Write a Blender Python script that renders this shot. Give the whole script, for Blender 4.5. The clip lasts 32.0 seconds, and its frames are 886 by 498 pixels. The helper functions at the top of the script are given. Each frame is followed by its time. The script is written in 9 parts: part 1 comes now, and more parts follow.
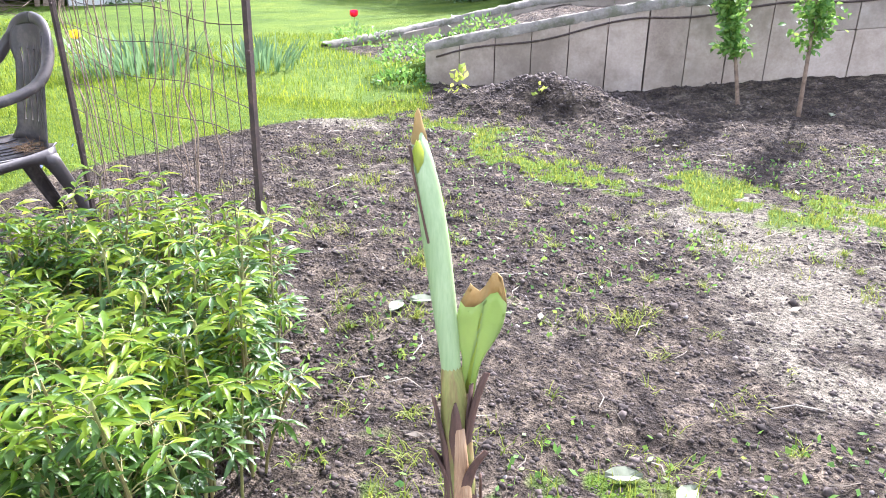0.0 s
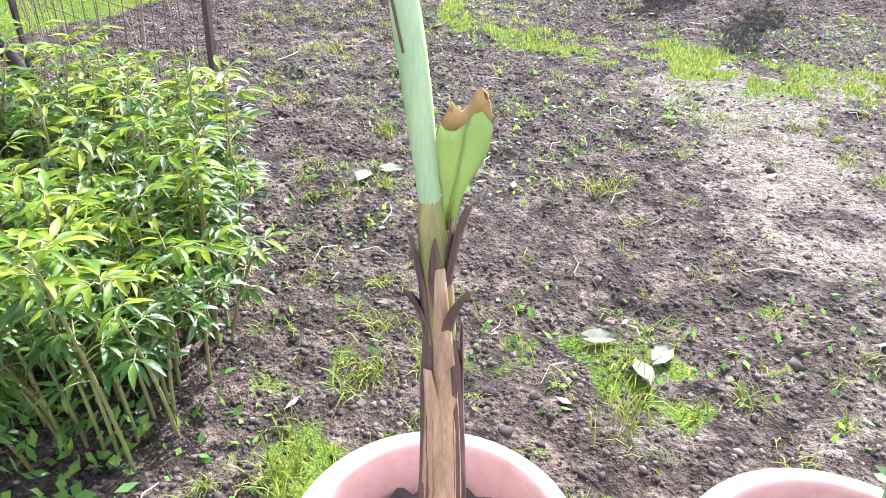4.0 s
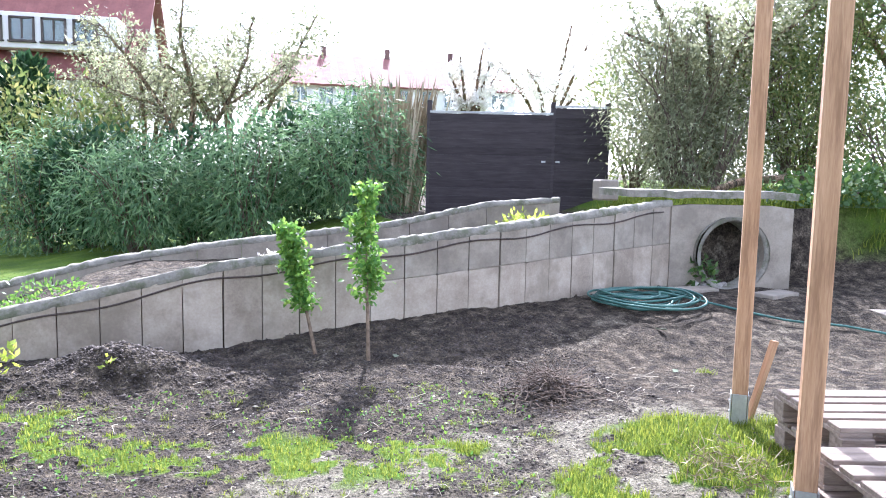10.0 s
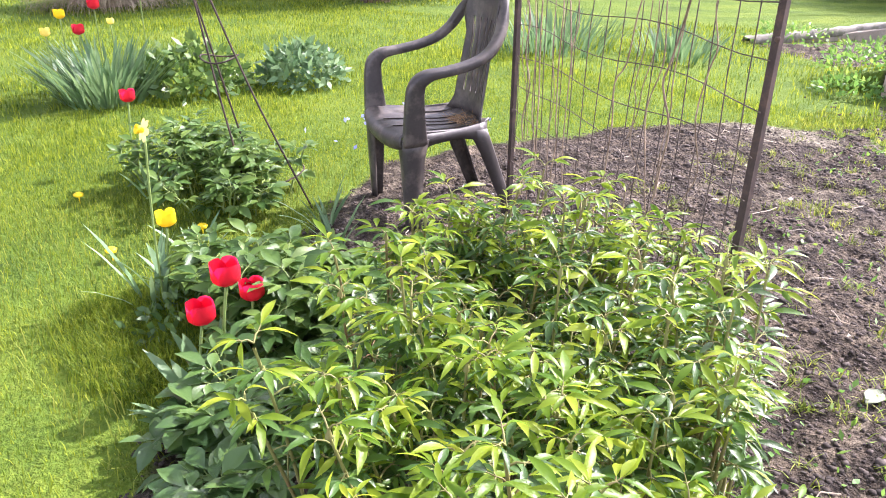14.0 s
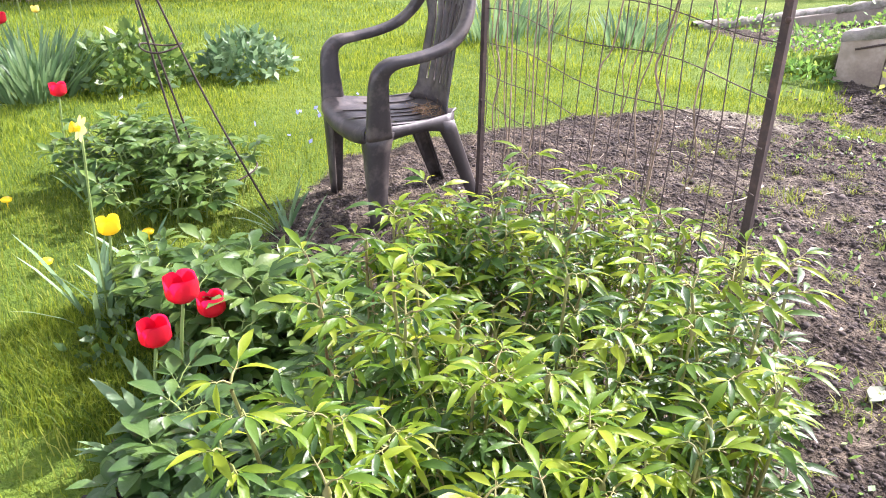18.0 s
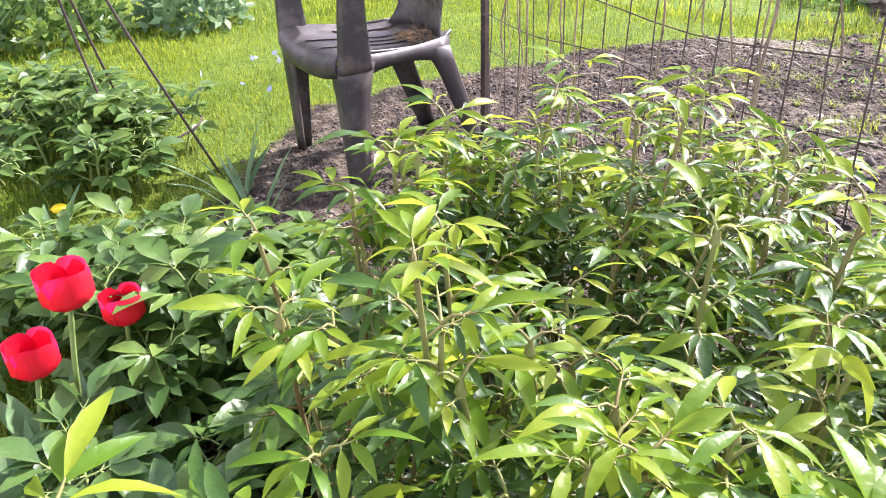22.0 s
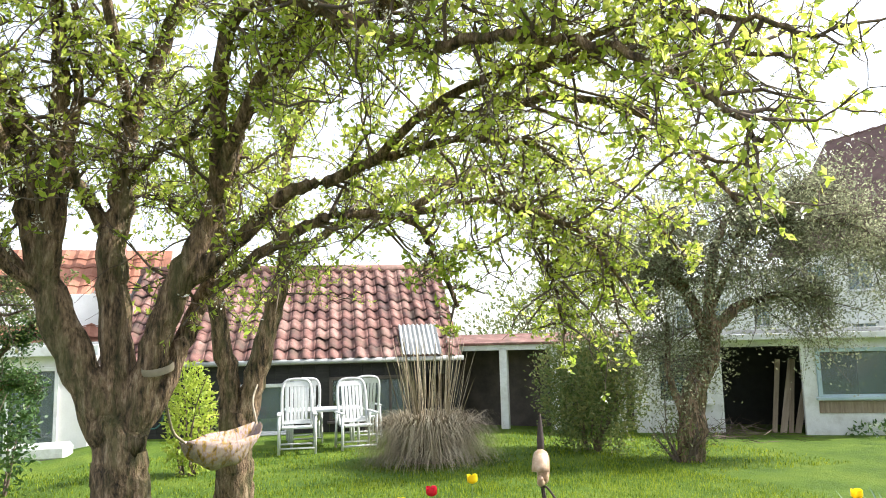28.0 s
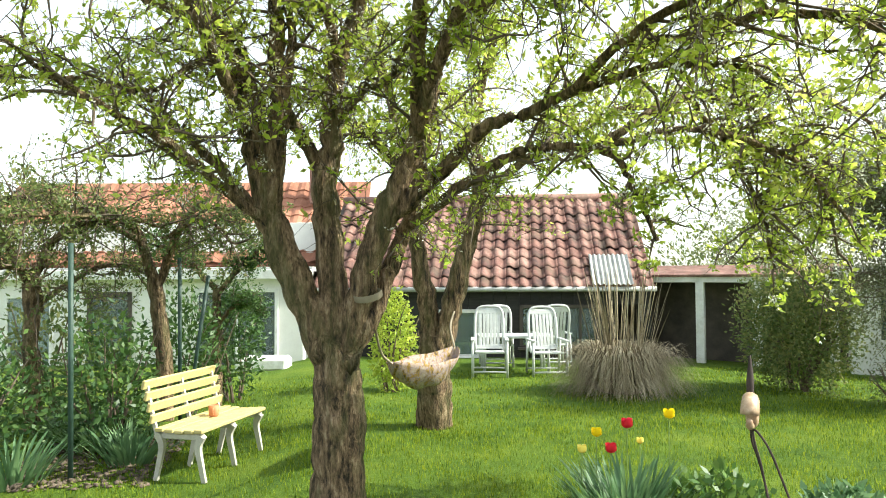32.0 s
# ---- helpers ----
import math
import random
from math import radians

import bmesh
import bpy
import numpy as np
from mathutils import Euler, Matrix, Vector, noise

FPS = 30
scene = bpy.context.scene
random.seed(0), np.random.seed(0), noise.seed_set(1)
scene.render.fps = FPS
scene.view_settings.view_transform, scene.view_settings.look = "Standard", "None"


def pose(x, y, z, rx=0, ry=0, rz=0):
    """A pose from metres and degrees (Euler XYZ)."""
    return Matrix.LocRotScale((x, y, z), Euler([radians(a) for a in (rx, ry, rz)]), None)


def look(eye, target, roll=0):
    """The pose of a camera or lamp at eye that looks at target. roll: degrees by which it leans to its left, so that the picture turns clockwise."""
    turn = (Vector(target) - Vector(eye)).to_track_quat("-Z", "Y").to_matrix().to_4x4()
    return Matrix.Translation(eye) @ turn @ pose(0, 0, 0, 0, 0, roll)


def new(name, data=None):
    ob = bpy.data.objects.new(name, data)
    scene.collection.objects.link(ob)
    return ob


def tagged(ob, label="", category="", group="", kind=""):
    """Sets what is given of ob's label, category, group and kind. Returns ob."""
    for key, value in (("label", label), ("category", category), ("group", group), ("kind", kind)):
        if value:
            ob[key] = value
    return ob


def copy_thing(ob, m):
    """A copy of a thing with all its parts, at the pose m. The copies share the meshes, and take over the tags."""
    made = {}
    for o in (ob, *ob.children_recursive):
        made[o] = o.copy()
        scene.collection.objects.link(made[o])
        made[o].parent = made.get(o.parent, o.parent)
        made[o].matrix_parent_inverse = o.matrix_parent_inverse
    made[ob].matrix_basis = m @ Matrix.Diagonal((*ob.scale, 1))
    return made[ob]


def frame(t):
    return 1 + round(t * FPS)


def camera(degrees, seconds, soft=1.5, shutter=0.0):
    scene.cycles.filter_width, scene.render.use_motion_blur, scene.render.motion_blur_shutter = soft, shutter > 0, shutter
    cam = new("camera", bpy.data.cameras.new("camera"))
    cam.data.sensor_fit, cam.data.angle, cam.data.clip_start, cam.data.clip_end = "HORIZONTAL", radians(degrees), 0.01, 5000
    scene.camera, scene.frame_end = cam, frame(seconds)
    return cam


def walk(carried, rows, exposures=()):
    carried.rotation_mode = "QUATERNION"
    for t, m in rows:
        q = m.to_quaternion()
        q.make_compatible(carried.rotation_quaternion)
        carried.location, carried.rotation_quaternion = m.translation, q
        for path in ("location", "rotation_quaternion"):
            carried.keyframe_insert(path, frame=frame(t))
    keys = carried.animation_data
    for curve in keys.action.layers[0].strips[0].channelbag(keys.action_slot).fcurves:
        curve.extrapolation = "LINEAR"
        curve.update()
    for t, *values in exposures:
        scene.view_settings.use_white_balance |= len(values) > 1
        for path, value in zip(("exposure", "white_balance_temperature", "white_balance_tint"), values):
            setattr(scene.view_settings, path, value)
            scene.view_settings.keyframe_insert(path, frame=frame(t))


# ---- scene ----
cam = camera(61.8, 32.0, 1.0)
PATH = [
    (0, (1.120, -0.296, 1.261), (0.581, 1.449, 0.445), 0.2),
    (0.5, (1.102, -0.239, 1.246), (0.596, 1.492, 0.382), -1.5),
    (1, (1.080, -0.213, 1.237), (0.658, 1.535, 0.361), -0.7),
    (1.5, (1.074, -0.200, 1.233), (0.682, 1.545, 0.339), -0.4),
    (2, (1.073, -0.195, 1.234), (0.689, 1.565, 0.364), -0.5),
    (2.5, (1.073, -0.190, 1.234), (0.682, 1.594, 0.419), -0.1),
    (3, (1.078, -0.203, 1.237), (0.688, 1.579, 0.416), -0.0),
    (3.5, (1.082, -0.224, 1.196), (0.673, 1.458, 0.196), 0.8),
    (5.5, (1.131, -0.284, 1.128), (0.728, 1.311, -0.009), 1.7),
    (6, (1.139, -0.268, 1.162), (0.749, 1.413, 0.150), 1.5),
    (6.5, (1.172, -0.258, 1.250), (0.920, 1.546, 0.425), 2.8),
    (7, (1.205, -0.247, 1.338), (1.117, 1.660, 0.742), 1.5),
    (7.5, (1.274, -0.267, 1.386), (1.320, 1.677, 0.917), 0.7),
    (8, (1.286, -0.251, 1.378), (1.458, 1.682, 0.896), 0.6),
    (8.5, (1.344, -0.229, 1.384), (1.582, 1.709, 0.949), -0.1),
    (9, (1.379, -0.205, 1.410), (1.765, 1.727, 1.071), 0.1),
    (9.5, (1.360, -0.181, 1.444), (1.820, 1.751, 1.200), 2.5),
    (10, (1.338, -0.180, 1.442), (1.762, 1.763, 1.231), 1.2),
    (10.5, (1.239, -0.207, 1.465), (1.354, 1.773, 1.212), -1.0),
    (10.6, (1.205, -0.214, 1.459), (1.144, 1.769, 1.210), -1.4),
    (11, (1.148, -0.280, 1.453), (0.545, 1.607, 1.177), -2.7),
    (11.5, (1.056, -0.299, 1.455), (0.208, 1.482, 1.122), -2.7),
    (12, (0.905, -0.317, 1.378), (-0.086, 1.346, 0.873), -1.9),
    (12.5, (0.694, -0.250, 1.277), (-0.513, 1.216, 0.649), -1.4),
    (13, (0.659, -0.153, 1.246), (-0.684, 1.141, 0.524), -1.3),
    (13.5, (0.624, -0.100, 1.206), (-0.699, 1.160, 0.392), -0.8),
    (14, (0.616, -0.068, 1.172), (-0.670, 1.209, 0.326), 0.5),
    (14.5, (0.604, -0.046, 1.162), (-0.681, 1.201, 0.271), -0.8),
    (15, (0.597, -0.049, 1.147), (-0.718, 1.159, 0.246), -1.1),
    (15.5, (0.584, -0.046, 1.149), (-0.743, 1.148, 0.246), -1.1),
    (17.5, (0.570, -0.012, 1.123), (-0.742, 1.252, 0.297), 0.9),
    (18, (0.437, -0.009, 1.133), (-0.733, 1.360, 0.263), 0.9),
    (18.5, (0.337, 0.056, 1.079), (-0.732, 1.496, 0.195), -1.1),
    (19, (0.251, 0.163, 1.044), (-0.848, 1.529, 0.082), 1.8),
    (19.5, (0.206, 0.253, 0.962), (-0.880, 1.578, -0.070), 0.0),
    (20, (0.197, 0.263, 0.902), (-0.833, 1.641, -0.118), 0.0),
    (20.5, (0.154, 0.280, 0.869), (-0.863, 1.665, -0.154), 1.2),
    (21, (0.102, 0.307, 0.860), (-0.931, 1.702, -0.132), -0.3),
    (21.5, (0.069, 0.322, 0.853), (-0.984, 1.704, -0.137), -1.4),
    (22, (0.043, 0.337, 0.859), (-1.056, 1.716, -0.084), -1.4),
    (22.5, (0.028, 0.336, 0.876), (-1.102, 1.718, -0.025), -1.1),
    (23, (0.023, 0.332, 0.913), (-1.153, 1.702, 0.052), -0.5),
    (23.5, (0.018, 0.289, 0.999), (-1.246, 1.568, 0.124), 1.8),
    (24, (-0.013, 0.235, 1.067), (-1.449, 1.397, 0.302), -0.1),
    (24.5, (0.023, 0.198, 1.149), (-1.517, 1.261, 0.444), -0.9),
    (26.5, (0.126, 0.117, 1.23), (-1.504, 1.176, 0.763), 1.3),
    (27, (0.152, 0.009, 1.352), (-1.593, 0.964, 1.143), -1.3),
    (27.5, (0.174, -0.064, 1.473), (-1.628, 0.804, 1.509), -2.5),
    (28, (0.195, -0.117, 1.547), (-1.621, 0.681, 1.802), -1.4),
    (28.5, (0.173, -0.134, 1.622), (-1.601, 0.677, 2.061), -0.8),
    (29, (0.239, -0.142, 1.7), (-1.527, 0.626, 2.239), -2.3),
    (29.5, (0.235, -0.157, 1.726), (-1.558, 0.515, 2.303), -3.0),
    (30, (0.227, -0.161, 1.698), (-1.648, 0.348, 2.171), -3.1),
    (30.5, (0.201, -0.173, 1.657), (-1.7, 0.353, 1.99), -2.4),
    (31, (0.171, -0.169, 1.625), (-1.739, 0.379, 1.849), -0.7),
    (31.5, (0.191, -0.171, 1.602), (-1.752, 0.292, 1.706), -0.3),
    (32, (0.215, -0.183, 1.581), (-1.758, 0.137, 1.649), -0.3),
]
EXPOSURES = [(0, 1.92, 5710, 23), (6, 1.92, 5660, 24), (7, 2.0, 5560, 22), (8, 1.96, 5510, 19), (9, 1.88, 5460, 19), (10, 1.78, 5460, 19), (11, 1.75, 5640, 27), (12, 1.85, 5890, 29), (13, 1.78, 6130, 29), (20, 1.74, 6130, 29), (24.5, 1.84, 6180, 27), (26.5, 1.82, 6350, 17), (27.5, 1.32, 6250, 11), (28.5, 0.82, 6350, 9), (29.5, 0.25, 6650, 6), (30, 0.27, 6650, 5), (31, 0.7, 6520, 0), (32, 0.99, 6520, -2)]
walk(cam, [(t, look(e, g, r)) for t, e, g, r in PATH], EXPOSURES)

# ---- light ----
SUN_AZ, SUN_EL = 12.0, 41.0      # degrees: clockwise from +y, above the horizon
world = bpy.data.worlds.new("sky")
scene.world = world
world.use_nodes = True
wn = world.node_tree
sky = wn.nodes.new("ShaderNodeTexSky")
sky.sky_type = "NISHITA"
sky.sun_disc = False
sky.sun_elevation = radians(SUN_EL)
sky.sun_rotation = radians(SUN_AZ)
sky.air_density, sky.dust_density = 1.0, 1.6
bg = wn.nodes["Background"]
bg.inputs["Strength"].default_value = 0.15
haze = wn.nodes.new("ShaderNodeHueSaturation")     # thin milky cloud
haze.inputs["Saturation"].default_value, haze.inputs["Value"].default_value = 0.36, 1.4
wn.links.new(sky.outputs[0], haze.inputs["Color"])
wn.links.new(haze.outputs[0], bg.inputs["Color"])
sun = new("sun", bpy.data.lights.new("sun", "SUN"))
sun.data.energy, sun.data.angle, sun.data.color = 4.6, radians(0.6), (1.0, 0.95, 0.87)
_s = Vector((math.sin(radians(SUN_AZ)) * math.cos(radians(SUN_EL)), math.cos(radians(SUN_AZ)) * math.cos(radians(SUN_EL)), math.sin(radians(SUN_EL))))
sun.matrix_world = look(_s * 60, (0, 0, 0))

# ---- materials ----
def ramp(nt, stops):
    r = nt.nodes.new("ShaderNodeValToRGB")
    el = r.color_ramp.elements
    while len(el) < len(stops):
        el.new(0.5)
    for e, (p, c) in zip(el, stops):
        e.position, e.color = p, (*c, 1)
    return r


def noise_tex(nt, scale, detail=4.0, rough=0.6, vec=None):
    n = nt.nodes.new("ShaderNodeTexNoise")
    n.inputs["Scale"].default_value, n.inputs["Detail"].default_value, n.inputs["Roughness"].default_value = scale, detail, rough
    if vec is not None:
        nt.links.new(vec, n.inputs["Vector"])
    return n


def mixc(nt, fac, a, b, mode="MIX"):
    m = nt.nodes.new("ShaderNodeMix")
    m.data_type, m.blend_type = "RGBA", mode
    for sock, v in ((m.inputs[0], fac), (m.inputs[6], a), (m.inputs[7], b)):
        if isinstance(v, (int, float)):
            sock.default_value = v
        elif isinstance(v, tuple):
            sock.default_value = (*v, 1)
        else:
            nt.links.new(v, sock)
    return m.outputs[2]


def coords(nt, kind="Object", scale=(1, 1, 1)):
    c = nt.nodes.new("ShaderNodeTexCoord")
    mp = nt.nodes.new("ShaderNodeMapping")
    mp.inputs["Scale"].default_value = scale
    nt.links.new(c.outputs[kind], mp.inputs["Vector"])
    return mp.outputs[0]


def world_pos(nt):
    return nt.nodes.new("ShaderNodeNewGeometry").outputs["Position"]


def surface(name, stops, scale=6.0, fine=60.0, rough=(0.7, 0.95), bump=0.3, depth=0.01, metal=0.0, stretch=(1, 1, 1), vary=0.0,
            spec=0.4, use_world=False, island=False, stain=None):
    """Two scales of noise in colour, roughness and relief; vary shifts the value from object to object or island to island."""
    m = bpy.data.materials.new(name)
    m.use_nodes = True
    nt = m.node_tree
    p = nt.nodes["Principled BSDF"]
    if use_world:
        mp = nt.nodes.new("ShaderNodeMapping")
        mp.inputs["Scale"].default_value = stretch
        nt.links.new(world_pos(nt), mp.inputs["Vector"])
        vec = mp.outputs[0]
    else:
        vec = coords(nt, "Object", stretch)
    big, small = noise_tex(nt, scale, 5, 0.65, vec), noise_tex(nt, fine, 3, 0.6, vec)
    add = nt.nodes.new("ShaderNodeMath")
    add.operation = "MULTIPLY_ADD"
    nt.links.new(small.outputs[0], add.inputs[0])
    add.inputs[1].default_value = 0.35
    nt.links.new(big.outputs[0], add.inputs[2])
    r = ramp(nt, stops)
    sub = nt.nodes.new("ShaderNodeMath")
    sub.operation = "SUBTRACT"
    sub.inputs[1].default_value = 0.175
    nt.links.new(add.outputs[0], sub.inputs[0])
    last = sub.outputs[0]
    if vary:
        rnd = nt.nodes.new("ShaderNodeNewGeometry").outputs["Random Per Island"] if island else nt.nodes.new("ShaderNodeObjectInfo").outputs["Random"]
        v = nt.nodes.new("ShaderNodeMath")
        v.operation = "MULTIPLY_ADD"
        nt.links.new(rnd, v.inputs[0])
        v.inputs[1].default_value = vary
        nt.links.new(last, v.inputs[2])
        v2 = nt.nodes.new("ShaderNodeMath")
        v2.operation = "SUBTRACT"
        v2.inputs[1].default_value = vary / 2
        nt.links.new(v.outputs[0], v2.inputs[0])
        last = v2.outputs[0]
    nt.links.new(last, r.inputs[0])
    col = r.outputs[0]
    if stain:
        sc, colour, amount = stain
        sn = noise_tex(nt, sc, 4, 0.7, vec)
        sr = ramp(nt, [(0.48, (0, 0, 0)), (0.62, (amount,) * 3)])
        nt.links.new(sn.outputs[0], sr.inputs[0])
        col = mixc(nt, sr.outputs[0], col, colour)
    nt.links.new(col, p.inputs["Base Color"])
    rr = nt.nodes.new("ShaderNodeMapRange")
    rr.inputs["To Min"].default_value, rr.inputs["To Max"].default_value = rough
    nt.links.new(small.outputs[0], rr.inputs["Value"])
    nt.links.new(rr.outputs[0], p.inputs["Roughness"])
    p.inputs["Metallic"].default_value = metal
    p.inputs["Specular IOR Level"].default_value = spec
    if bump:
        b = nt.nodes.new("ShaderNodeBump")
        b.inputs["Strength"].default_value, b.inputs["Distance"].default_value = bump, depth
        nt.links.new(add.outputs[0], b.inputs["Height"])
        nt.links.new(b.outputs[0], p.inputs["Normal"])
    return m


def leaf(name, stops, rough=0.5, glow=0.45, spec=0.35, scale=9.0):
    """A leaf: varied from blade to blade, with light coming through it."""
    m = bpy.data.materials.new(name)
    m.use_nodes = True
    nt = m.node_tree
    p = nt.nodes["Principled BSDF"]
    out = nt.nodes["Material Output"]
    g = nt.nodes.new("ShaderNodeNewGeometry")
    n = noise_tex(nt, scale, 2, 0.5, g.outputs["Position"])
    a = nt.nodes.new("ShaderNodeMath")
    a.operation = "MULTIPLY_ADD"
    nt.links.new(g.outputs["Random Per Island"], a.inputs[0])
    a.inputs[1].default_value = 0.55
    h = nt.nodes.new("ShaderNodeMath")
    h.operation = "MULTIPLY"
    h.inputs[1].default_value = 0.45
    nt.links.new(n.outputs[0], h.inputs[0])
    nt.links.new(h.outputs[0], a.inputs[2])
    r = ramp(nt, stops)
    nt.links.new(a.outputs[0], r.inputs[0])
    nt.links.new(r.outputs[0], p.inputs["Base Color"])
    p.inputs["Roughness"].default_value = rough
    p.inputs["Specular IOR Level"].default_value = spec
    t = nt.nodes.new("ShaderNodeBsdfTranslucent")
    fine = noise_tex(nt, 90, 2, 0.6, g.outputs["Position"])
    b = nt.nodes.new("ShaderNodeBump")
    b.inputs["Strength"].default_value, b.inputs["Distance"].default_value = 0.35, 0.004
    nt.links.new(fine.outputs[0], b.inputs["Height"])
    nt.links.new(b.outputs[0], p.inputs["Normal"])
    hs = nt.nodes.new("ShaderNodeHueSaturation")
    hs.inputs["Hue"].default_value, hs.inputs["Saturation"].default_value, hs.inputs["Value"].default_value = 0.485, 1.0, 1.5
    nt.links.new(r.outputs[0], hs.inputs["Color"])
    nt.links.new(hs.outputs[0], t.inputs["Color"])
    mx = nt.nodes.new("ShaderNodeMixShader")
    mx.inputs[0].default_value = glow
    nt.links.new(p.outputs[0], mx.inputs[1])
    nt.links.new(t.outputs[0], mx.inputs[2])
    nt.links.new(mx.outputs[0], out.inputs["Surface"])
    return m


def plain(name, c, rough=0.6, metal=0.0, spec=0.4):
    return surface(name, [(0.3, tuple(x * 0.8 for x in c)), (0.7, tuple(min(1, x * 1.12) for x in c))], 8, 90, (max(0.05, rough - 0.1), min(1, rough + 0.12)), 0.1, 0.003, metal, spec=spec)


M = {}
M["dry_soil"] = surface("dry_soil", [(0.25, (0.09, 0.075, 0.06)), (0.5, (0.155, 0.132, 0.108)), (0.75, (0.23, 0.2, 0.168))], 5, 70, (0.8, 1), 0.6, 0.01, vary=0.4, island=True, use_world=True)
M["soil"] = surface("soil", [(0.2, (0.018, 0.014, 0.012)), (0.5, (0.058, 0.046, 0.038)), (0.8, (0.16, 0.13, 0.11))], 5, 70, (0.8, 1), 0.6, 0.01, vary=0.3, island=True, use_world=True)
M["pebble"] = surface("pebble", [(0.3, (0.13, 0.115, 0.105)), (0.7, (0.34, 0.31, 0.28))], 6, 60, (0.6, 0.9), 0.2, vary=0.4, island=True, use_world=True)
M["concrete"] = surface("concrete", [(0.3, (0.222, 0.189, 0.147)), (0.55, (0.333, 0.287, 0.227)), (0.75, (0.414, 0.371, 0.301))], 2.2, 55, (0.8, 1), 0.35, 0.006, vary=0.1, use_world=True, stain=(1.7, (0.17, 0.145, 0.115), 0.6))
M["concrete_cap"] = surface("concrete_cap", [(0.3, (0.144, 0.133, 0.107)), (0.7, (0.302, 0.28, 0.234))], 5, 50, (0.85, 1), 0.7, 0.02, use_world=True, stain=(6, (0.09, 0.1, 0.05), 0.7))
M["stone"] = surface("stone", [(0.3, (0.2, 0.18, 0.16)), (0.7, (0.45, 0.42, 0.38))], 5, 40, (0.7, 1), 0.4, 0.01, vary=0.3, use_world=True)
M["timber"] = surface("timber", [(0.25, (0.27, 0.145, 0.07)), (0.6, (0.46, 0.28, 0.155)), (0.8, (0.58, 0.39, 0.24))], 3, 40, (0.6, 0.85), 0.2, 0.003, stretch=(7, 7, 0.5), stain=(4, (0.17, 0.085, 0.04), 0.6))
M["pallet"] = surface("pallet", [(0.25, (0.12, 0.09, 0.07)), (0.6, (0.28, 0.22, 0.175)), (0.8, (0.4, 0.33, 0.27))], 4, 50, (0.75, 0.95), 0.3, 0.003, stretch=(1, 9, 9), vary=0.15)
M["galvanised"] = surface("galvanised", [(0.3, (0.35, 0.36, 0.36)), (0.7, (0.55, 0.56, 0.56))], 8, 60, (0.35, 0.6), 0.1, metal=0.9)
M["rust"] = surface("rust", [(0.3, (0.025, 0.018, 0.015)), (0.55, (0.055, 0.038, 0.031)), (0.75, (0.105, 0.064, 0.047))], 14, 120, (0.7, 0.95), 0.35, 0.002, metal=0.1)
M["wire"] = surface("wire", [(0.3, (0.045, 0.035, 0.03)), (0.7, (0.12, 0.09, 0.075))], 30, 200, (0.6, 0.9), 0.1, 0.001, metal=0.3)
M["dry_vine"] = surface("dry_vine", [(0.3, (0.1, 0.07, 0.045)), (0.7, (0.3, 0.22, 0.15))], 12, 100, (0.8, 1), 0.2, 0.002)
M["plastic"] = surface("plastic", [(0.3, (0.026, 0.022, 0.021)), (0.6, (0.045, 0.039, 0.037)), (0.8, (0.078, 0.068, 0.064))], 5, 90, (0.35, 0.6), 0.12, 0.001, spec=0.5, stain=(9, (0.2, 0.17, 0.14), 0.35))
M["terracotta"] = surface("terracotta", [(0.3, (0.5, 0.28, 0.22)), (0.6, (0.63, 0.39, 0.32)), (0.8, (0.68, 0.47, 0.4))], 4, 60, (0.55, 0.8), 0.1, 0.002, stain=(5, (0.55, 0.42, 0.36), 0.4))
M["bark"] = surface("bark", [(0.34, (0.022, 0.016, 0.01)), (0.45, (0.125, 0.082, 0.047)), (0.56, (0.28, 0.185, 0.108)), (0.68, (0.46, 0.34, 0.225))], 5, 22, (0.85, 1), 1.0, 0.08, stretch=(4.5, 4.5, 1.1), use_world=True, stain=(1.4, (0.11, 0.11, 0.04), 0.6))
M["twig"] = surface("twig", [(0.3, (0.07, 0.05, 0.038)), (0.7, (0.2, 0.15, 0.11))], 6, 40, (0.8, 1), 0.3, 0.004, use_world=True)
M["black_wood"] = surface("black_wood", [(0.3, (0.012, 0.011, 0.01)), (0.7, (0.04, 0.036, 0.033))], 3, 40, (0.6, 0.9), 0.3, 0.004, stretch=(1, 1, 6), vary=0.15)
M["fence_wood"] = surface("fence_wood", [(0.3, (0.02, 0.015, 0.016)), (0.7, (0.05, 0.04, 0.042))], 3, 40, (0.6, 0.9), 0.3, 0.004, stretch=(1, 1, 8), vary=0.2)
M["white_paint"] = surface("white_paint", [(0.3, (0.66, 0.65, 0.62)), (0.7, (0.82, 0.81, 0.79))], 3, 50, (0.45, 0.7), 0.1, 0.002, stain=(4, (0.5, 0.47, 0.42), 0.4))
M["blue_paint"] = surface("blue_paint", [(0.3, (0.36, 0.47, 0.5)), (0.7, (0.5, 0.6, 0.62))], 4, 50, (0.4, 0.6), 0.1, 0.002)
M["white_plastic"] = surface("white_plastic", [(0.3, (0.48, 0.49, 0.48)), (0.7, (0.66, 0.67, 0.66))], 5, 60, (0.35, 0.55), 0.05, 0.001, stain=(6, (0.45, 0.44, 0.4), 0.35))
M["render_white"] = surface("render_white", [(0.3, (0.68, 0.66, 0.62)), (0.7, (0.8, 0.78, 0.75))], 1.5, 40, (0.85, 1), 0.2, 0.005)
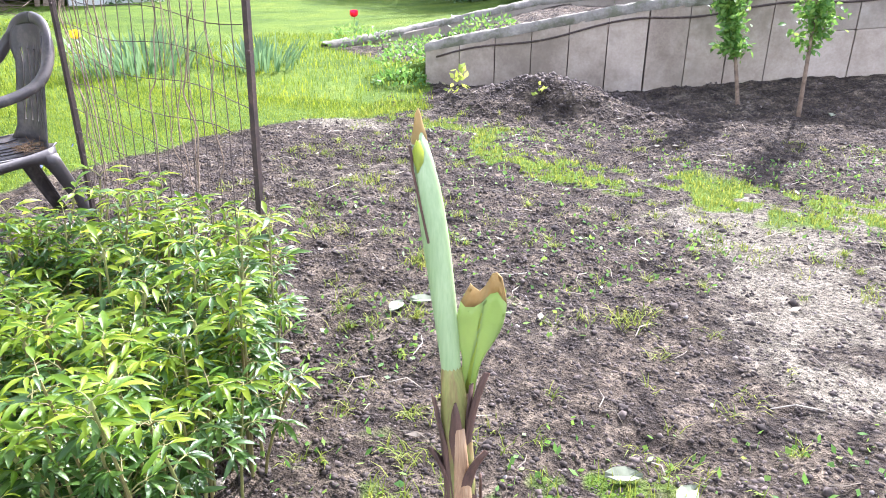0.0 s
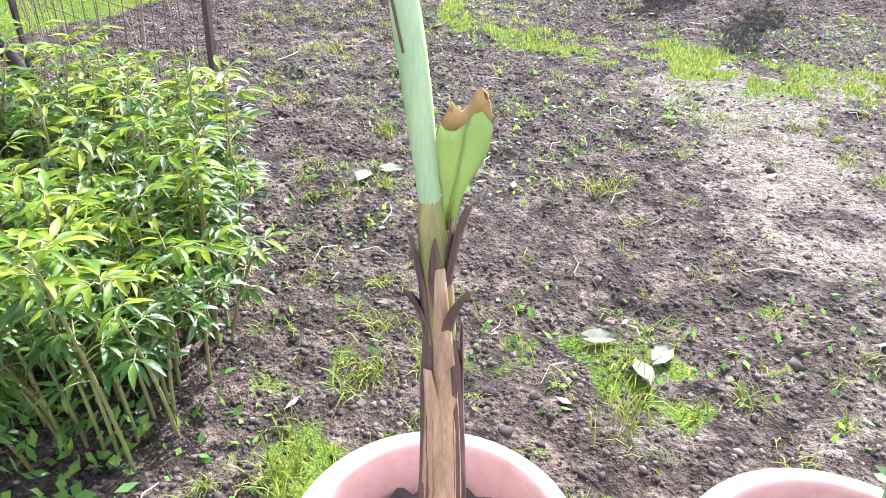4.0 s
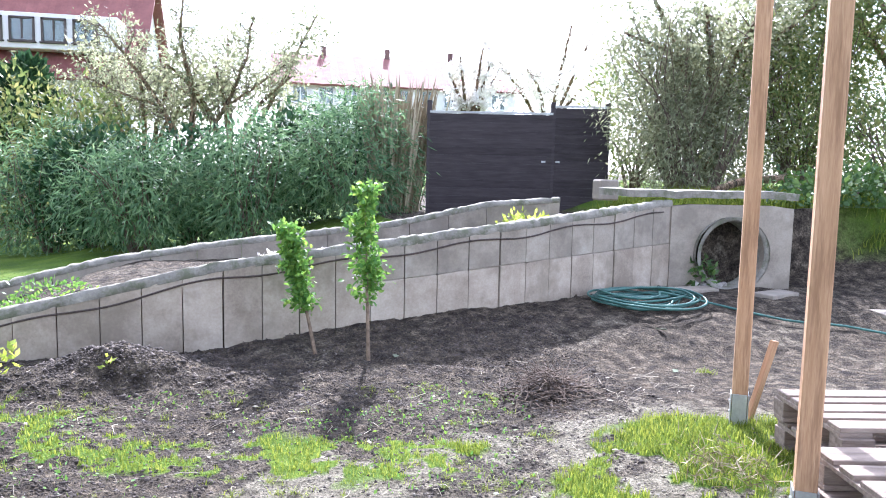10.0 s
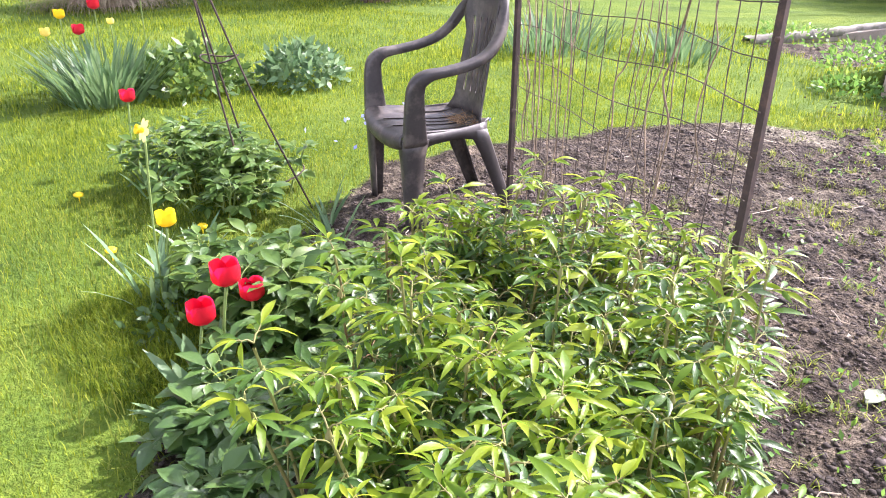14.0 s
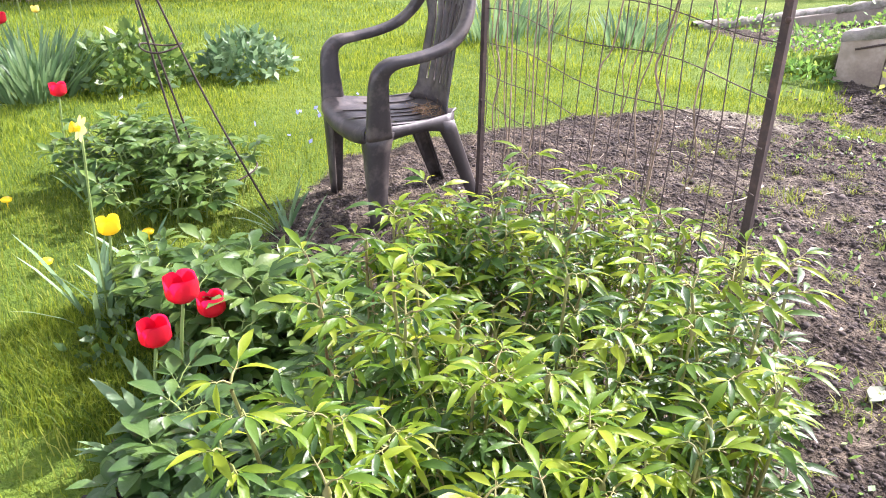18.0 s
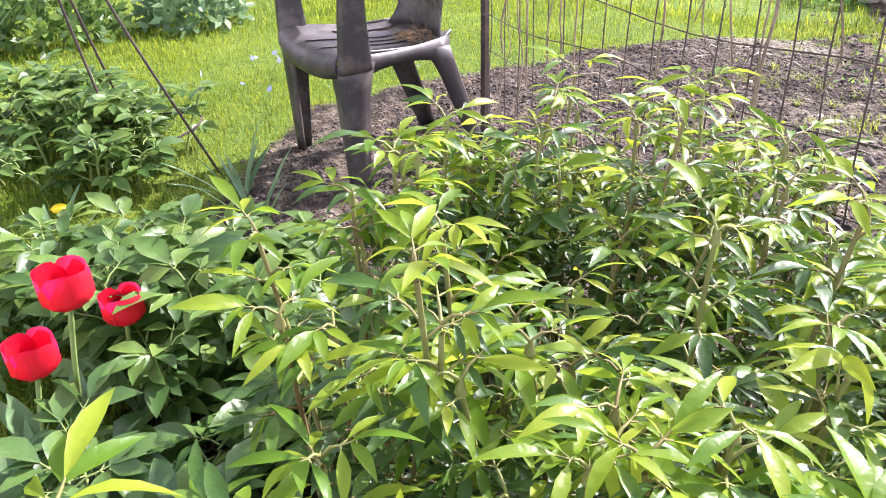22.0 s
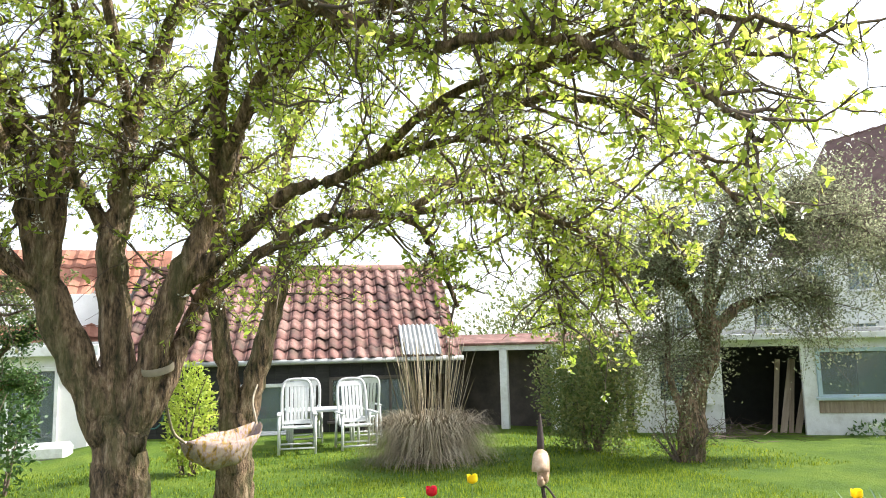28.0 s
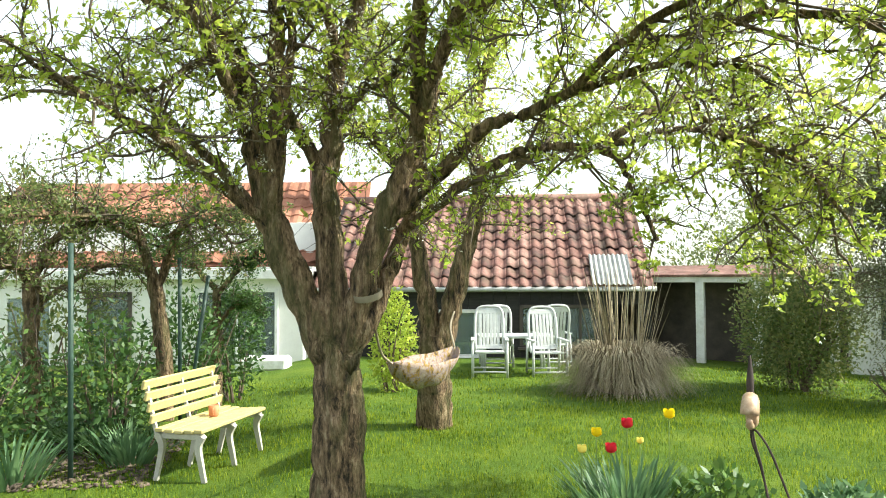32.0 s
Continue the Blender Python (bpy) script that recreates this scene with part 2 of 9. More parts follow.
M["roof_tile"] = surface("roof_tile", [(0.25, (0.07, 0.038, 0.034)), (0.5, (0.19, 0.088, 0.07)), (0.75, (0.34, 0.2, 0.165))], 3, 30, (0.7, 0.95), 0.3, 0.006, vary=0.35, stain=(2.5, (0.09, 0.075, 0.05), 0.5), use_world=True)
M["roof_orange"] = surface("roof_orange", [(0.25, (0.2, 0.08, 0.05)), (0.75, (0.42, 0.19, 0.12))], 3, 30, (0.7, 0.95), 0.3, 0.006, vary=0.3, use_world=True)
M["roof_far"] = surface("roof_far", [(0.25, (0.16, 0.055, 0.05)), (0.75, (0.26, 0.11, 0.095))], 1.0, 9, (0.7, 0.95), 0.6, 0.05, use_world=True, stretch=(1, 1, 3))
M["grey_sheet"] = surface("grey_sheet", [(0.3, (0.3, 0.3, 0.29)), (0.7, (0.5, 0.5, 0.48))], 3, 40, (0.6, 0.9), 0.1)
M["brown_beam"] = surface("brown_beam", [(0.3, (0.05, 0.04, 0.035)), (0.7, (0.11, 0.09, 0.075))], 3, 40, (0.6, 0.9), 0.2, 0.004)
M["bench_slat"] = surface("bench_slat", [(0.25, (0.42, 0.33, 0.12)), (0.6, (0.62, 0.5, 0.22)), (0.8, (0.7, 0.58, 0.3))], 4, 50, (0.5, 0.8), 0.2, 0.003, stretch=(9, 1, 9), stain=(6, (0.35, 0.3, 0.18), 0.4))
M["bench_leg"] = surface("bench_leg", [(0.3, (0.4, 0.37, 0.31)), (0.7, (0.56, 0.52, 0.45))], 5, 50, (0.7, 0.9), 0.2, 0.003)
M["hose"] = surface("hose", [(0.3, (0.02, 0.07, 0.06)), (0.7, (0.06, 0.155, 0.125))], 6, 60, (0.35, 0.55), 0.05)
M["green_pole"] = surface("green_pole", [(0.3, (0.02, 0.045, 0.035)), (0.7, (0.05, 0.09, 0.07))], 8, 60, (0.4, 0.6), 0.05)
M["hammock"] = surface("hammock", [(0.36, (0.06, 0.04, 0.035)), (0.43, (0.4, 0.25, 0.03)), (0.48, (0.12, 0.09, 0.13)), (0.53, (0.42, 0.34, 0.36)), (0.58, (0.3, 0.19, 0.06)), (0.66, (0.46, 0.42, 0.44))], 7, 60, (0.85, 1), 0.2, 0.004, stretch=(0.8, 4, 2.5))
M["rope"] = plain("rope", (0.3, 0.25, 0.18), 0.9)
M["dry_husk"] = surface("dry_husk", [(0.25, (0.15, 0.08, 0.04)), (0.5, (0.36, 0.23, 0.12)), (0.75, (0.55, 0.4, 0.25))], 5, 60, (0.7, 0.95), 0.5, 0.006, stretch=(8, 8, 0.7))
M["dark_husk"] = surface("dark_husk", [(0.25, (0.035, 0.022, 0.018)), (0.75, (0.16, 0.09, 0.06))], 6, 60, (0.7, 0.95), 0.5, 0.006, stretch=(6, 6, 0.8))
M["olive_sheath"] = surface("olive_sheath", [(0.25, (0.1, 0.1, 0.03)), (0.5, (0.22, 0.23, 0.06)), (0.75, (0.34, 0.3, 0.1))], 4, 50, (0.5, 0.8), 0.3, 0.004, stretch=(8, 8, 0.6), stain=(5, (0.2, 0.1, 0.05), 0.7))
M["banana_stem"] = surface("banana_stem", [(0.25, (0.2, 0.3, 0.12)), (0.6, (0.34, 0.45, 0.22)), (0.8, (0.45, 0.52, 0.3))], 3, 40, (0.4, 0.6), 0.15, 0.002, stretch=(9, 9, 0.5))
M["stem_green"] = surface("stem_green", [(0.3, (0.13, 0.2, 0.05)), (0.7, (0.24, 0.32, 0.09))], 8, 60, (0.5, 0.7), 0.05)
M["stem_red"] = surface("stem_red", [(0.25, (0.15, 0.08, 0.035)), (0.45, (0.17, 0.16, 0.05)), (0.8, (0.22, 0.27, 0.07))], 5, 50, (0.5, 0.7), 0.05, use_world=True)
M["shell"] = surface("shell", [(0.3, (0.2, 0.11, 0.06)), (0.5, (0.45, 0.31, 0.2)), (0.7, (0.62, 0.5, 0.38))], 9, 60, (0.35, 0.55), 0.1, 0.002)
M["orange_pot"] = plain("orange_pot", (0.6, 0.22, 0.1), 0.6)
# near-black base colour paints in the shade of rooms behind windows and doorways
M["room_shade"] = plain("room_shade", (0.05, 0.05, 0.048), 0.9)
M["board"] = surface("board", [(0.3, (0.22, 0.16, 0.11)), (0.7, (0.42, 0.33, 0.25))], 3, 40, (0.7, 0.9), 0.2, 0.003, stretch=(6, 6, 0.6), vary=0.3)
M["straw"] = surface("straw", [(0.15, (0.12, 0.09, 0.05)), (0.5, (0.31, 0.25, 0.155)), (0.85, (0.54, 0.47, 0.34))], 3, 30, (0.8, 1), 0, island=True, vary=0.5, use_world=True)
M["litter"] = surface("litter", [(0.2, (0.17, 0.14, 0.1)), (0.8, (0.45, 0.4, 0.31))], 5, 60, (0.7, 0.95), 0.2, 0.002, vary=0.5, island=True, use_world=True)

M["grass"] = leaf("grass", [(0.15, (0.022, 0.062, 0.008)), (0.42, (0.108, 0.176, 0.013)), (0.8, (0.26, 0.318, 0.026))], 0.55, 0.48, 0.18, scale=5)
M["thin_grass"] = leaf("thin_grass", [(0.12, (0.06, 0.1, 0.016)), (0.5, (0.155, 0.21, 0.026)), (0.85, (0.3, 0.33, 0.06))], 0.55, 0.45, 0.2, scale=3)
M["peony"] = leaf("peony", [(0.15, (0.024, 0.06, 0.013)), (0.5, (0.051, 0.121, 0.02)), (0.85, (0.1, 0.19, 0.027))], 0.38, 0.36, 0.45, 7)
M["peony_young"] = leaf("peony_young", [(0.15, (0.075, 0.185, 0.014)), (0.5, (0.185, 0.29, 0.02)), (0.85, (0.33, 0.4, 0.03))], 0.4, 0.58, 0.4, 7)
M["faded_leaf"] = plain("faded_leaf", (0.19, 0.215, 0.14), 0.8)
M["concrete_tan"] = surface("concrete_tan", [(0.3, (0.26, 0.21, 0.16)), (0.55, (0.4, 0.335, 0.26)), (0.75, (0.5, 0.43, 0.35))], 2.6, 55, (0.8, 1), 0.35, 0.006, vary=0.12, use_world=True, stain=(2.1, (0.2, 0.165, 0.12), 0.6))
M["peony_dark"] = leaf("peony_dark", [(0.15, (0.035, 0.085, 0.024)), (0.5, (0.06, 0.125, 0.032)), (0.85, (0.1, 0.18, 0.04))], 0.35, 0.25, 0.5, 7)
M["peony_mid"] = leaf("peony_mid", [(0.15, (0.04, 0.095, 0.022)), (0.5, (0.08, 0.155, 0.032)), (0.85, (0.15, 0.23, 0.045))], 0.42, 0.32, 0.4, 7)
M["blue_leaf"] = leaf("blue_leaf", [(0.15, (0.06, 0.13, 0.055)), (0.5, (0.11, 0.2, 0.09)), (0.85, (0.18, 0.28, 0.12))], 0.45, 0.3, 0.4, 5)
M["tree_leaf"] = leaf("tree_leaf", [(0.15, (0.17, 0.27, 0.035)), (0.5, (0.34, 0.43, 0.06)), (0.85, (0.55, 0.58, 0.16))], 0.5, 0.62, 0.3, 2)
M["shrub"] = leaf("shrub", [(0.15, (0.065, 0.105, 0.032)), (0.5, (0.135, 0.18, 0.055)), (0.85, (0.27, 0.26, 0.09))], 0.55, 0.35, 0.3, 3)
M["willow"] = leaf("willow", [(0.15, (0.1, 0.115, 0.065)), (0.5, (0.18, 0.195, 0.11)), (0.85, (0.37, 0.385, 0.24))], 0.6, 0.58, 0.3, 3)
M["conifer"] = leaf("conifer", [(0.15, (0.012, 0.04, 0.018)), (0.5, (0.03, 0.075, 0.03)), (0.85, (0.06, 0.12, 0.04))], 0.6, 0.2, 0.3, 2)
M["bamboo"] = leaf("bamboo", [(0.15, (0.055, 0.12, 0.055)), (0.5, (0.11, 0.2, 0.09)), (0.85, (0.22, 0.31, 0.15))], 0.5, 0.4, 0.3, 2)
M["ivy"] = leaf("ivy", [(0.15, (0.03, 0.075, 0.02)), (0.5, (0.06, 0.12, 0.03)), (0.85, (0.11, 0.18, 0.04))], 0.45, 0.3, 0.4, 3)
M["lime"] = leaf("lime", [(0.15, (0.2, 0.28, 0.04)), (0.5, (0.33, 0.42, 0.06)), (0.85, (0.48, 0.52, 0.12))], 0.5, 0.45, 0.3, 4)
M["blossom"] = leaf("blossom", [(0.15, (0.6, 0.58, 0.52)), (0.85, (0.82, 0.8, 0.76))], 0.7, 0.4, 0.2, 3)
M["sapling_leaf"] = leaf("sapling_leaf", [(0.15, (0.06, 0.16, 0.03)), (0.5, (0.11, 0.24, 0.045)), (0.85, (0.22, 0.34, 0.06))], 0.45, 0.45, 0.35, 5)
M["tulip_red"] = leaf("tulip_red", [(0.15, (0.55, 0.008, 0.02)), (0.85, (0.75, 0.03, 0.05))], 0.4, 0.35, 0.4, 12)
M["tulip_yellow"] = leaf("tulip_yellow", [(0.15, (0.8, 0.62, 0.01)), (0.85, (0.85, 0.75, 0.02))], 0.45, 0.35, 0.4, 12)
M["daffodil"] = leaf("daffodil", [(0.15, (0.75, 0.66, 0.14)), (0.85, (0.85, 0.78, 0.25))], 0.5, 0.35, 0.3, 12)
M["flower_blue"] = leaf("flower_blue", [(0.15, (0.16, 0.17, 0.5)), (0.85, (0.3, 0.32, 0.65))], 0.6, 0.3, 0.3, 12)
M["banana_leaf"] = leaf("banana_leaf", [(0.15, (0.16, 0.26, 0.07)), (0.85, (0.34, 0.42, 0.15))], 0.4, 0.4, 0.4, 14)
M["leaf_scorch"] = leaf("leaf_scorch", [(0.15, (0.2, 0.12, 0.05)), (0.5, (0.36, 0.26, 0.1)), (0.85, (0.5, 0.42, 0.2))], 0.8, 0.3, 0.2, 40)

glass = bpy.data.materials.new("window_glass")
glass.use_nodes = True
gp = glass.node_tree.nodes["Principled BSDF"]
gp.inputs["Base Color"].default_value = (0.42, 0.5, 0.5, 1)
gp.inputs["Roughness"].default_value = 0.04
gp.inputs["Transmission Weight"].default_value = 0.75
gp.inputs["IOR"].default_value = 1.45
M["glass"] = glass

# ---- mesh tools ----
def rng(seed):
    return np.random.default_rng(seed)


class Geo:
    """Collects vertices and faces of one part."""

    def __init__(self):
        self.v, self.f = [], []

    def add(self, v, f):
        n = len(self.v)
        self.v += [tuple(p) for p in v]
        self.f += [tuple(i + n for i in q) for q in f]
        return self

    def box(self, size, m=None, bev=0.004):
        """A block with chamfered edges, centred on m."""
        m = m or Matrix()
        h = [s / 2 for s in size]
        b = min(bev, *[x * 0.45 for x in h])
        v, idx = [], {}
        for sx in (-1, 1):
            for sy in (-1, 1):
                for sz in (-1, 1):
                    s = (sx, sy, sz)
                    for a in range(3):
                        p = [s[k] * (h[k] if k == a else h[k] - b) for k in range(3)]
                        idx[s, a] = len(v)
                        v.append(m @ Vector(p))
        f = []
        for a in range(3):
            o = [k for k in range(3) if k != a]
            for sg in (-1, 1):
                q = []
                for u, w in ((-1, -1), (1, -1), (1, 1), (-1, 1)):
                    s = [0, 0, 0]
                    s[a], s[o[0]], s[o[1]] = sg, u, w
                    q.append(idx[tuple(s), a])
                f.append(q if (sg > 0) == (a != 1) else q[::-1])
            for u in (-1, 1):
                for w in (-1, 1):
                    s0, s1 = [0] * 3, [0] * 3
                    s0[a], s1[a] = -1, 1
                    s0[o[0]] = s1[o[0]] = u
                    s0[o[1]] = s1[o[1]] = w
                    s0, s1 = tuple(s0), tuple(s1)
                    q = [idx[s0, o[0]], idx[s1, o[0]], idx[s1, o[1]], idx[s0, o[1]]]
                    f.append(q if (u * w > 0) == (a != 1) else q[::-1])
        for s in {k[0] for k in idx}:
            q = [idx[s, 0], idx[s, 1], idx[s, 2]]
            f.append(q if s[0] * s[1] * s[2] > 0 else q[::-1])
        return self.add(v, f)

    def tube(self, pts, radii, n=8, cap=True, flat=1.0):
        """A round bar along pts."""
        pts = [Vector(p) for p in pts]
        if isinstance(radii, (int, float)):
            radii = [radii] * len(pts)
        v, f = [], []
        side = None
        for i, p in enumerate(pts):
            d = (pts[min(i + 1, len(pts) - 1)] - pts[max(i - 1, 0)]).normalized()
            if side is None:
                side = d.orthogonal().normalized()
            side = (side - d * side.dot(d)).normalized()
            up = d.cross(side)
            for k in range(n):
                a = 2 * math.pi * k / n
                v.append(p + (side * math.cos(a) + up * math.sin(a) * flat) * radii[i])
        for i in range(len(pts) - 1):
            for k in range(n):
                f.append((i * n + k, i * n + (k + 1) % n, (i + 1) * n + (k + 1) % n, (i + 1) * n + k))
        if cap:
            f.append(tuple(range(n))[::-1])
            f.append(tuple((len(pts) - 1) * n + k for k in range(n)))
        return self.add(v, f)

    def lathe(self, profile, n=32, m=None, wob=0.0):
        """Turns (radius, height) pairs about z."""
        m = m or Matrix()
        v, f = [], []
        for i, (r, z) in enumerate(profile):
            for k in range(n):
                a = 2 * math.pi * k / n
                w = 1 + wob * math.sin(3 * a + i)
                v.append(m @ Vector((r * w * math.cos(a), r * w * math.sin(a), z)))
        for i in range(len(profile) - 1):
            for k in range(n):
                f.append((i * n + k, i * n + (k + 1) % n, (i + 1) * n + (k + 1) % n, (i + 1) * n + k))
        return self.add(v, f)

    def sheet(self, grid, thick=0.0):
        """A skin over rows of points; thick makes it solid."""
        rows, cols = len(grid), len(grid[0])
        flat = [Vector(p) for r in grid for p in r]
        f = [(i * cols + j, i * cols + j + 1, (i + 1) * cols + j + 1, (i + 1) * cols + j) for i in range(rows - 1) for j in range(cols - 1)]
        if not thick:
            return self.add(flat, f)
        nor = [Vector() for _ in flat]
        for q in f:
            nn = (flat[q[1]] - flat[q[0]]).cross(flat[q[3]] - flat[q[0]])
            for k in q:
                nor[k] += nn
        n = len(flat)
        low = [p - (d.normalized() if d.length else Vector((0, 0, 1))) * thick for p, d in zip(flat, nor)]
        ring = [(0, j) for j in range(cols)] + [(i, cols - 1) for i in range(1, rows)] + [(rows - 1, j) for j in range(cols - 2, -1, -1)] + [(i, 0) for i in range(rows - 2, 0, -1)]
        ring = [i * cols + j for i, j in ring]
        g = f + [tuple(k + n for k in q[::-1]) for q in f]
        g += [(ring[(k + 1) % len(ring)], ring[k], ring[k] + n, ring[(k + 1) % len(ring)] + n) for k in range(len(ring))]
        return self.add(flat + low, g)

    def mesh(self, name, mat, smooth=False):
        me = bpy.data.meshes.new(name)
        me.from_pydata(self.v, [], self.f)
        me.materials.append(M[mat] if isinstance(mat, str) else mat)
        if smooth:
            me.shade_smooth()
        me.update()
        return me


def np_mesh(name, v, faces, mat, smooth=False):
    """A large mesh from arrays: v (n, 3), faces a list of (m, k) index arrays."""
    me = bpy.data.meshes.new(name)
    v = np.asarray(v, np.float32).reshape(-1, 3)
    me.vertices.add(len(v))
    me.vertices.foreach_set("co", v.ravel())
    loops = np.concatenate([a.ravel() for a in faces]).astype(np.int32)
    sizes = np.concatenate([np.full(len(a), a.shape[1]) for a in faces]).astype(np.int32)
    starts = np.concatenate([[0], np.cumsum(sizes)[:-1]]).astype(np.int32)
    me.loops.add(len(loops))
    me.loops.foreach_set("vertex_index", loops)
    me.polygons.add(len(sizes))
    me.polygons.foreach_set("loop_start", starts)
    me.polygons.foreach_set("loop_total", sizes)
    me.materials.append(M[mat])
    me.update(calc_edges=True)
    if smooth:
        me.shade_smooth()
    return me


def part(name, geo, mat, parent, label="", smooth=False):
    solid = isinstance(geo, Geo)
    me = geo.mesh(name, mat, smooth) if solid else geo
    ob = new(name, me)
    ob.parent = parent
    if not solid and len(me.polygons) > 400:
        tagged(ob, kind="stuff")
    return tagged(ob, label) if label else ob


def thing(name, label, category, m=None, group="", kind=""):
    ob = new(name)
    ob.empty_display_size = 0.1
    if m is not None:
        ob.matrix_world = m
    return tagged(ob, label, category, group, kind)


def solo(name, geo, mat, label, category, group="", kind="", smooth=False, m=None):
    me = geo.mesh(name, mat, smooth) if isinstance(geo, Geo) else geo
    ob = new(name, me)
    if m is not None:
        ob.matrix_world = m
    return tagged(ob, label, category, group, kind)


def unit(a):
    return a / np.maximum(np.linalg.norm(a, axis=-1, keepdims=True), 1e-9)


def leaves_arrays(p, d, n, length, width, stations=((0, 0.0), (0.3, 0.8), (0.62, 1.0), (1, 0.0)), droop=0.25, fold=0.2):
    """Leaf blades at p along d with face normal n: rows of left, middle, right points between base and tip."""
    p, d, n = np.asarray(p, float), unit(np.asarray(d, float)), np.asarray(n, float)
    s = unit(np.cross(d, n))
    n = np.cross(s, d)
    length, width = np.broadcast_to(length, len(p))[:, None], np.broadcast_to(width, len(p))[:, None]
    cols = []
    for t, w in stations:
        c = p + d * length * t - n * length * droop * t * t
        if w == 0:
            cols.append(c[:, None])
        else:
            e = s * width * w * 0.5
            lift = n * width * w * fold * 0.5
            cols.append(np.stack([c - e + lift, c, c + e + lift], 1))
    v = np.concatenate(cols, 1)
    sizes = [c.shape[1] for c in cols]
    start = np.cumsum([0] + sizes)
    tri, quad = [], []
    for i in range(len(sizes) - 1):
        a, b = start[i], start[i + 1]
        if sizes[i] == 1 and sizes[i + 1] == 3:
            tri += [(a, b + 1, b), (a, b + 2, b + 1)]
        elif sizes[i] == 3 and sizes[i + 1] == 3:
            quad += [(a, a + 1, b + 1, b), (a + 1, a + 2, b + 2, b + 1)]
        elif sizes[i] == 3 and sizes[i + 1] == 1:
            tri += [(a, a + 1, b), (a + 1, a + 2, b)]
    k = v.shape[1]
    off = (np.arange(len(p)) * k)[:, None, None]
    faces = [(np.array(x)[None] + off).reshape(-1, len(x[0])) for x in (tri, quad) if x]
    return v.reshape(-1, 3), faces


def flat_leaves(p, d, n, length, width):
    """Small four-cornered leaves."""
    p, d = np.asarray(p, float), unit(np.asarray(d, float))
    s = unit(np.cross(d, np.asarray(n, float)))
    length, width = np.broadcast_to(length, len(p))[:, None], np.broadcast_to(width, len(p))[:, None]
    v = np.stack([p, p + d * length * 0.45 - s * width * 0.5, p + d * length, p + d * length * 0.45 + s * width * 0.5], 1)
    return v.reshape(-1, 3), [np.arange(len(p) * 4).reshape(-1, 4)]


def blades(p, h, lean, width, r, bend=0.5):
    """Upright grass blades: two quads and a tip, bent over."""
    k = len(p)
    a = r.uniform(0, 2 * np.pi, k)
    face = np.stack([np.cos(a), np.sin(a), np.zeros(k)], 1)
    out = np.stack([-np.sin(a), np.cos(a), np.zeros(k)], 1)
    h, lean, width = (np.broadcast_to(x, k)[:, None] for x in (h, lean, width))
    up = np.array([0, 0, 1.0])
    rows = []
    for t, w in ((0, 1.0), (0.5, 0.8)):
        c = p + up * h * t + out * h * lean * t ** (1 + bend * 2)
        rows += [c - face * width * w / 2, c + face * width * w / 2]
    tip = p + up * h * (1 - 0.3 * lean) + out * h * lean
    v = np.stack(rows + [tip], 1).reshape(-1, 3)
    o = (np.arange(k) * 5)[:, None]
    return v, [o + np.array([[0, 1, 3, 2]]), o + np.array([[2, 3, 4]])]


def joined(chunks):
    vs, fs, n = [], [], 0
    for v, f in chunks:
        vs.append(v)
        fs += [a + n for a in f]
        n += len(v)
    return np.concatenate(vs), fs


def random_dirs(r, k, up=0.0):
    d = r.normal(size=(k, 3))
    d[:, 2] += up
    return unit(d)


def spline(points, steps=8):
    """A smooth line through the points (Catmull-Rom)."""
    p = [np.array(q, float) for q in points]
    p = [2 * p[0] - p[1]] + p + [2 * p[-1] - p[-2]]
    out = []
    for i in range(1, len(p) - 2):
        for k in range(steps):
            t = k / steps
            out.append(0.5 * (2 * p[i] + (p[i + 1] - p[i - 1]) * t + (2 * p[i - 1] - 5 * p[i] + 4 * p[i + 1] - p[i + 2]) * t * t + (3 * p[i] - p[i - 1] - 3 * p[i + 1] + p[i + 2]) * t ** 3))
    return out + [p[-2]]


def smooth(e0, e1, x):
    t = np.clip((np.asarray(x, float) - e0) / (e1 - e0), 0, 1)
    return t * t * (3 - 2 * t)


def inside(poly, x, y):
    """Signed distance to a polygon, positive inside."""
    x, y = np.asarray(x, float), np.asarray(y, float)
    best = np.full(x.shape, 1e9)
    ins = np.zeros(x.shape, bool)
    for (ax, ay), (bx, by) in zip(poly, poly[1:] + poly[:1]):
        dx, dy = bx - ax, by - ay
        t = np.clip(((x - ax) * dx + (y - ay) * dy) / (dx * dx + dy * dy + 1e-12), 0, 1)
        best = np.minimum(best, np.hypot(x - ax - t * dx, y - ay - t * dy))
        if by != ay:
            ins ^= ((ay > y) != (by > y)) & (x < (bx - ax) * (y - ay) / (by - ay) + ax)
    return np.where(ins, best, -best)


def lumps(x, y, scale, seed=0.0):
    """Cheap smooth noise in -1..1 from crossed waves."""
    x, y = np.asarray(x, float) * scale + seed, np.asarray(y, float) * scale + seed * 1.7
    return (np.sin(x + 1.3 * np.sin(y * 0.9)) + np.sin(1.7 * y + 1.1 * np.sin(x * 1.3 + 2)) + np.sin(0.8 * (x + y) * 1.9 + np.sin(x * 2.3 - y))) / 3

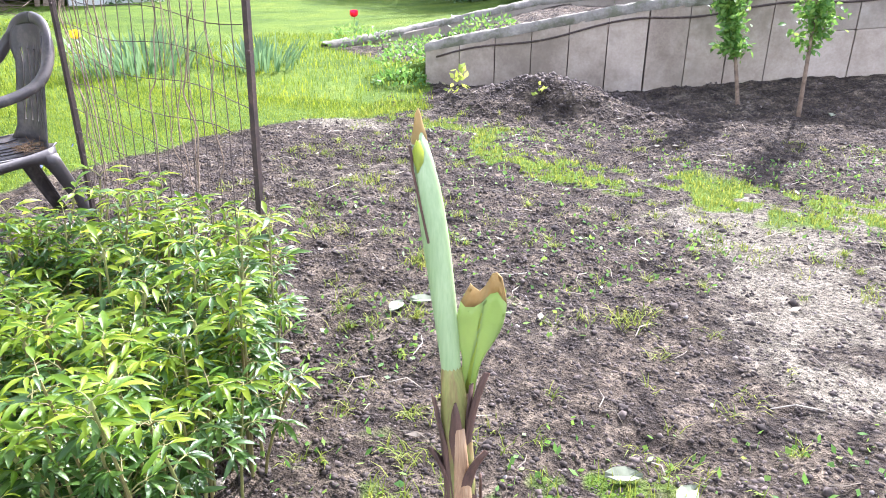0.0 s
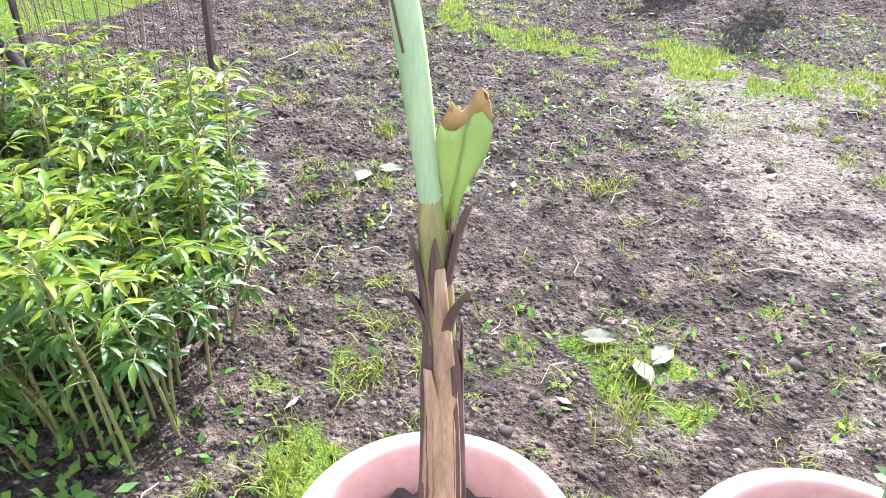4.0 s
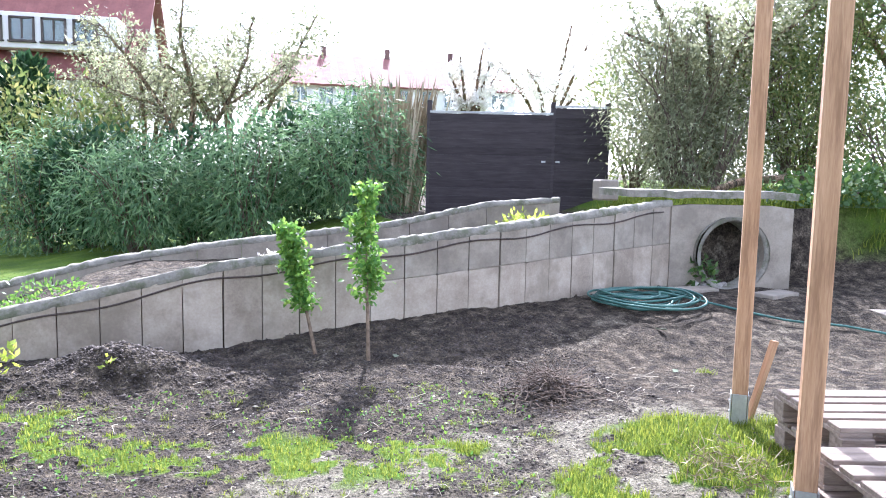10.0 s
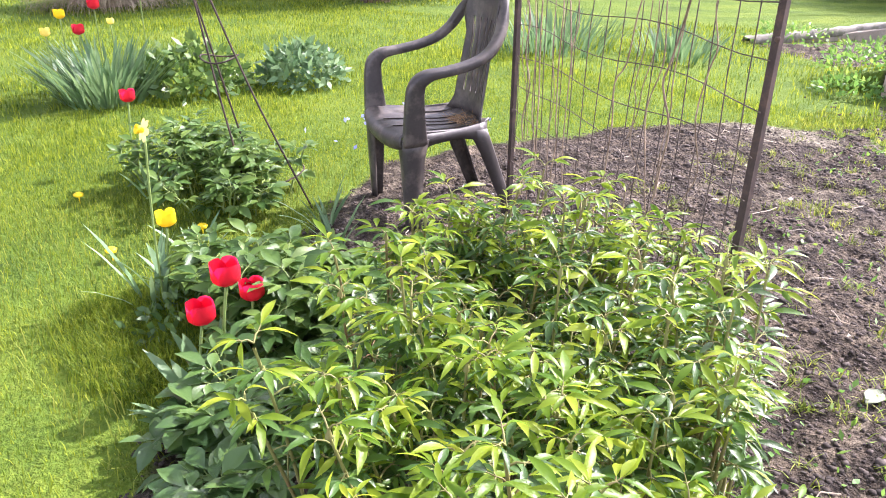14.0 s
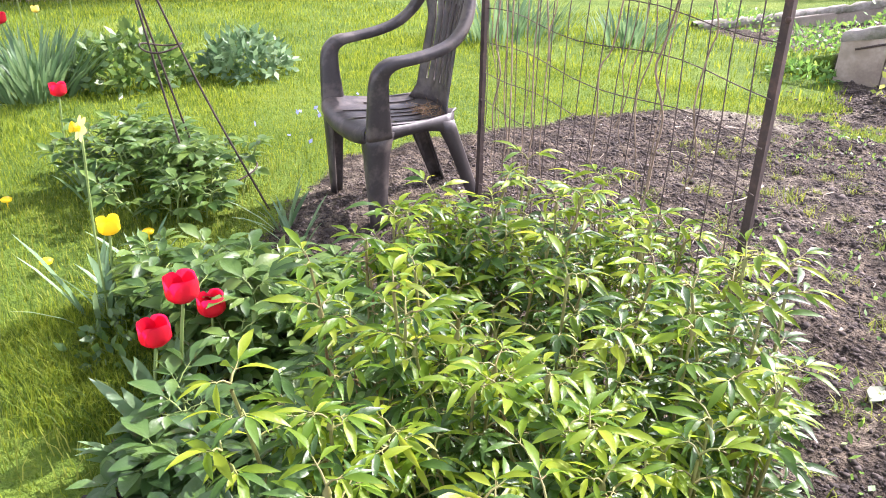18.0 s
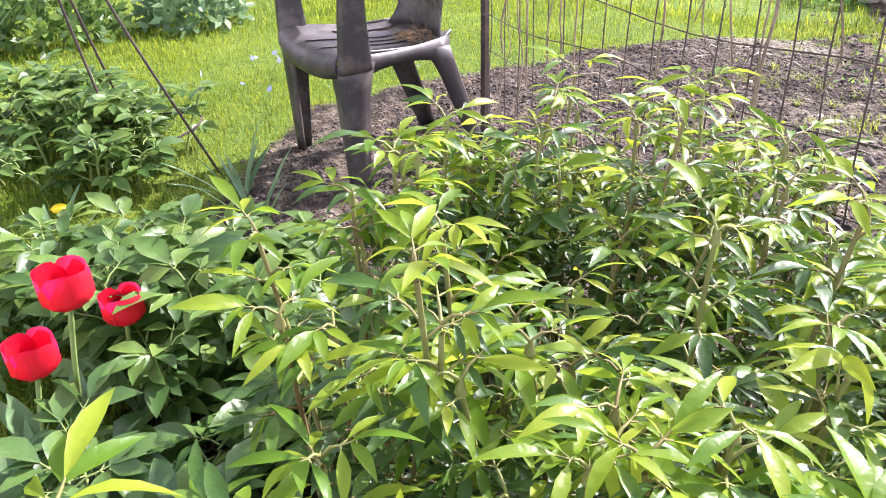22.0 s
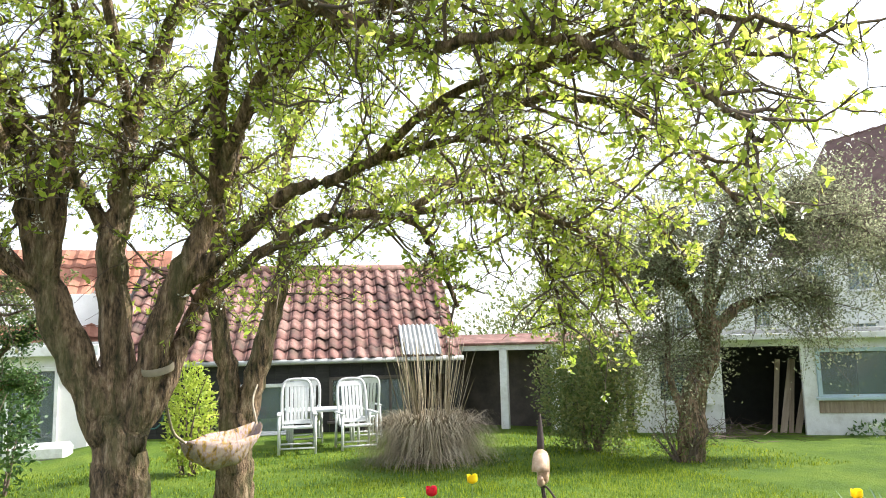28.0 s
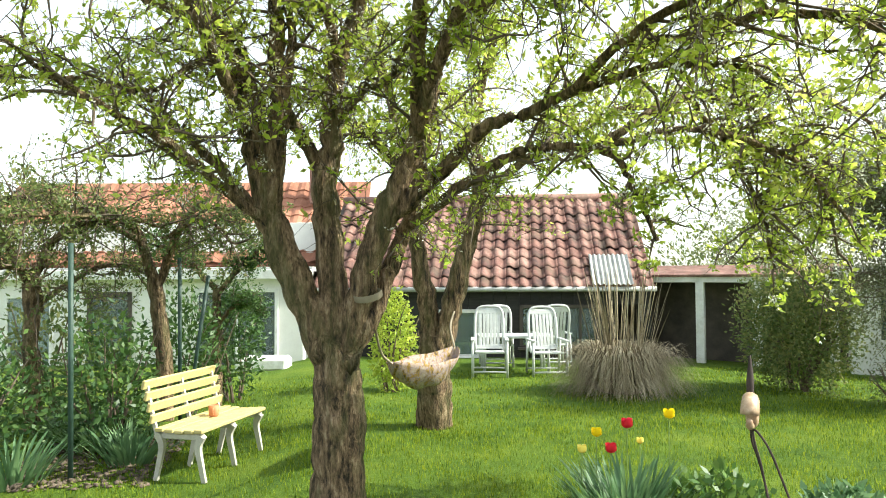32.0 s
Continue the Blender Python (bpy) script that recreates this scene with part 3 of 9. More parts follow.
# ---- kinds of things ----
def sweep(pts, sides, widths, thick):
    """A rounded bar along pts; sides gives the direction of its width at each point."""
    g, n = Geo(), len(pts)
    pts = [Vector(p) for p in pts]
    ring = [(math.copysign(abs(math.cos(a)) ** 0.55, math.cos(a)), math.copysign(abs(math.sin(a)) ** 0.55, math.sin(a))) for a in [2 * math.pi * (k + 0.5) / 12 for k in range(12)]]
    v, f = [], []
    for i, p in enumerate(pts):
        d = (pts[min(i + 1, n - 1)] - pts[max(i - 1, 0)]).normalized()
        s_ = Vector(sides[i])
        s_ = (s_ - d * s_.dot(d)).normalized()
        u = d.cross(s_)
        v += [p + s_ * (c * widths[i] / 2) + u * (q * thick[i] / 2) for c, q in ring]
    for i in range(n - 1):
        f += [(i * 12 + k, i * 12 + (k + 1) % 12, (i + 1) * 12 + (k + 1) % 12, (i + 1) * 12 + k) for k in range(12)]
    f += [tuple(range(12))[::-1], tuple((n - 1) * 12 + k for k in range(12))]
    return g.add(v, f)


def slotted(rows, thick, cut):
    """A solid skin over rows of points with some cells (row, column) left open."""
    g = Geo().sheet(rows, thick)
    n, cols = len(rows) * len(rows[0]), len(rows[0])
    keep = []
    for q in g.f:
        if all(k < n for k in q) or all(k >= n for k in q):
            w = [k % n for k in q]
            if (min(k // cols for k in w), min(k % cols for k in w)) in cut:
                continue
        keep.append(q)
    # inner walls of the slots
    for i, j in cut:
        for (a, b), other in ((((i, j), (i + 1, j)), (i, j - 1)), (((i + 1, j + 1), (i, j + 1)), (i, j + 1)), (((i, j + 1), (i, j)), (i - 1, j)), (((i + 1, j), (i + 1, j + 1)), (i + 1, j))):
            if other not in cut:
                p, q = a[0] * cols + a[1], b[0] * cols + b[1]
                keep.append((p, q, q + n, p + n))
    g.f = keep
    return g


def plastic_chair(m):
    """A stacking garden armchair; faces -y, its middle on the ground at the origin."""
    ch = thing("garden_chair", "weathered dark brown plastic stacking armchair with slotted back", "chair", m)
    prof = [(-0.236, 0.318), (-0.246, 0.338), (-0.243, 0.362), (-0.225, 0.38), (-0.19, 0.384), (-0.13, 0.38), (-0.07, 0.374), (-0.01, 0.369), (0.05, 0.366), (0.1, 0.367), (0.14, 0.373), (0.168, 0.392)]
    seat_w = lambda y: float(np.interp(y, [-0.25, -0.15, 0.17], [0.212, 0.226, 0.165]))
    rows = [[(u * seat_w(y), y + (0.02 * u * u if y < -0.2 else 0), z + 0.016 * u * u * u * u - 0.006 * (1 - u * u)) for u in [k / 12 - 1 for k in range(25)]] for y, z in prof]
    part("seat", slotted(rows, 0.008, {(i, j) for i in range(6, 10) for j in (3, 8, 11, 14, 19)} | {(i, j) for i in range(4, 6) for j in (8, 14)}), "plastic", ch, smooth=True)
    for sx in (-1, 1):
        rows = []
        for i in range(11):
            t = i / 10
            y = -0.2 + 0.36 * t
            drop = 0.03 + 0.05 * (abs(2 * t - 1)) ** 3
            x = sx * (seat_w(y) + 0.004)
            rows.append([(x, y, 0.392 - 0.01 * math.sin(math.pi * t)), (x * 1.012, y, 0.372 - drop * 0.4), (x * 1.005, y, 0.372 - drop)][::sx])
        part("side_rail", Geo().sheet(rows, 0.008), "plastic", ch, smooth=True)
    # legs: tapered angle sections
    for sx in (-1, 1):
        for sy in (-1, 1):
            top = Vector((sx * (0.226 if sy < 0 else 0.172), -0.205 if sy < 0 else 0.15, 0.365))
            foot = Vector((sx * (0.222 if sy < 0 else 0.175), -0.19 if sy < 0 else 0.288, 0.0))
            rows = []
            for i in range(9):
                t = i / 8
                c = top.lerp(foot, t)
                a = (0.078 if sy < 0 else 0.062) * (1 - t) + 0.042 * t + 0.07 * max(0, 0.22 - t)
                rows.append([c + Vector((-sx * a, sy * 0.004, 0)), c + Vector((-sx * a * 0.5, sy * 0.013, 0)), c + Vector((-sx * 0.004, sy * 0.012, 0)), c + Vector((sx * 0.01, sy * 0.002, 0)), c + Vector((sx * 0.012, -sy * a * 0.5, 0)), c + Vector((sx * 0.004, -sy * a, 0))])
            if sx * sy < 0:
                rows = [q[::-1] for q in rows]
            part("leg", Geo().sheet(rows, 0.008), "plastic", ch, smooth=True)
    # arms rise from the seat's sides and sweep up into the rim of the back
    for sx in (-1, 1):
        line = [(0.224, -0.168, 0.345), (0.23, -0.172, 0.43), (0.236, -0.174, 0.51), (0.241, -0.166, 0.572), (0.245, -0.128, 0.606), (0.247, -0.05, 0.618), (0.244, 0.04, 0.634), (0.234, 0.115, 0.662), (0.214, 0.168, 0.708), (0.19, 0.2, 0.762), (0.162, 0.222, 0.812), (0.122, 0.238, 0.853), (0.066, 0.247, 0.878), (0.0, 0.25, 0.886)]
        pts = spline(line, 4)
        k = len(pts) - 1
        turn = [float(smooth(0.6, 0.9, i / k)) for i in range(k + 1)]
        wide = [float(np.interp(i / k, [0, 0.2, 0.3, 0.55, 0.75, 1], [0.034, 0.04, 0.056, 0.05, 0.036, 0.024])) for i in range(k + 1)]
        deep = [float(np.interp(i / k, [0, 0.12, 0.22, 0.35, 0.6, 0.8, 1], [0.1, 0.078, 0.066, 0.036, 0.036, 0.044, 0.046])) for i in range(k + 1)]
        part("armrest", sweep([(sx * p[0], p[1], p[2]) for p in pts], [(1 - w, w, 0) for w in turn], wide, deep), "plastic", ch, smooth=True)
    half = lambda z: float(np.interp(z, [0.375, 0.43, 0.7, 0.77, 0.83, 0.865, 0.885], [0.16, 0.128, 0.116, 0.142, 0.132, 0.095, 0.05]))
    rows = []
    for i in range(18):
        z = 0.378 + 0.5 * i / 17
        rows.append([(half(z) * u, 0.172 + 0.078 * ((z - 0.378) / 0.5) ** 1.05 - 0.035 * u * u * (half(z) / 0.14) ** 2, z) for u in [k / 12 - 1 for k in range(25)]])
    part("backrest", slotted(rows, 0.008, {(i, j) for i in range(3, 13) for j in (4, 8, 12, 16, 20)}), "plastic", ch, "moulded back with five narrow slots", True)
    return ch


def planter(m, r, h, label):
    """A round pot with a rolled rim, filled with earth."""
    pot = thing("plant_pot", label, "flower pot", m, "terracotta pots")
    t = 0.026
    prof = [(0, 0.0), (r * 0.72, 0.0), (r * 0.74, 0.01), (r * 0.9, h * 0.6), (r * 0.955, h * 0.84), (r + 0.004, h * 0.86), (r + 0.008, h * 0.93), (r + 0.004, h * 0.985), (r - 0.008, h), (r - t + 0.006, h * 0.995), (r - t, h * 0.96), (r - t - 0.006, h * 0.8), (r - t - 0.03, h * 0.55)]
    part("pot_body", Geo().lathe(prof, 64), "terracotta", pot, smooth=True)
    g = Geo()
    rr = rng(int(r * 1000))
    rows = []
    rs = r - t - 0.004
    for i in range(15):
        rad = rs * i / 14
        rows.append([(rad * math.cos(a), rad * math.sin(a), h * 0.74 + 0.012 * float(lumps(rad * math.cos(a), rad * math.sin(a), 45, 3)) + 0.006 * rr.normal() * (0 < i < 14)) for a in [2 * math.pi * k / 40 for k in range(41)]])
    for row in rows:
        row[-1] = row[0]
    part("potting_soil", g.sheet([r_[::-1] for r_ in rows]), "soil", pot, "dry crumbly potting soil", True)
    return pot


def clods(k, seed, place, size, flat=0.7):
    """k rough lumps; place gives (n, 3) points."""
    r = rng(seed)
    base = np.array([(1, 0, 0), (-1, 0, 0), (0, 1, 0), (0, -1, 0), (0, 0, 1), (0, 0, -1)], float)
    tri = np.array([(0, 2, 4), (2, 1, 4), (1, 3, 4), (3, 0, 4), (2, 0, 5), (1, 2, 5), (3, 1, 5), (0, 3, 5)])
    p = place
    k = len(p)
    s = size if np.ndim(size) else np.full(k, size)
    v = base[None] * (s[:, None, None] * r.uniform(0.55, 1.25, (k, 6, 1)))
    a = r.uniform(0, 6.28, k)
    c, n = np.cos(a)[:, None], np.sin(a)[:, None]
    x, y = v[..., 0] * c - v[..., 1] * n, v[..., 0] * n + v[..., 1] * c
    v = np.stack([x, y, v[..., 2] * flat], -1) + r.normal(0, 0.12, (k, 6, 3)) * s[:, None, None] + p[:, None]
    f = (tri[None] + (np.arange(k) * 6)[:, None, None]).reshape(-1, 3)
    return v.reshape(-1, 3), [f]


def tulip_flower(r, petals=6, height=0.055, rad=0.028, opening=0.3):
    """Cupped petals round the z axis, base at the origin."""
    g = Geo()
    for k in range(petals):
        a = 2 * math.pi * (k + 0.5 * (k % 2)) / petals + r.uniform(-0.1, 0.1)
        rot = Matrix.Rotation(a, 4, "Z")
        inner = 0.9 if k % 2 else 1.0
        rows = []
        for i in range(6):
            t = i / 5
            out = rad * inner * (math.sin(min(1, t * 2.6) * math.pi / 2) * (1 + 0.12 * math.sin(math.pi * t)) + 0.4 * opening * max(0, t - 0.6) * 2)
            half = rad * 1.25 * math.sin(math.pi * (0.16 + 0.74 * t)) ** 0.6
            rows.append([rot @ Vector((out * math.cos(u * half / max(out, rad * 0.5)), out * math.sin(u * half / max(out, rad * 0.5)), height * t ** 1.25 * (1 - 0.05 * u * u))) for u in (-1, -0.5, 0, 0.5, 1)])
        g.sheet(rows)
    return g


def strap_leaf(base, tip, width, bend, face):
    """A long strap-shaped leaf bent from base to tip."""
    b, t = Vector(base), Vector(tip)
    f = Vector(face).normalized()
    rows = []
    for i in range(9):
        s = i / 8
        c = b.lerp(t, s) + Vector((0, 0, bend * math.sin(s * math.pi)))
        w = width * math.sin(math.pi * (0.16 + 0.84 * s)) ** 0.8 * 0.5
        n = (t - b).cross(f).normalized()
        rows.append([c - f * w + n * w * 0.35, c, c + f * w + n * w * 0.35])
    return rows


def tulip(x, y, z0, top, colour, name, label, seed, n_leaf=3, lean=(0, 0), size=1.0):
    r = rng(seed)
    tp = thing(name, label, "flower", pose(x, y, z0))
    h = top - z0
    pts = spline([(0, 0, -0.01), (lean[0] * 0.3, lean[1] * 0.3, h * 0.5), (lean[0], lean[1], h)], 5)
    part("stem", Geo().tube(pts, [0.0042] * len(pts), 7), "stem_green", tp, smooth=True)
    fl = tulip_flower(r, height=0.06 * size, rad=0.03 * size, opening=0.25 + 0.2 * r.random())
    fl.v = [(v[0] + lean[0], v[1] + lean[1], v[2] + h - 0.01) for v in fl.v]
    part("flower", fl, colour, tp, smooth=True)
    for k in range(n_leaf):
        a = r.uniform(0, 6.28)
        l = r.uniform(0.12, 0.2) * (0.7 + h)
        tip = (math.cos(a) * l * 0.45, math.sin(a) * l * 0.45, l)
        part("leaf", Geo().sheet(strap_leaf((0, 0, 0), tip, 0.035, 0.01, (-math.sin(a), math.cos(a), 0))), "blue_leaf", tp, smooth=True)
    return tp


def branch_tubes(chunks, pts, r0, r1, n=5):
    """Adds a tapering round branch to a list of array chunks."""
    p = np.array(pts, float)
    k = len(p)
    d = unit(np.gradient(p, axis=0))
    ref = np.array([0.31, 0.17, 0.93])
    s = unit(np.cross(d, ref))
    u = np.cross(s, d)
    rad = np.linspace(r0, r1, k)[:, None]
    a = 2 * np.pi * np.arange(n) / n
    v = p[:, None] + (s[:, None] * np.cos(a)[None, :, None] + u[:, None] * np.sin(a)[None, :, None]) * rad[:, None]
    i = np.arange(k - 1)[:, None] * n
    j = np.arange(n)[None]
    q = np.stack([i + j, i + (j + 1) % n, i + n + (j + 1) % n, i + n + j], -1).reshape(-1, 4)
    chunks.append((v.reshape(-1, 3), [q]))


def wander(r, start, d, length, steps, curl, rise=0.0):
    """A crooked line."""
    p = np.array(start, float)
    d = np.array(d, float)
    out = [p.copy()]
    for _ in range(steps):
        d = d + r.normal(0, curl, 3) + np.array([0, 0, rise])
        d /= np.linalg.norm(d)
        p = p + d * length / steps
        out.append(p.copy())
    return out


def grow_twigs(r, limbs, per_metre, length, curl, droop, chunks, tips, r0=0.012, sub=3, spread=0.9, start=0.25):
    """Side branches and twigs along limbs (each a list of points); collects leaf places in tips."""
    for pts in limbs:
        p = np.array(pts, float)
        seg = np.linalg.norm(np.diff(p, axis=0), axis=1)
        total = seg.sum()
        count = max(2, int(total * per_metre))
        for k in range(count):
            t = start + (1 - start) * (k + r.random()) / count
            at = t * total
            i = min(np.searchsorted(np.cumsum(seg), at), len(seg) - 1)
            f = (at - (np.cumsum(seg)[i] - seg[i])) / seg[i]
            base = p[i] + (p[i + 1] - p[i]) * f
            along = (p[i + 1] - p[i]) / seg[i]
            d = unit(along * 0.5 + random_dirs(r, 1, 0.15)[0] * spread)
            l = length * r.uniform(0.45, 1.1) * (1.1 - 0.5 * t)
            side = wander(r, base, d, l, 6, curl, droop)
            branch_tubes(chunks, side, r0 * r.uniform(0.6, 1.1), 0.003, 4)
            for s in range(sub):
                j = r.integers(1, 6)
                tw = wander(r, side[j], unit(np.array(side[j]) - side[j - 1] + random_dirs(r, 1, 0.1)[0] * 0.9), l * r.uniform(0.35, 0.65), 4, curl * 1.2, droop)
                branch_tubes(chunks, tw, 0.0045, 0.0015, 3)
                tips.extend(tw[1:])
                tips.extend(0.5 * (np.array(a) + b) for a, b in zip(tw[:-1], tw[1:]))
            tips.extend(side[3:])


def leaf_burst(r, tips, per, size, scatter, keep=1.0):
    """Small leaves round the tips of twigs."""
    t = np.array(tips)
    t = t[r.random(len(t)) < keep]
    p = np.repeat(t, per, 0) + r.normal(0, scatter, (len(t) * per, 3))
    k = len(p)
    axis = np.repeat(random_dirs(r, len(t), 0.4), per, 0)
    return flat_leaves(p, unit(axis * 0.6 + random_dirs(r, k, 0.0)), random_dirs(r, k, 0.8), r.uniform(0.6, 1.3, k) * size, r.uniform(0.6, 1.1, k) * size * 0.55)


def bush_leaves(r, centre, radii, k, size, low=-0.9, hollow=0.55, ragged=0.18, narrow=0.45, up=0.3, droop=False):
    """Leaf places through the outer shell of a lumpy ellipsoid."""
    d = random_dirs(r, k)
    d = d[d[:, 2] > low]
    k = len(d)
    lump = 1 + ragged * lumps(d[:, 0] * 3 + centre[0], d[:, 1] * 3 + d[:, 2] * 2, 1.6, centre[1]) + r.normal(0, ragged * 0.35, k)
    rad = (hollow + (1 - hollow) * r.random(k) ** 0.5) * lump
    p = np.array(centre) + d * rad[:, None] * np.array(radii)
    ld = unit(d * 0.7 + random_dirs(r, k, up) * 0.9)
    if droop:
        ld = unit(d * 0.5 + random_dirs(r, k, -0.9) * 0.9)
    return flat_leaves(p, ld, unit(d + random_dirs(r, k, 0.5) * 0.8), r.uniform(0.6, 1.3, k) * size, r.uniform(0.7, 1.2, k) * size * narrow)

# ---- ground ----
LAWN = [(-0.6, -30), (-0.6, -0.6), (-0.7, 0.3), (-0.86, 0.52), (-1.16, 0.75), (-1.42, 1.15), (-1.62, 1.45), (-1.85, 1.75), (-2.05, 2.2), (-1.95, 2.75), (-1.75, 3.2), (-1.5, 3.75), (-1.2, 4.15), (-0.85, 4.4), (-0.5, 4.72), (-0.72, 5.3), (-1.0, 6.2), (-2.5, 7.3), (-1.6, 8.4), (0.5, 9.3), (3.0, 9.5), (3.0, 60), (-80, 60), (-80, -30)]
RIGHT_LAWN = [(2.35, 1.9), (2.4, 2.6), (2.5, 3.0), (2.9, 3.35), (3.4, 3.55), (3.9, 3.5), (4.4, 3.3), (5.2, 3.0), (6, 2), (5, -2), (3, -1), (2.6, 0.8)]
STRIP = [(-0.8, 4.85), (-0.3, 4.6), (0.2, 4.2), (0.9, 3.85), (1.7, 3.75), (2.4, 3.5), (2.3, 3.0), (1.6, 3.1), (0.8, 3.3), (0.0, 3.6), (-0.5, 4.1), (-0.95, 4.5)]
BANK = [(5.3, 7.05), (6.75, 6.65), (8.0, 5.9), (30, 2), (30, 40), (5, 40)]
WALL_F = [(-0.87, 5.66, -0.04, 0.32), (0.86, 5.72, 0.1, 0.7), (3.25, 6.1, 0.28, 0.98), (5.35, 7.02, 0.28, 1.18)]
WALL_B = [(-2.6, 7.3, -0.15, 0.0), (-1.95, 8.3, -0.1, 0.08), (-0.65, 8.8, 0.0, 0.37), (0.61, 9.0, 0.1, 0.54), (2.75, 9.1, 0.3, 0.79), (3.96, 9.18, 0.5, 1.04), (4.96, 9.22, 0.5, 1.11)]



def along(wall, x, k):
    return np.interp(x, [w[0] for w in wall], [w[k] for w in wall])


def grain(x, y, scale, seed=0):
    """Smooth value noise in -1..1 from a hashed lattice."""
    x, y = np.asarray(x, float) * scale, np.asarray(y, float) * scale
    i, j = np.floor(x), np.floor(y)
    u, v = x - i, y - j
    u, v = u * u * (3 - 2 * u), v * v * (3 - 2 * v)
    h = lambda a, b: np.modf(np.abs(np.sin(a * 127.1 + b * 311.7 + seed * 74.7)) * 43758.5453)[0]
    return 2 * ((h(i, j) * (1 - u) + h(i + 1, j) * u) * (1 - v) + (h(i, j + 1) * (1 - u) + h(i + 1, j + 1) * u) * v) - 1


def ground_z(x, y, rough=True):
    x, y = np.asarray(x, float), np.asarray(y, float)
    z = -0.012 * np.clip(-x - 3, 0, 12) - 0.03 * np.clip(y - 5, 0, 16) * smooth(0, 4, -x)
    z = z - 0.1 * smooth(0.3, 1.3, -y) * smooth(4, 6, -x)
    z = z + 0.26 * smooth(4.6, 6.2, y) * smooth(0.0, 3, x) * (1 - smooth(7, 8, y)) + 0.08 * smooth(2.6, 3.6, x) * (1 - smooth(3.6, 5.0, y))
    # earth heap along the foot of the wall
    z = z + 0.25 * np.exp(-(((x - 0.25) / 0.62) ** 2 + ((y - 5.0) / 0.3) ** 2) * (1 + 0.25 * lumps(x, y, 6)))
    # the strip between the two walls, and what lies behind
    between = smooth(0, 0.08, y - along(WALL_F, x, 1) - 0.02) * smooth(-1.6, -0.6, x)
    z = z * (1 - between) + between * (along(WALL_F, x, 3) - 0.12 - 0.3 * smooth(0.1, 1.2, y - along(WALL_F, x, 1)) * smooth(-0.5, 1.5, x))
    behind = smooth(0, 0.15, y - along(WALL_B, x, 1) - 0.1) * smooth(-2.6, -1.8, x)
    z = z * (1 - behind) + behind * (-0.05 + 0.75 * smooth(-0.5, 3.5, x) - 0.1 * smooth(12, 20, y))
    bank = smooth(0.0, 1.9, inside(BANK, x, y)) * smooth(5.2, 5.6, x)
    z = z * (1 - bank) + bank * (1.15 + 0.05 * lumps(x, y, 1.1))
    if rough:
        soil = 1 - turf(x, y)
        z = z + 0.02 * lumps(x, y, 1.1, 5) + soil * (0.014 * grain(x, y, 6, 1) + 0.011 * grain(x, y, 13, 2) + 0.008 * grain(x, y, 27, 3)) * (1 - 0.7 * dryness(x, y))
    return z


def turf(x, y):
    """1 on the lawn, 0 on bare earth."""
    t = smooth(-0.06, 0.12, inside(LAWN, x, y) + 0.06 * lumps(x, y, 7, 2))
    t = np.maximum(t, smooth(-0.12, 0.12, inside(STRIP, x, y) + 0.1 * lumps(x, y, 6, 1)) * smooth(-0.1, 0.6, grain(x, y, 3.5, 9) + 0.7 * grain(x, y, 12, 3) + 0.5 * grain(x, y, 26, 5) + 0.4) * 0.85)
    t = np.maximum(t, smooth(-0.15, 0.2, inside(RIGHT_LAWN, x, y) + 0.1 * lumps(x, y, 4, 1)) * (0.15 + 0.85 * smooth(-0.1, 0.6, 0.7 * grain(x, y, 3, 9) + 0.5 * grain(x, y, 9, 3) + 0.5 * grain(x, y, 24, 6) + 0.3)))
    t = np.maximum(t, smooth(0.3, 1.2, inside(BANK, x, y)) * 0.85)
    near = smooth(0.0, 0.7, 1.1 - np.hypot(x - 1.0, y - 0.65)) * smooth(0.3, 0.75, lumps(x, y, 8, 4) + 0.4 * lumps(x, y, 21, 1) + 0.2)
    return np.maximum(t, near * 0.7)


def dryness(x, y):
    """Pale trodden earth towards the right of the bed."""
    line = x - (1.07 + 0.22 * np.sin(y * 1.3)) + 0.35 * lumps(x, y, 2.3, 6)
    a = smooth(-0.2, 0.6, line) * (1 - smooth(3.2, 4.2, y + 0.25 * lumps(x, y, 3, 2))) * (0.4 + 0.6 * smooth(-0.45, 0.35, grain(x, y, 4, 11) + 0.6 * grain(x, y, 11, 12) + 0.25 * smooth(1.6, 0.6, y)))
    b = smooth(0.0, 0.5, 0.6 - np.hypot((x + 1.0) / 1.3, (y - 4.2) / 0.5)) * 0.8
    c = smooth(0.1, 0.5, lumps(x, y, 3.1, 8)) * 0.35
    return np.clip(np.maximum(np.maximum(a, b), c), 0, 1)


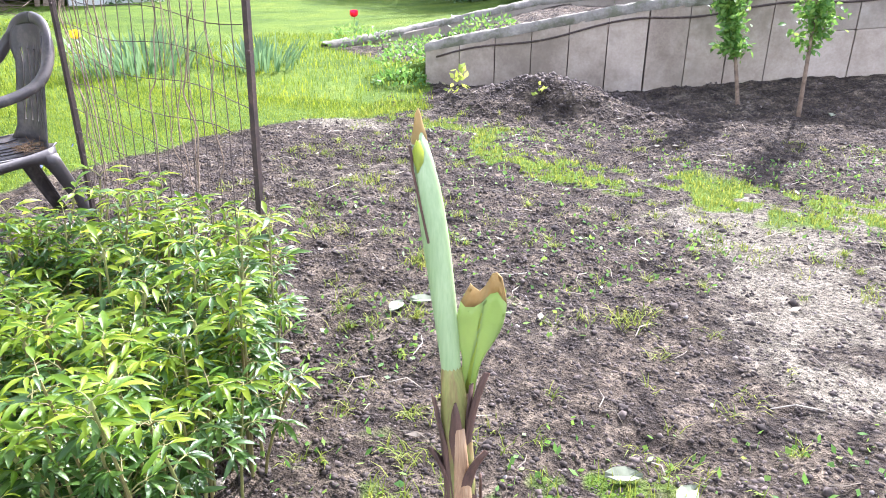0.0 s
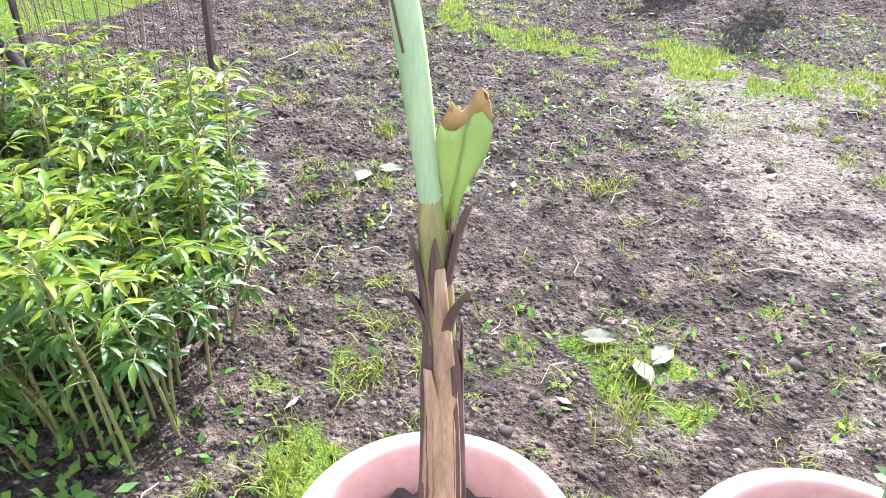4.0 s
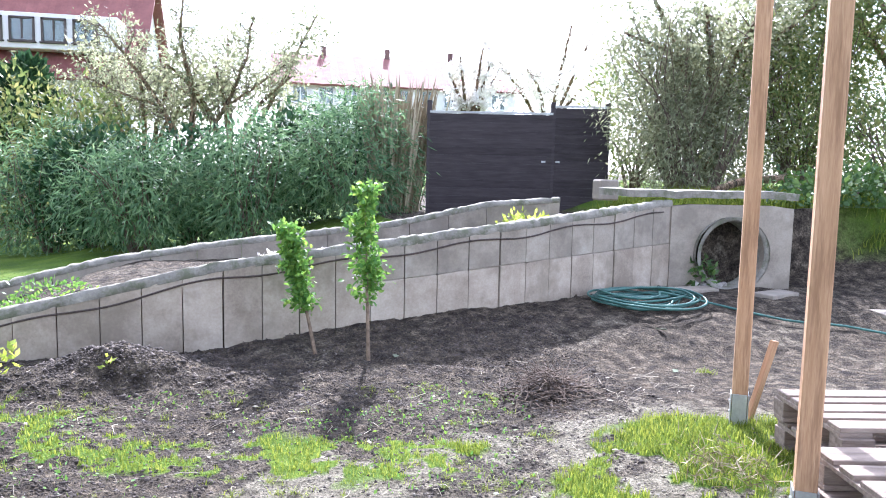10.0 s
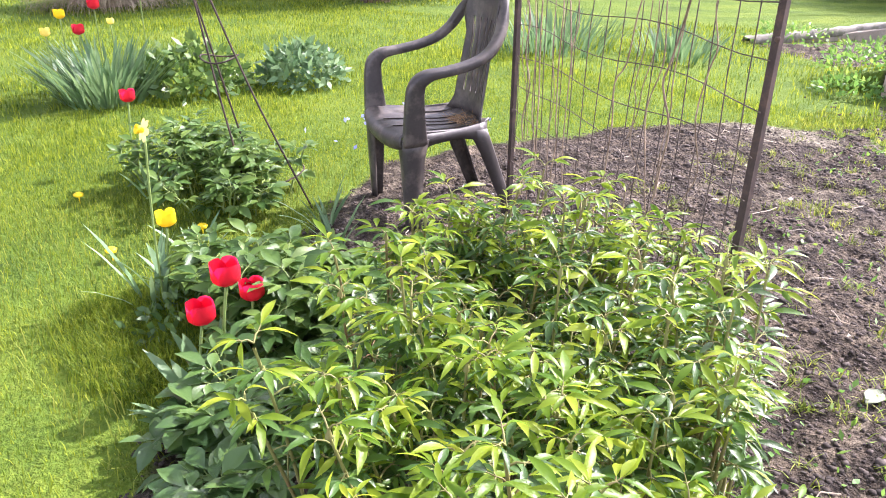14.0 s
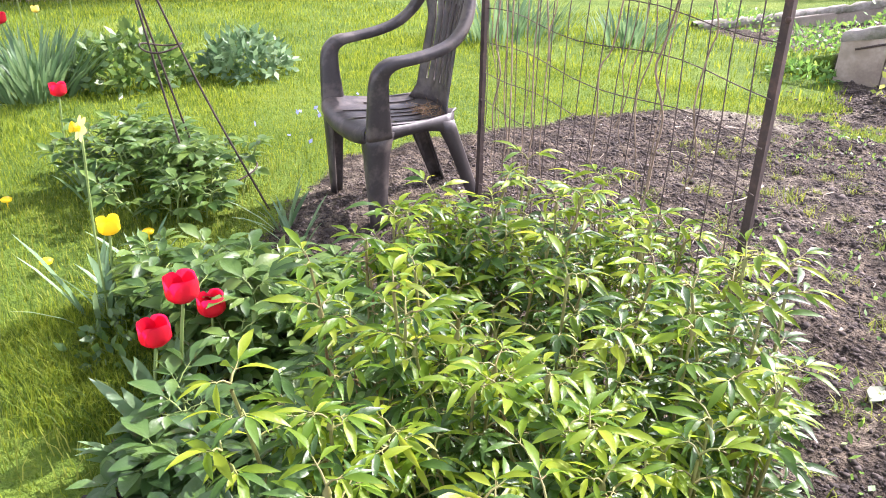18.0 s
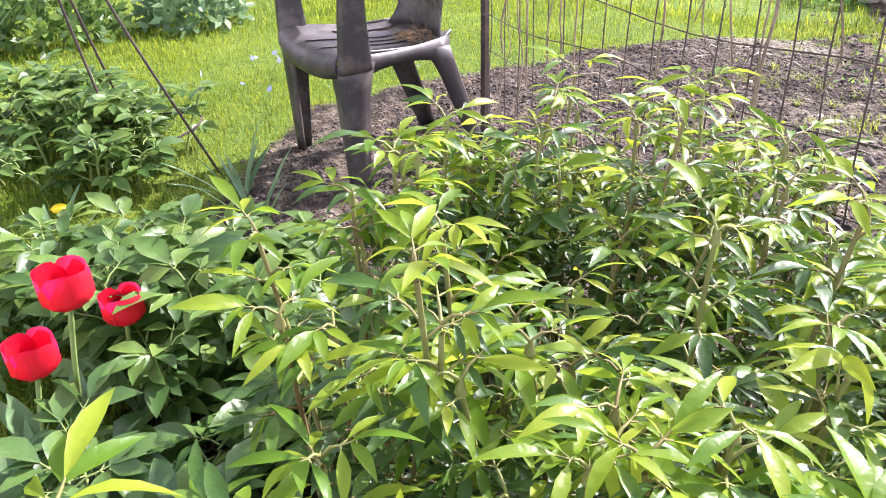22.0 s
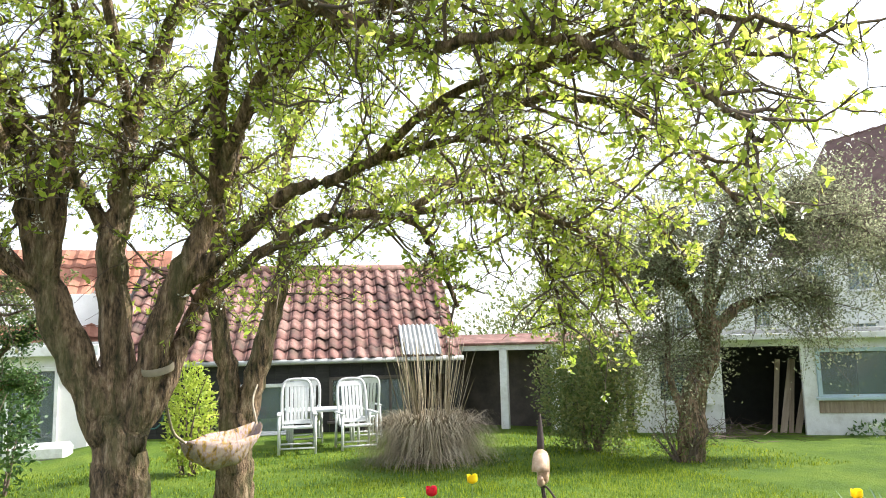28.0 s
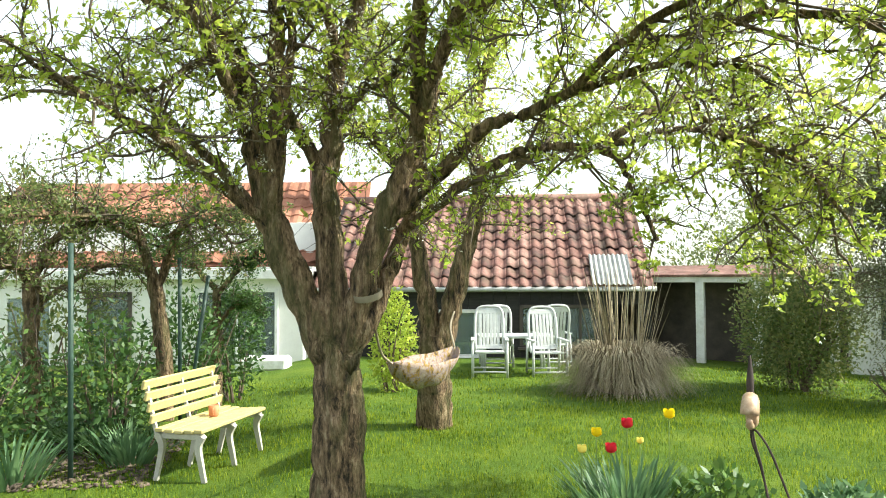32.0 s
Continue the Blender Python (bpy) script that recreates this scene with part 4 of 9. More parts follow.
def ground_material():
    m = bpy.data.materials.new("earth_and_turf")
    m.use_nodes = True
    nt = m.node_tree
    p = nt.nodes["Principled BSDF"]
    pos = world_pos(nt)
    big, mid, fine = noise_tex(nt, 1.3, 5, 0.6, pos), noise_tex(nt, 9, 5, 0.7, pos), noise_tex(nt, 55, 4, 0.7, pos)

    def attr(name):
        a = nt.nodes.new("ShaderNodeAttribute")
        a.attribute_name = name
        return a.outputs["Fac"]

    soil = ramp(nt, [(0.34, (0.021, 0.016, 0.013)), (0.5, (0.08, 0.063, 0.045)), (0.68, (0.22, 0.178, 0.127))])
    nt.links.new(mid.outputs[0], soil.inputs[0])
    dust = ramp(nt, [(0.32, (0.102, 0.087, 0.061)), (0.48, (0.193, 0.171, 0.125)), (0.7, (0.3, 0.27, 0.205))])
    nt.links.new(mid.outputs[0], dust.inputs[0])
    speck = ramp(nt, [(0.35, (0.35, 0.35, 0.35)), (0.65, (1.4, 1.4, 1.4))])
    nt.links.new(fine.outputs[0], speck.inputs[0])
    d = nt.nodes.new("ShaderNodeMath")
    d.operation = "MULTIPLY_ADD"
    nt.links.new(mid.outputs[0], d.inputs[0])
    d.inputs[1].default_value = 0.9
    d2 = nt.nodes.new("ShaderNodeMath")
    d2.operation = "SUBTRACT"
    d2.inputs[1].default_value = 0.45
    nt.links.new(attr("dry"), d.inputs[2])
    nt.links.new(d.outputs[0], d2.inputs[0])
    dr = ramp(nt, [(0.3, (0, 0, 0)), (0.75, (1, 1, 1))])
    nt.links.new(d2.outputs[0], dr.inputs[0])
    earth = mixc(nt, dr.outputs[0], soil.outputs[0], dust.outputs[0])
    earth = mixc(nt, 1.0, earth, speck.outputs[0], "MULTIPLY")
    green = ramp(nt, [(0.32, (0.035, 0.078, 0.011)), (0.5, (0.105, 0.175, 0.017)), (0.7, (0.2, 0.256, 0.03))])
    mixn = nt.nodes.new("ShaderNodeMath")
    mixn.operation = "MULTIPLY_ADD"
    nt.links.new(fine.outputs[0], mixn.inputs[0])
    mixn.inputs[1].default_value = 0.45
    hb = nt.nodes.new("ShaderNodeMath")
    hb.operation = "MULTIPLY"
    hb.inputs[1].default_value = 0.55
    nt.links.new(big.outputs[0], hb.inputs[0])
    nt.links.new(hb.outputs[0], mixn.inputs[2])
    nt.links.new(mixn.outputs[0], green.inputs[0])
    t = nt.nodes.new("ShaderNodeMath")
    t.operation = "MULTIPLY_ADD"
    nt.links.new(mid.outputs[0], t.inputs[0])
    t.inputs[1].default_value = 0.7
    nt.links.new(attr("turf"), t.inputs[2])
    tr = ramp(nt, [(0.62, (0, 0, 0)), (1.0, (1, 1, 1))])
    nt.links.new(t.outputs[0], tr.inputs[0])
    nt.links.new(mixc(nt, tr.outputs[0], earth, green.outputs[0]), p.inputs["Base Color"])
    p.inputs["Roughness"].default_value = 0.95
    p.inputs["Specular IOR Level"].default_value = 0.2
    h = nt.nodes.new("ShaderNodeMath")
    h.operation = "MULTIPLY_ADD"
    nt.links.new(fine.outputs[0], h.inputs[0])
    h.inputs[1].default_value = 0.75
    nt.links.new(mid.outputs[0], h.inputs[2])
    b = nt.nodes.new("ShaderNodeBump")
    b.inputs["Strength"].default_value, b.inputs["Distance"].default_value = 1.0, 0.05
    nt.links.new(h.outputs[0], b.inputs["Height"])
    nt.links.new(b.outputs[0], p.inputs["Normal"])
    return m


def steps(stops):
    out = []
    for (a, b, s) in stops:
        out += list(np.arange(a, b - 1e-6, s))
    return np.array(out + [stops[-1][1]])


M["ground"] = ground_material()
gx = steps([(-600, -60, 90), (-60, -20, 5), (-20, -6, 0.7), (-6, -3, 0.2), (-3, -1.9, 0.045), (-1.9, 3.2, 0.021), (3.2, 4.8, 0.045), (4.8, 7.6, 0.14), (7.6, 20, 1.2), (20, 60, 8), (60, 600, 90)])
gy = steps([(-600, -60, 90), (-60, -10, 10), (-10, -2, 0.8), (-2, -0.3, 0.15), (-0.3, 0.3, 0.045), (0.3, 5.3, 0.021), (5.3, 6.4, 0.045), (6.4, 9.6, 0.12), (9.6, 20, 0.8), (20, 60, 8), (60, 600, 90)])
gX, gY = np.meshgrid(gx, gy)
gZ = ground_z(gX, gY)
nx, ny = len(gx), len(gy)
gi = (np.arange(ny - 1)[:, None] * nx + np.arange(nx - 1)[None]).ravel()
ground_mesh = np_mesh("ground", np.stack([gX, gY, gZ], -1), [np.stack([gi, gi + 1, gi + nx + 1, gi + nx], 1)], "ground", True)
for key, val in (("turf", turf(gX, gY)), ("dry", dryness(gX, gY))):
    ground_mesh.attributes.new(key, "FLOAT", "POINT").data.foreach_set("value", val.astype(np.float32).ravel())
tagged(new("ground", ground_mesh), "garden ground of dug brown soil, trodden earth and lawn", "ground", kind="structure")


def on_ground(x, y):
    return np.stack([x, y, ground_z(x, y)], -1)


def scatter(r, k, x0, x1, y0, y1, weight):
    """k random places in a rectangle, kept with the given likelihood."""
    x, y = r.uniform(x0, x1, k), r.uniform(y0, y1, k)
    keep = r.random(k) < weight(x, y)
    return x[keep], y[keep]


# lawn blades, thinner with distance
r = rng(11)
chunks = []
for k, box, h, w in ((230000, (-4.2, 0.2, -0.8, 4.8), (0.01, 0.03), 0.0026), (60000, (-8.5, -3.2, -2.5, 6.5), (0.03, 0.055), 0.006), (26000, (-12.5, -7, -3.5, 9), (0.03, 0.06), 0.011), (16000, (-4, 1, 4.5, 8.6), (0.03, 0.07), 0.006)):
    x, y = scatter(r, k, *box, lambda x, y: smooth(0.35, 0.9, inside(LAWN, x, y) * 6 + 0.5) * (0.4 + 0.6 * smooth(-0.5, 0.5, lumps(x, y, 3, 3))))
    chunks.append(blades(on_ground(x, y), r.uniform(*h, len(x)), r.uniform(0.1, 0.7, len(x)), w, r))
v, f = joined(chunks)
solo("lawn_grass", np_mesh("lawn_grass", v, f, "grass"), None, "short bright green mown lawn grass", "grass", kind="stuff")
r2 = rng(12)
x, y = scatter(r2, 16000, -1.75, -0.85, 0.35, 0.95, lambda x, y: smooth(0.0, 0.5, 1 - np.hypot((x + 1.3) / 0.45, (y - 0.64) / 0.3)))
solo("edge_grass", np_mesh("edge_grass", *blades(on_ground(x, y), r2.uniform(0.03, 0.08, len(x)), r2.uniform(0.2, 0.9, len(x)), 0.003, r2), "grass"), None, "longer unmown grass along the bed's edge", "grass", kind="stuff")
# tufts in the bed, on the strip and beside the pallets
chunks = []
for k, box, h, w, gain in ((42000, (-1.0, 2.5, 2.9, 4.9), (0.012, 0.04), 0.0045, 0.8), (80000, (2.2, 5.2, 0.8, 3.7), (0.015, 0.055), 0.0045, 0.9), (6000, (-2.6, -0.7, 0.3, 2.0), (0.02, 0.07), 0.0035, 0.6), (16000, (0.0, 2.3, -0.1, 1.6), (0.02, 0.08), 0.003, 0.8), (26000, (5.4, 10.5, 6.2, 10.5), (0.06, 0.2), 0.012, 1.0)):
    x, y = scatter(r, k, *box, lambda x, y: gain * smooth(0.3, 0.8, turf(x, y)))
    chunks.append(blades(on_ground(x, y), r.uniform(*h, len(x)), r.uniform(0.1, 0.9, len(x)), w, r))
cx, cy = scatter(r, 900, -1.0, 2.8, 0.4, 4.6, lambda x, y: (1 - turf(x, y)) * smooth(-0.6, 0.7, lumps(x, y, 1.7, 2) + 0.3 * (x > 0.6)))
for ax, ay in zip(cx, cy):
    n = int(r.integers(6, 30))
    sp = r.uniform(0.008, 0.03)
    x, y = ax + r.normal(0, sp, n), ay + r.normal(0, sp, n)
    chunks.append(blades(on_ground(x, y), r.uniform(0.012, 0.042, n), r.uniform(0.5, 1.9, n), 0.0034, r, 0.2))
# the tufts that stand out
for ax, ay in ((0.228, 2.238), (1.077, 2.02), (1.9, 1.3), (2.05, 1.05), (1.2, 0.95), (1.6, 0.75), (0.62, 0.95), (4.35, 4.55), (0.55, 0.62), (1.3, 0.6), (-0.35, 3.1), (0.1, 2.9)):
    n = 70
    x, y = ax + r.normal(0, 0.035, n), ay + r.normal(0, 0.035, n)
    chunks.append(blades(on_ground(x, y), r.uniform(0.025, 0.065, n), r.uniform(0.3, 1.6, n), 0.0036, r, 0.2))
v, f = joined(chunks)
solo("grass_tufts", np_mesh("grass_tufts", v, f, "thin_grass"), None, "ragged green grass tufts growing through bare earth", "grass", kind="stuff")
# small broad-leaved weeds
x, y = scatter(r, 6500, -0.6, 2.8, 0.3, 4.6, lambda x, y: (1 - turf(x, y)) * smooth(0.0, 0.6, lumps(x, y, 2.9, 7) + 0.25))
k = len(x)
v, f = flat_leaves(on_ground(x, y) + np.array([0, 0, 0.006]), random_dirs(r, k, 0.5), random_dirs(r, k, 1.5), r.uniform(0.012, 0.035, k), r.uniform(0.008, 0.02, k))
solo("seedling_weeds", np_mesh("seedling_weeds", v, f, "sapling_leaf"), None, "small broad-leaved weed seedlings in the soil", "weeds", kind="stuff")
# crumbs and clods of earth
bed = lambda x, y: (1 - turf(x, y)) * (1 - 0.93 * dryness(x, y)) * (1 - smooth(0, 0.1, y - along(WALL_F, x, 1)))
x, y = scatter(r, 190000, -1.9, 3.6, 0.2, 5.8, bed)
sz = 0.003 + 0.011 * r.random(len(x)) ** 4
v, f = clods(len(x), 3, on_ground(x, y), sz)
x2, y2 = scatter(r, 1800, -1.7, 3.6, 0.6, 5.8, bed)
heap_x, heap_y = r.normal(0.25, 0.5, 700), r.normal(5.0, 0.22, 700)
x2, y2 = np.concatenate([x2, heap_x]), np.concatenate([y2, np.minimum(heap_y, along(WALL_F, heap_x, 1) - 0.05)])
v2, f2 = clods(len(x2), 4, on_ground(x2, y2), 0.009 + 0.02 * r.random(len(x2)) ** 2.5)
v, f = joined([(v, f), (v2, f2)])
solo("soil_clods", np_mesh("soil_clods", v, f, "soil"), None, "dark brown crumbs and clods of dug soil", "soil", kind="stuff")
x, y = scatter(r, 45000, 0.4, 4.4, 0.2, 5.4, lambda x, y: (1 - turf(x, y)) * smooth(0.1, 0.5, dryness(x, y)))
v, f = clods(len(x), 6, on_ground(x, y), 0.002 + 0.011 * r.random(len(x)) ** 6)
solo("dry_crumbs", np_mesh("dry_crumbs", v, f, "dry_soil"), None, "pale dry crumbs of trodden earth", "soil", kind="stuff")
x, y = scatter(r, 700, -1.6, 3.6, 0.3, 5.4, lambda x, y: 1 - turf(x, y))
v, f = clods(len(x), 5, on_ground(x, y), 0.004 + 0.008 * r.random(len(x)) ** 2)
solo("pebbles", np_mesh("pebbles", v, f, "pebble"), None, "pale pebbles strewn over the soil", "pebbles", kind="stuff")
# straw, dead stalks and pale fallen leaves
chunks = []
x, y = scatter(r, 320, -1.4, 4.2, 0.3, 5.0, lambda x, y: 1 - 0.8 * turf(x, y))
for ax, ay in zip(x, y):
    a, l = r.uniform(0, 6.28), r.uniform(0.03, 0.16)
    z = float(ground_z(ax, ay)) + 0.008
    branch_pts = [(ax, ay, z), (ax + 0.5 * l * math.cos(a), ay + 0.5 * l * math.sin(a), z + r.uniform(0, 0.02)), (ax + l * math.cos(a + 0.3), ay + l * math.sin(a + 0.3), z)]
    p3 = np.array(branch_pts)
    s3 = np.array([-math.sin(a), math.cos(a), 0]) * r.uniform(0.0008, 0.002)
    chunks.append((np.stack([p3 - s3, p3 + s3, p3 + np.array([0, 0, 0.003])], 1).reshape(-1, 3), [np.array([(0, 2, 5, 3), (2, 1, 4, 5), (3, 5, 8, 6), (5, 4, 7, 8)])]))
x, y = scatter(r, 120, -1.2, 4.0, 0.3, 5.0, lambda x, y: 1 - turf(x, y))
k = len(x)
chunks.append(flat_leaves(on_ground(x, y) + np.array([0, 0, 0.008]), random_dirs(r, k) * np.array([1, 1, 0.2]), random_dirs(r, k, 2), r.uniform(0.02, 0.06, k), r.uniform(0.012, 0.03, k)))
v, f = joined(chunks)
solo("dead_stalks", np_mesh("dead_stalks", v, f, "litter"), None, "pale dry stalks and dead leaves on soil", "litter", kind="stuff")


# ---- retaining walls ----
def retaining_wall(name, line, width, label, step, capped):
    wall = tagged(new(name), label, "retaining wall", kind="structure")
    r = rng(len(line))
    pts = np.array(line)
    seg = np.hypot(*np.diff(pts[:, :2], axis=0).T)
    s_at = np.concatenate([[0], np.cumsum(seg)])
    total = s_at[-1]
    at = lambda s: [float(np.interp(s, s_at, pts[:, k])) for k in range(4)]
    count = round(total / step)
    for i in range(count):
        a, b = at(total * i / count), at(total * (i + 1) / count)
        ang = math.degrees(math.atan2(b[1] - a[1], b[0] - a[0]))
        l = math.hypot(b[0] - a[0], b[1] - a[1])
        base = min(a[2], b[2]) - 0.12
        out = r.uniform(-0.006, 0.006)
        m = pose((a[0] + b[0]) / 2, (a[1] + b[1]) / 2, 0, 0, 0, ang)
        g, half, th = Geo(), l / 2 - 0.004, width / 2
        za, zb = a[3] - 0.05 + r.uniform(-0.006, 0.006), b[3] - 0.05 + r.uniform(-0.006, 0.006)
        c = 0.008
        f = [(8, 9, 10, 11)] + [(k + 4 * j, (k + 1) % 4 + 4 * j, (k + 1) % 4 + 4 * (j + 1), k + 4 * (j + 1)) for j in range(2) for k in range(4)]
        ma, mb = 0.52 * za + 0.48 * a[2], 0.52 * zb + 0.48 * b[2]
        courses = [(base, base, ma, mb, "concrete_tan", r.uniform(-0.004, 0.012)), (ma + 0.005, mb + 0.005, za, zb, "concrete", 0.0)] if capped and i > 0.42 * count else [(base, base, za, zb, "concrete_tan" if capped else "concrete", 0.0)]
        for la, lb_, ta, tb_, stone_mat, shift in courses:
            v = []
            for z0, z1, hh, tt in ((la, lb_, half, th), (ta - c, tb_ - c, half, th), (ta, tb_, half - c, th - c)):
                v += [m @ Vector((-hh, -tt + out - shift, z0)), m @ Vector((hh, -tt + out - shift, z1)), m @ Vector((hh, tt + out - shift, z1)), m @ Vector((-hh, tt + out - shift, z0))]
            part("concrete_slab", Geo().add(v, f), stone_mat, wall)
    # ragged mortar cap along the top
    rows = []
    n = int(total / 0.05)
    for i in range(n + 1):
        a = at(total * i / n)
        b = at(min(total, total * i / n + 0.05))
        c_ = at(max(0, total * i / n - 0.05))
        d = np.array([b[0] - c_[0], b[1] - c_[1]])
        d = d / np.linalg.norm(d)
        q = np.array([d[1], -d[0]])
        z, j = a[3], r.normal(0, 0.006, 6)
        rows.append([(a[0] + q[0] * o, a[1] + q[1] * o, z + dz) for o, dz in ((width * 0.55 + j[0], -0.065), (width * 0.62 + j[1], -0.04 + j[2]), (width * 0.4 + j[3], 0.006 + j[4]), (-width * 0.4, 0.008 + j[5]), (-width * 0.62, -0.03), (-width * 0.55, -0.07))])
    part("mortar_cap", Geo().sheet(rows), "concrete_cap", wall, "rough weathered mortar capping", True)
    if capped:
        cable = []
        for i in range(int(total / 0.2)):
            a = at(0.1 + i * 0.2)
            b = at(min(total, 0.2 + i * 0.2))
            d = np.array([b[0] - a[0], b[1] - a[1]])
            d = d / max(1e-6, np.linalg.norm(d))
            sag = 0.02 * math.sin(i * 1.1)
            cable.append((a[0] + d[1] * (width / 2 + 0.012), a[1] - d[0] * (width / 2 + 0.012), a[3] - 0.12 + sag))
        part("cable", Geo().tube(spline(cable, 3), 0.008, 5), "wire", wall, "thin dark cable looped along the wall", True)
    return wall


retaining_wall("wall_front", WALL_F, 0.09, "low retaining wall of upright grey concrete slabs", 0.29, True)
retaining_wall("wall_back", WALL_B, 0.12, "second low concrete slab wall behind the ramp", 0.5, False)

# ---- the bed: chair, mesh fence, obelisk, pots ----
CHAIR = pose(-1.515, 1.985, 0.0, 0, 0, -21)
plastic_chair(CHAIR)
r = rng(77)
litter_pts = []
for _ in range(90):
    a, q, l = r.uniform(0, 6.28), 0.07 * math.sqrt(r.random()), r.uniform(0.02, 0.07)
    base = np.array([0.06 + q * math.cos(a), 0.11 + q * math.sin(a) * 0.7, 0.372 + r.uniform(0, 0.016)])
    branch_tubes(litter_pts, wander(r, base, random_dirs(r, 1)[0] * np.array([1, 1, 0.15]), l, 3, 0.2), 0.0013, 0.0008, 3)
v, f = joined(litter_pts)
solo("dry_litter", np_mesh("dry_litter", v, f, "dry_husk"), None, "small heap of dry brown grass on the chair seat", "plant litter", kind="stuff", m=CHAIR)


def iron_post(x, y, top, dx, dy, label):
    p = thing("iron_post", label, "fence post", pose(x, y, float(ground_z(x, y))), "iron fence posts")
    g = Geo()
    rows = []
    for i in range(13):
        t = i / 12
        cx, cy, z = dx * t + 0.003 * math.sin(5 * t), dy * t, -0.15 + (top + 0.15) * t
        rows.append([(cx - 0.017, cy + 0.003, z), (cx + 0.001, cy - 0.001, z), (cx + 0.003, cy + 0.017, z)])
    part("angle_iron", g.sheet(rows, 0.0045), "rust", p)
    for z in (0.45, 0.95, 1.35):
        t = (z + 0.15) / (top + 0.15)
        part("bolt", Geo().lathe([(0, 0), (0.006, 0), (0.007, 0.004), (0.004, 0.007), (0, 0.0075)], 8, pose(dx * t + 0.0, dy * t - 0.002, z, 90, 0, 0)), "rust", p)
    return p


PI, PJ = Vector((0.03, 1.4)), Vector((-1.17, 2.07))
iron_post(PI.x, PI.y, 1.95, -0.12, 0.34, "dark rusty angle-iron post holding wire mesh")
iron_post(PJ.x, PJ.y, 1.95, -0.05, 0.06, "brown rusty iron post wound with dry tendrils")
mesh_fence = thing("wire_mesh_fence", "rusty square wire mesh with dry vines between iron posts", "fence", pose(0, 0, 0))
r = rng(21)
span = PI - PJ
nv, nh = 17, 17
bow = lambda s, z: (PJ.x + span.x * s + 0.008 * math.sin(s * 9 + z * 2) - (0.05 + 0.07 * s) * z / 1.95, PJ.y + span.y * s + 0.01 * math.sin(s * 7 + z * 3) + (0.05 + 0.29 * s) * z / 1.95)
for i in range(nv):
    s = (i + 0.25) / nv
    pts = [(*bow(s + r.normal(0, 0.0025), z), z + 0.02) for z in np.linspace(0.02, 1.85, 15)]
    part("upright_wire", Geo().tube(pts, 0.0016, 5), "wire", mesh_fence)
for j in range(nh):
    z = 0.12 + 1.7 * j / (nh - 1)
    pts = [(*bow(s, z), z + 0.012 * math.sin(s * 11 + j) + 0.02) for s in np.linspace(0.0, 1.0, 14)]
    part("cross_wire", Geo().tube(pts, 0.0015, 5), "wire", mesh_fence)
for i in range(15):
    s0 = [0.05, 0.22, 0.35, 0.66, 0.72, 0.75, 0.3, 0.15, 0.82, 0.5][i % 10] + r.normal(0, 0.02)
    z, s, pts = r.uniform(0.02, 0.7), s0, []
    for k in range(12):
        x, y = bow(s, z)
        pts.append((x + r.normal(0, 0.006), y - 0.008 + r.normal(0, 0.006), z))
        z += r.uniform(0.05, 0.14)
        s += r.normal(0, 0.012)
        if z > 1.85:
            break
    if len(pts) > 3:
        part("dry_vine", Geo().tube(spline(pts, 3), r.uniform(0.0014, 0.003), 5), "dry_vine", mesh_fence)

obelisk = thing("plant_obelisk", "leaning rusty wire obelisk with three bent legs", "plant support", pose(0, 0, 0))
apex = Vector((-2.27, 1.35, 1.0))
for foot, kn in (((-1.8, 1.58, -0.02), 0.06), ((-2.06, 1.43, -0.02), 0.0), ((-2.28, 1.6, -0.02), -0.02)):
    f_ = Vector(foot)
    pts = spline([f_, f_.lerp(apex, 0.45), f_.lerp(apex, 0.84) + Vector((kn * 0.7, 0.01, 0.0)), f_.lerp(apex, 0.95) + Vector((kn, 0, 0.012)), apex + Vector((kn * 0.4, 0, 0.014)), apex + Vector((-0.01, 0, 0.0))], 7)
    part("leg", Geo().tube(pts, 0.0042, 7), "rust", obelisk, smooth=True)
for t, rad in ((0.6, 0.075), (0.12, 0.17)):
    c = Vector((-2.05, 1.54, 0)).lerp(apex, t)
    part("ring", Geo().tube([(c.x + rad * math.cos(a), c.y + rad * math.sin(a), c.z + 0.01 * math.sin(a * 2)) for a in np.linspace(0, 2 * math.pi, 25)], 0.0035, 6, cap=False), "rust", obelisk, smooth=True)
snail = thing("snail_ornament", "pale ceramic snail ornament on top of the obelisk", "garden ornament", pose(apex.x - 0.01, apex.y, apex.z + 0.015, 0, 0, -35))
spiral = [(0.052 * math.cos(a) * (1 - a / 14) - 0.01, 0.012 * a / 11, 0.056 + 0.052 * math.sin(a) * (1 - a / 14)) for a in np.linspace(0, 11, 40)]
part("shell", Geo().tube(spiral, [0.032 * (1 - i / 50) for i in range(40)], 10, flat=1.1), "shell", snail, smooth=True)
part("body", Geo().tube(spline([(-0.05, 0, 0.012), (0.0, 0, 0.014), (0.05, 0, 0.02), (0.066, 0, 0.045)], 5), [0.006, 0.01, 0.013, 0.015, 0.016, 0.016, 0.016, 0.016, 0.015, 0.015, 0.014, 0.013, 0.012, 0.012, 0.011, 0.006], 9), "shell", snail, smooth=True)
part("spike", Geo().tube(spline([(-0.01, 0, 0.1), (-0.02, 0.0, 0.17), (-0.045, 0, 0.26)], 6), [0.009, 0.011, 0.012, 0.013, 0.013, 0.014, 0.013, 0.012, 0.011, 0.009, 0.007, 0.005, 0.002], 8), "rust", snail, "dark brown twisted upright spike", True)

# pots
planter(pose(0.94, 0.35, 0), 0.198, 0.3, "large round salmon terracotta pot with banana plant")
planter(pose(1.47, 0.4, 0), 0.22, 0.3, "large round terracotta pot planted with a rose")

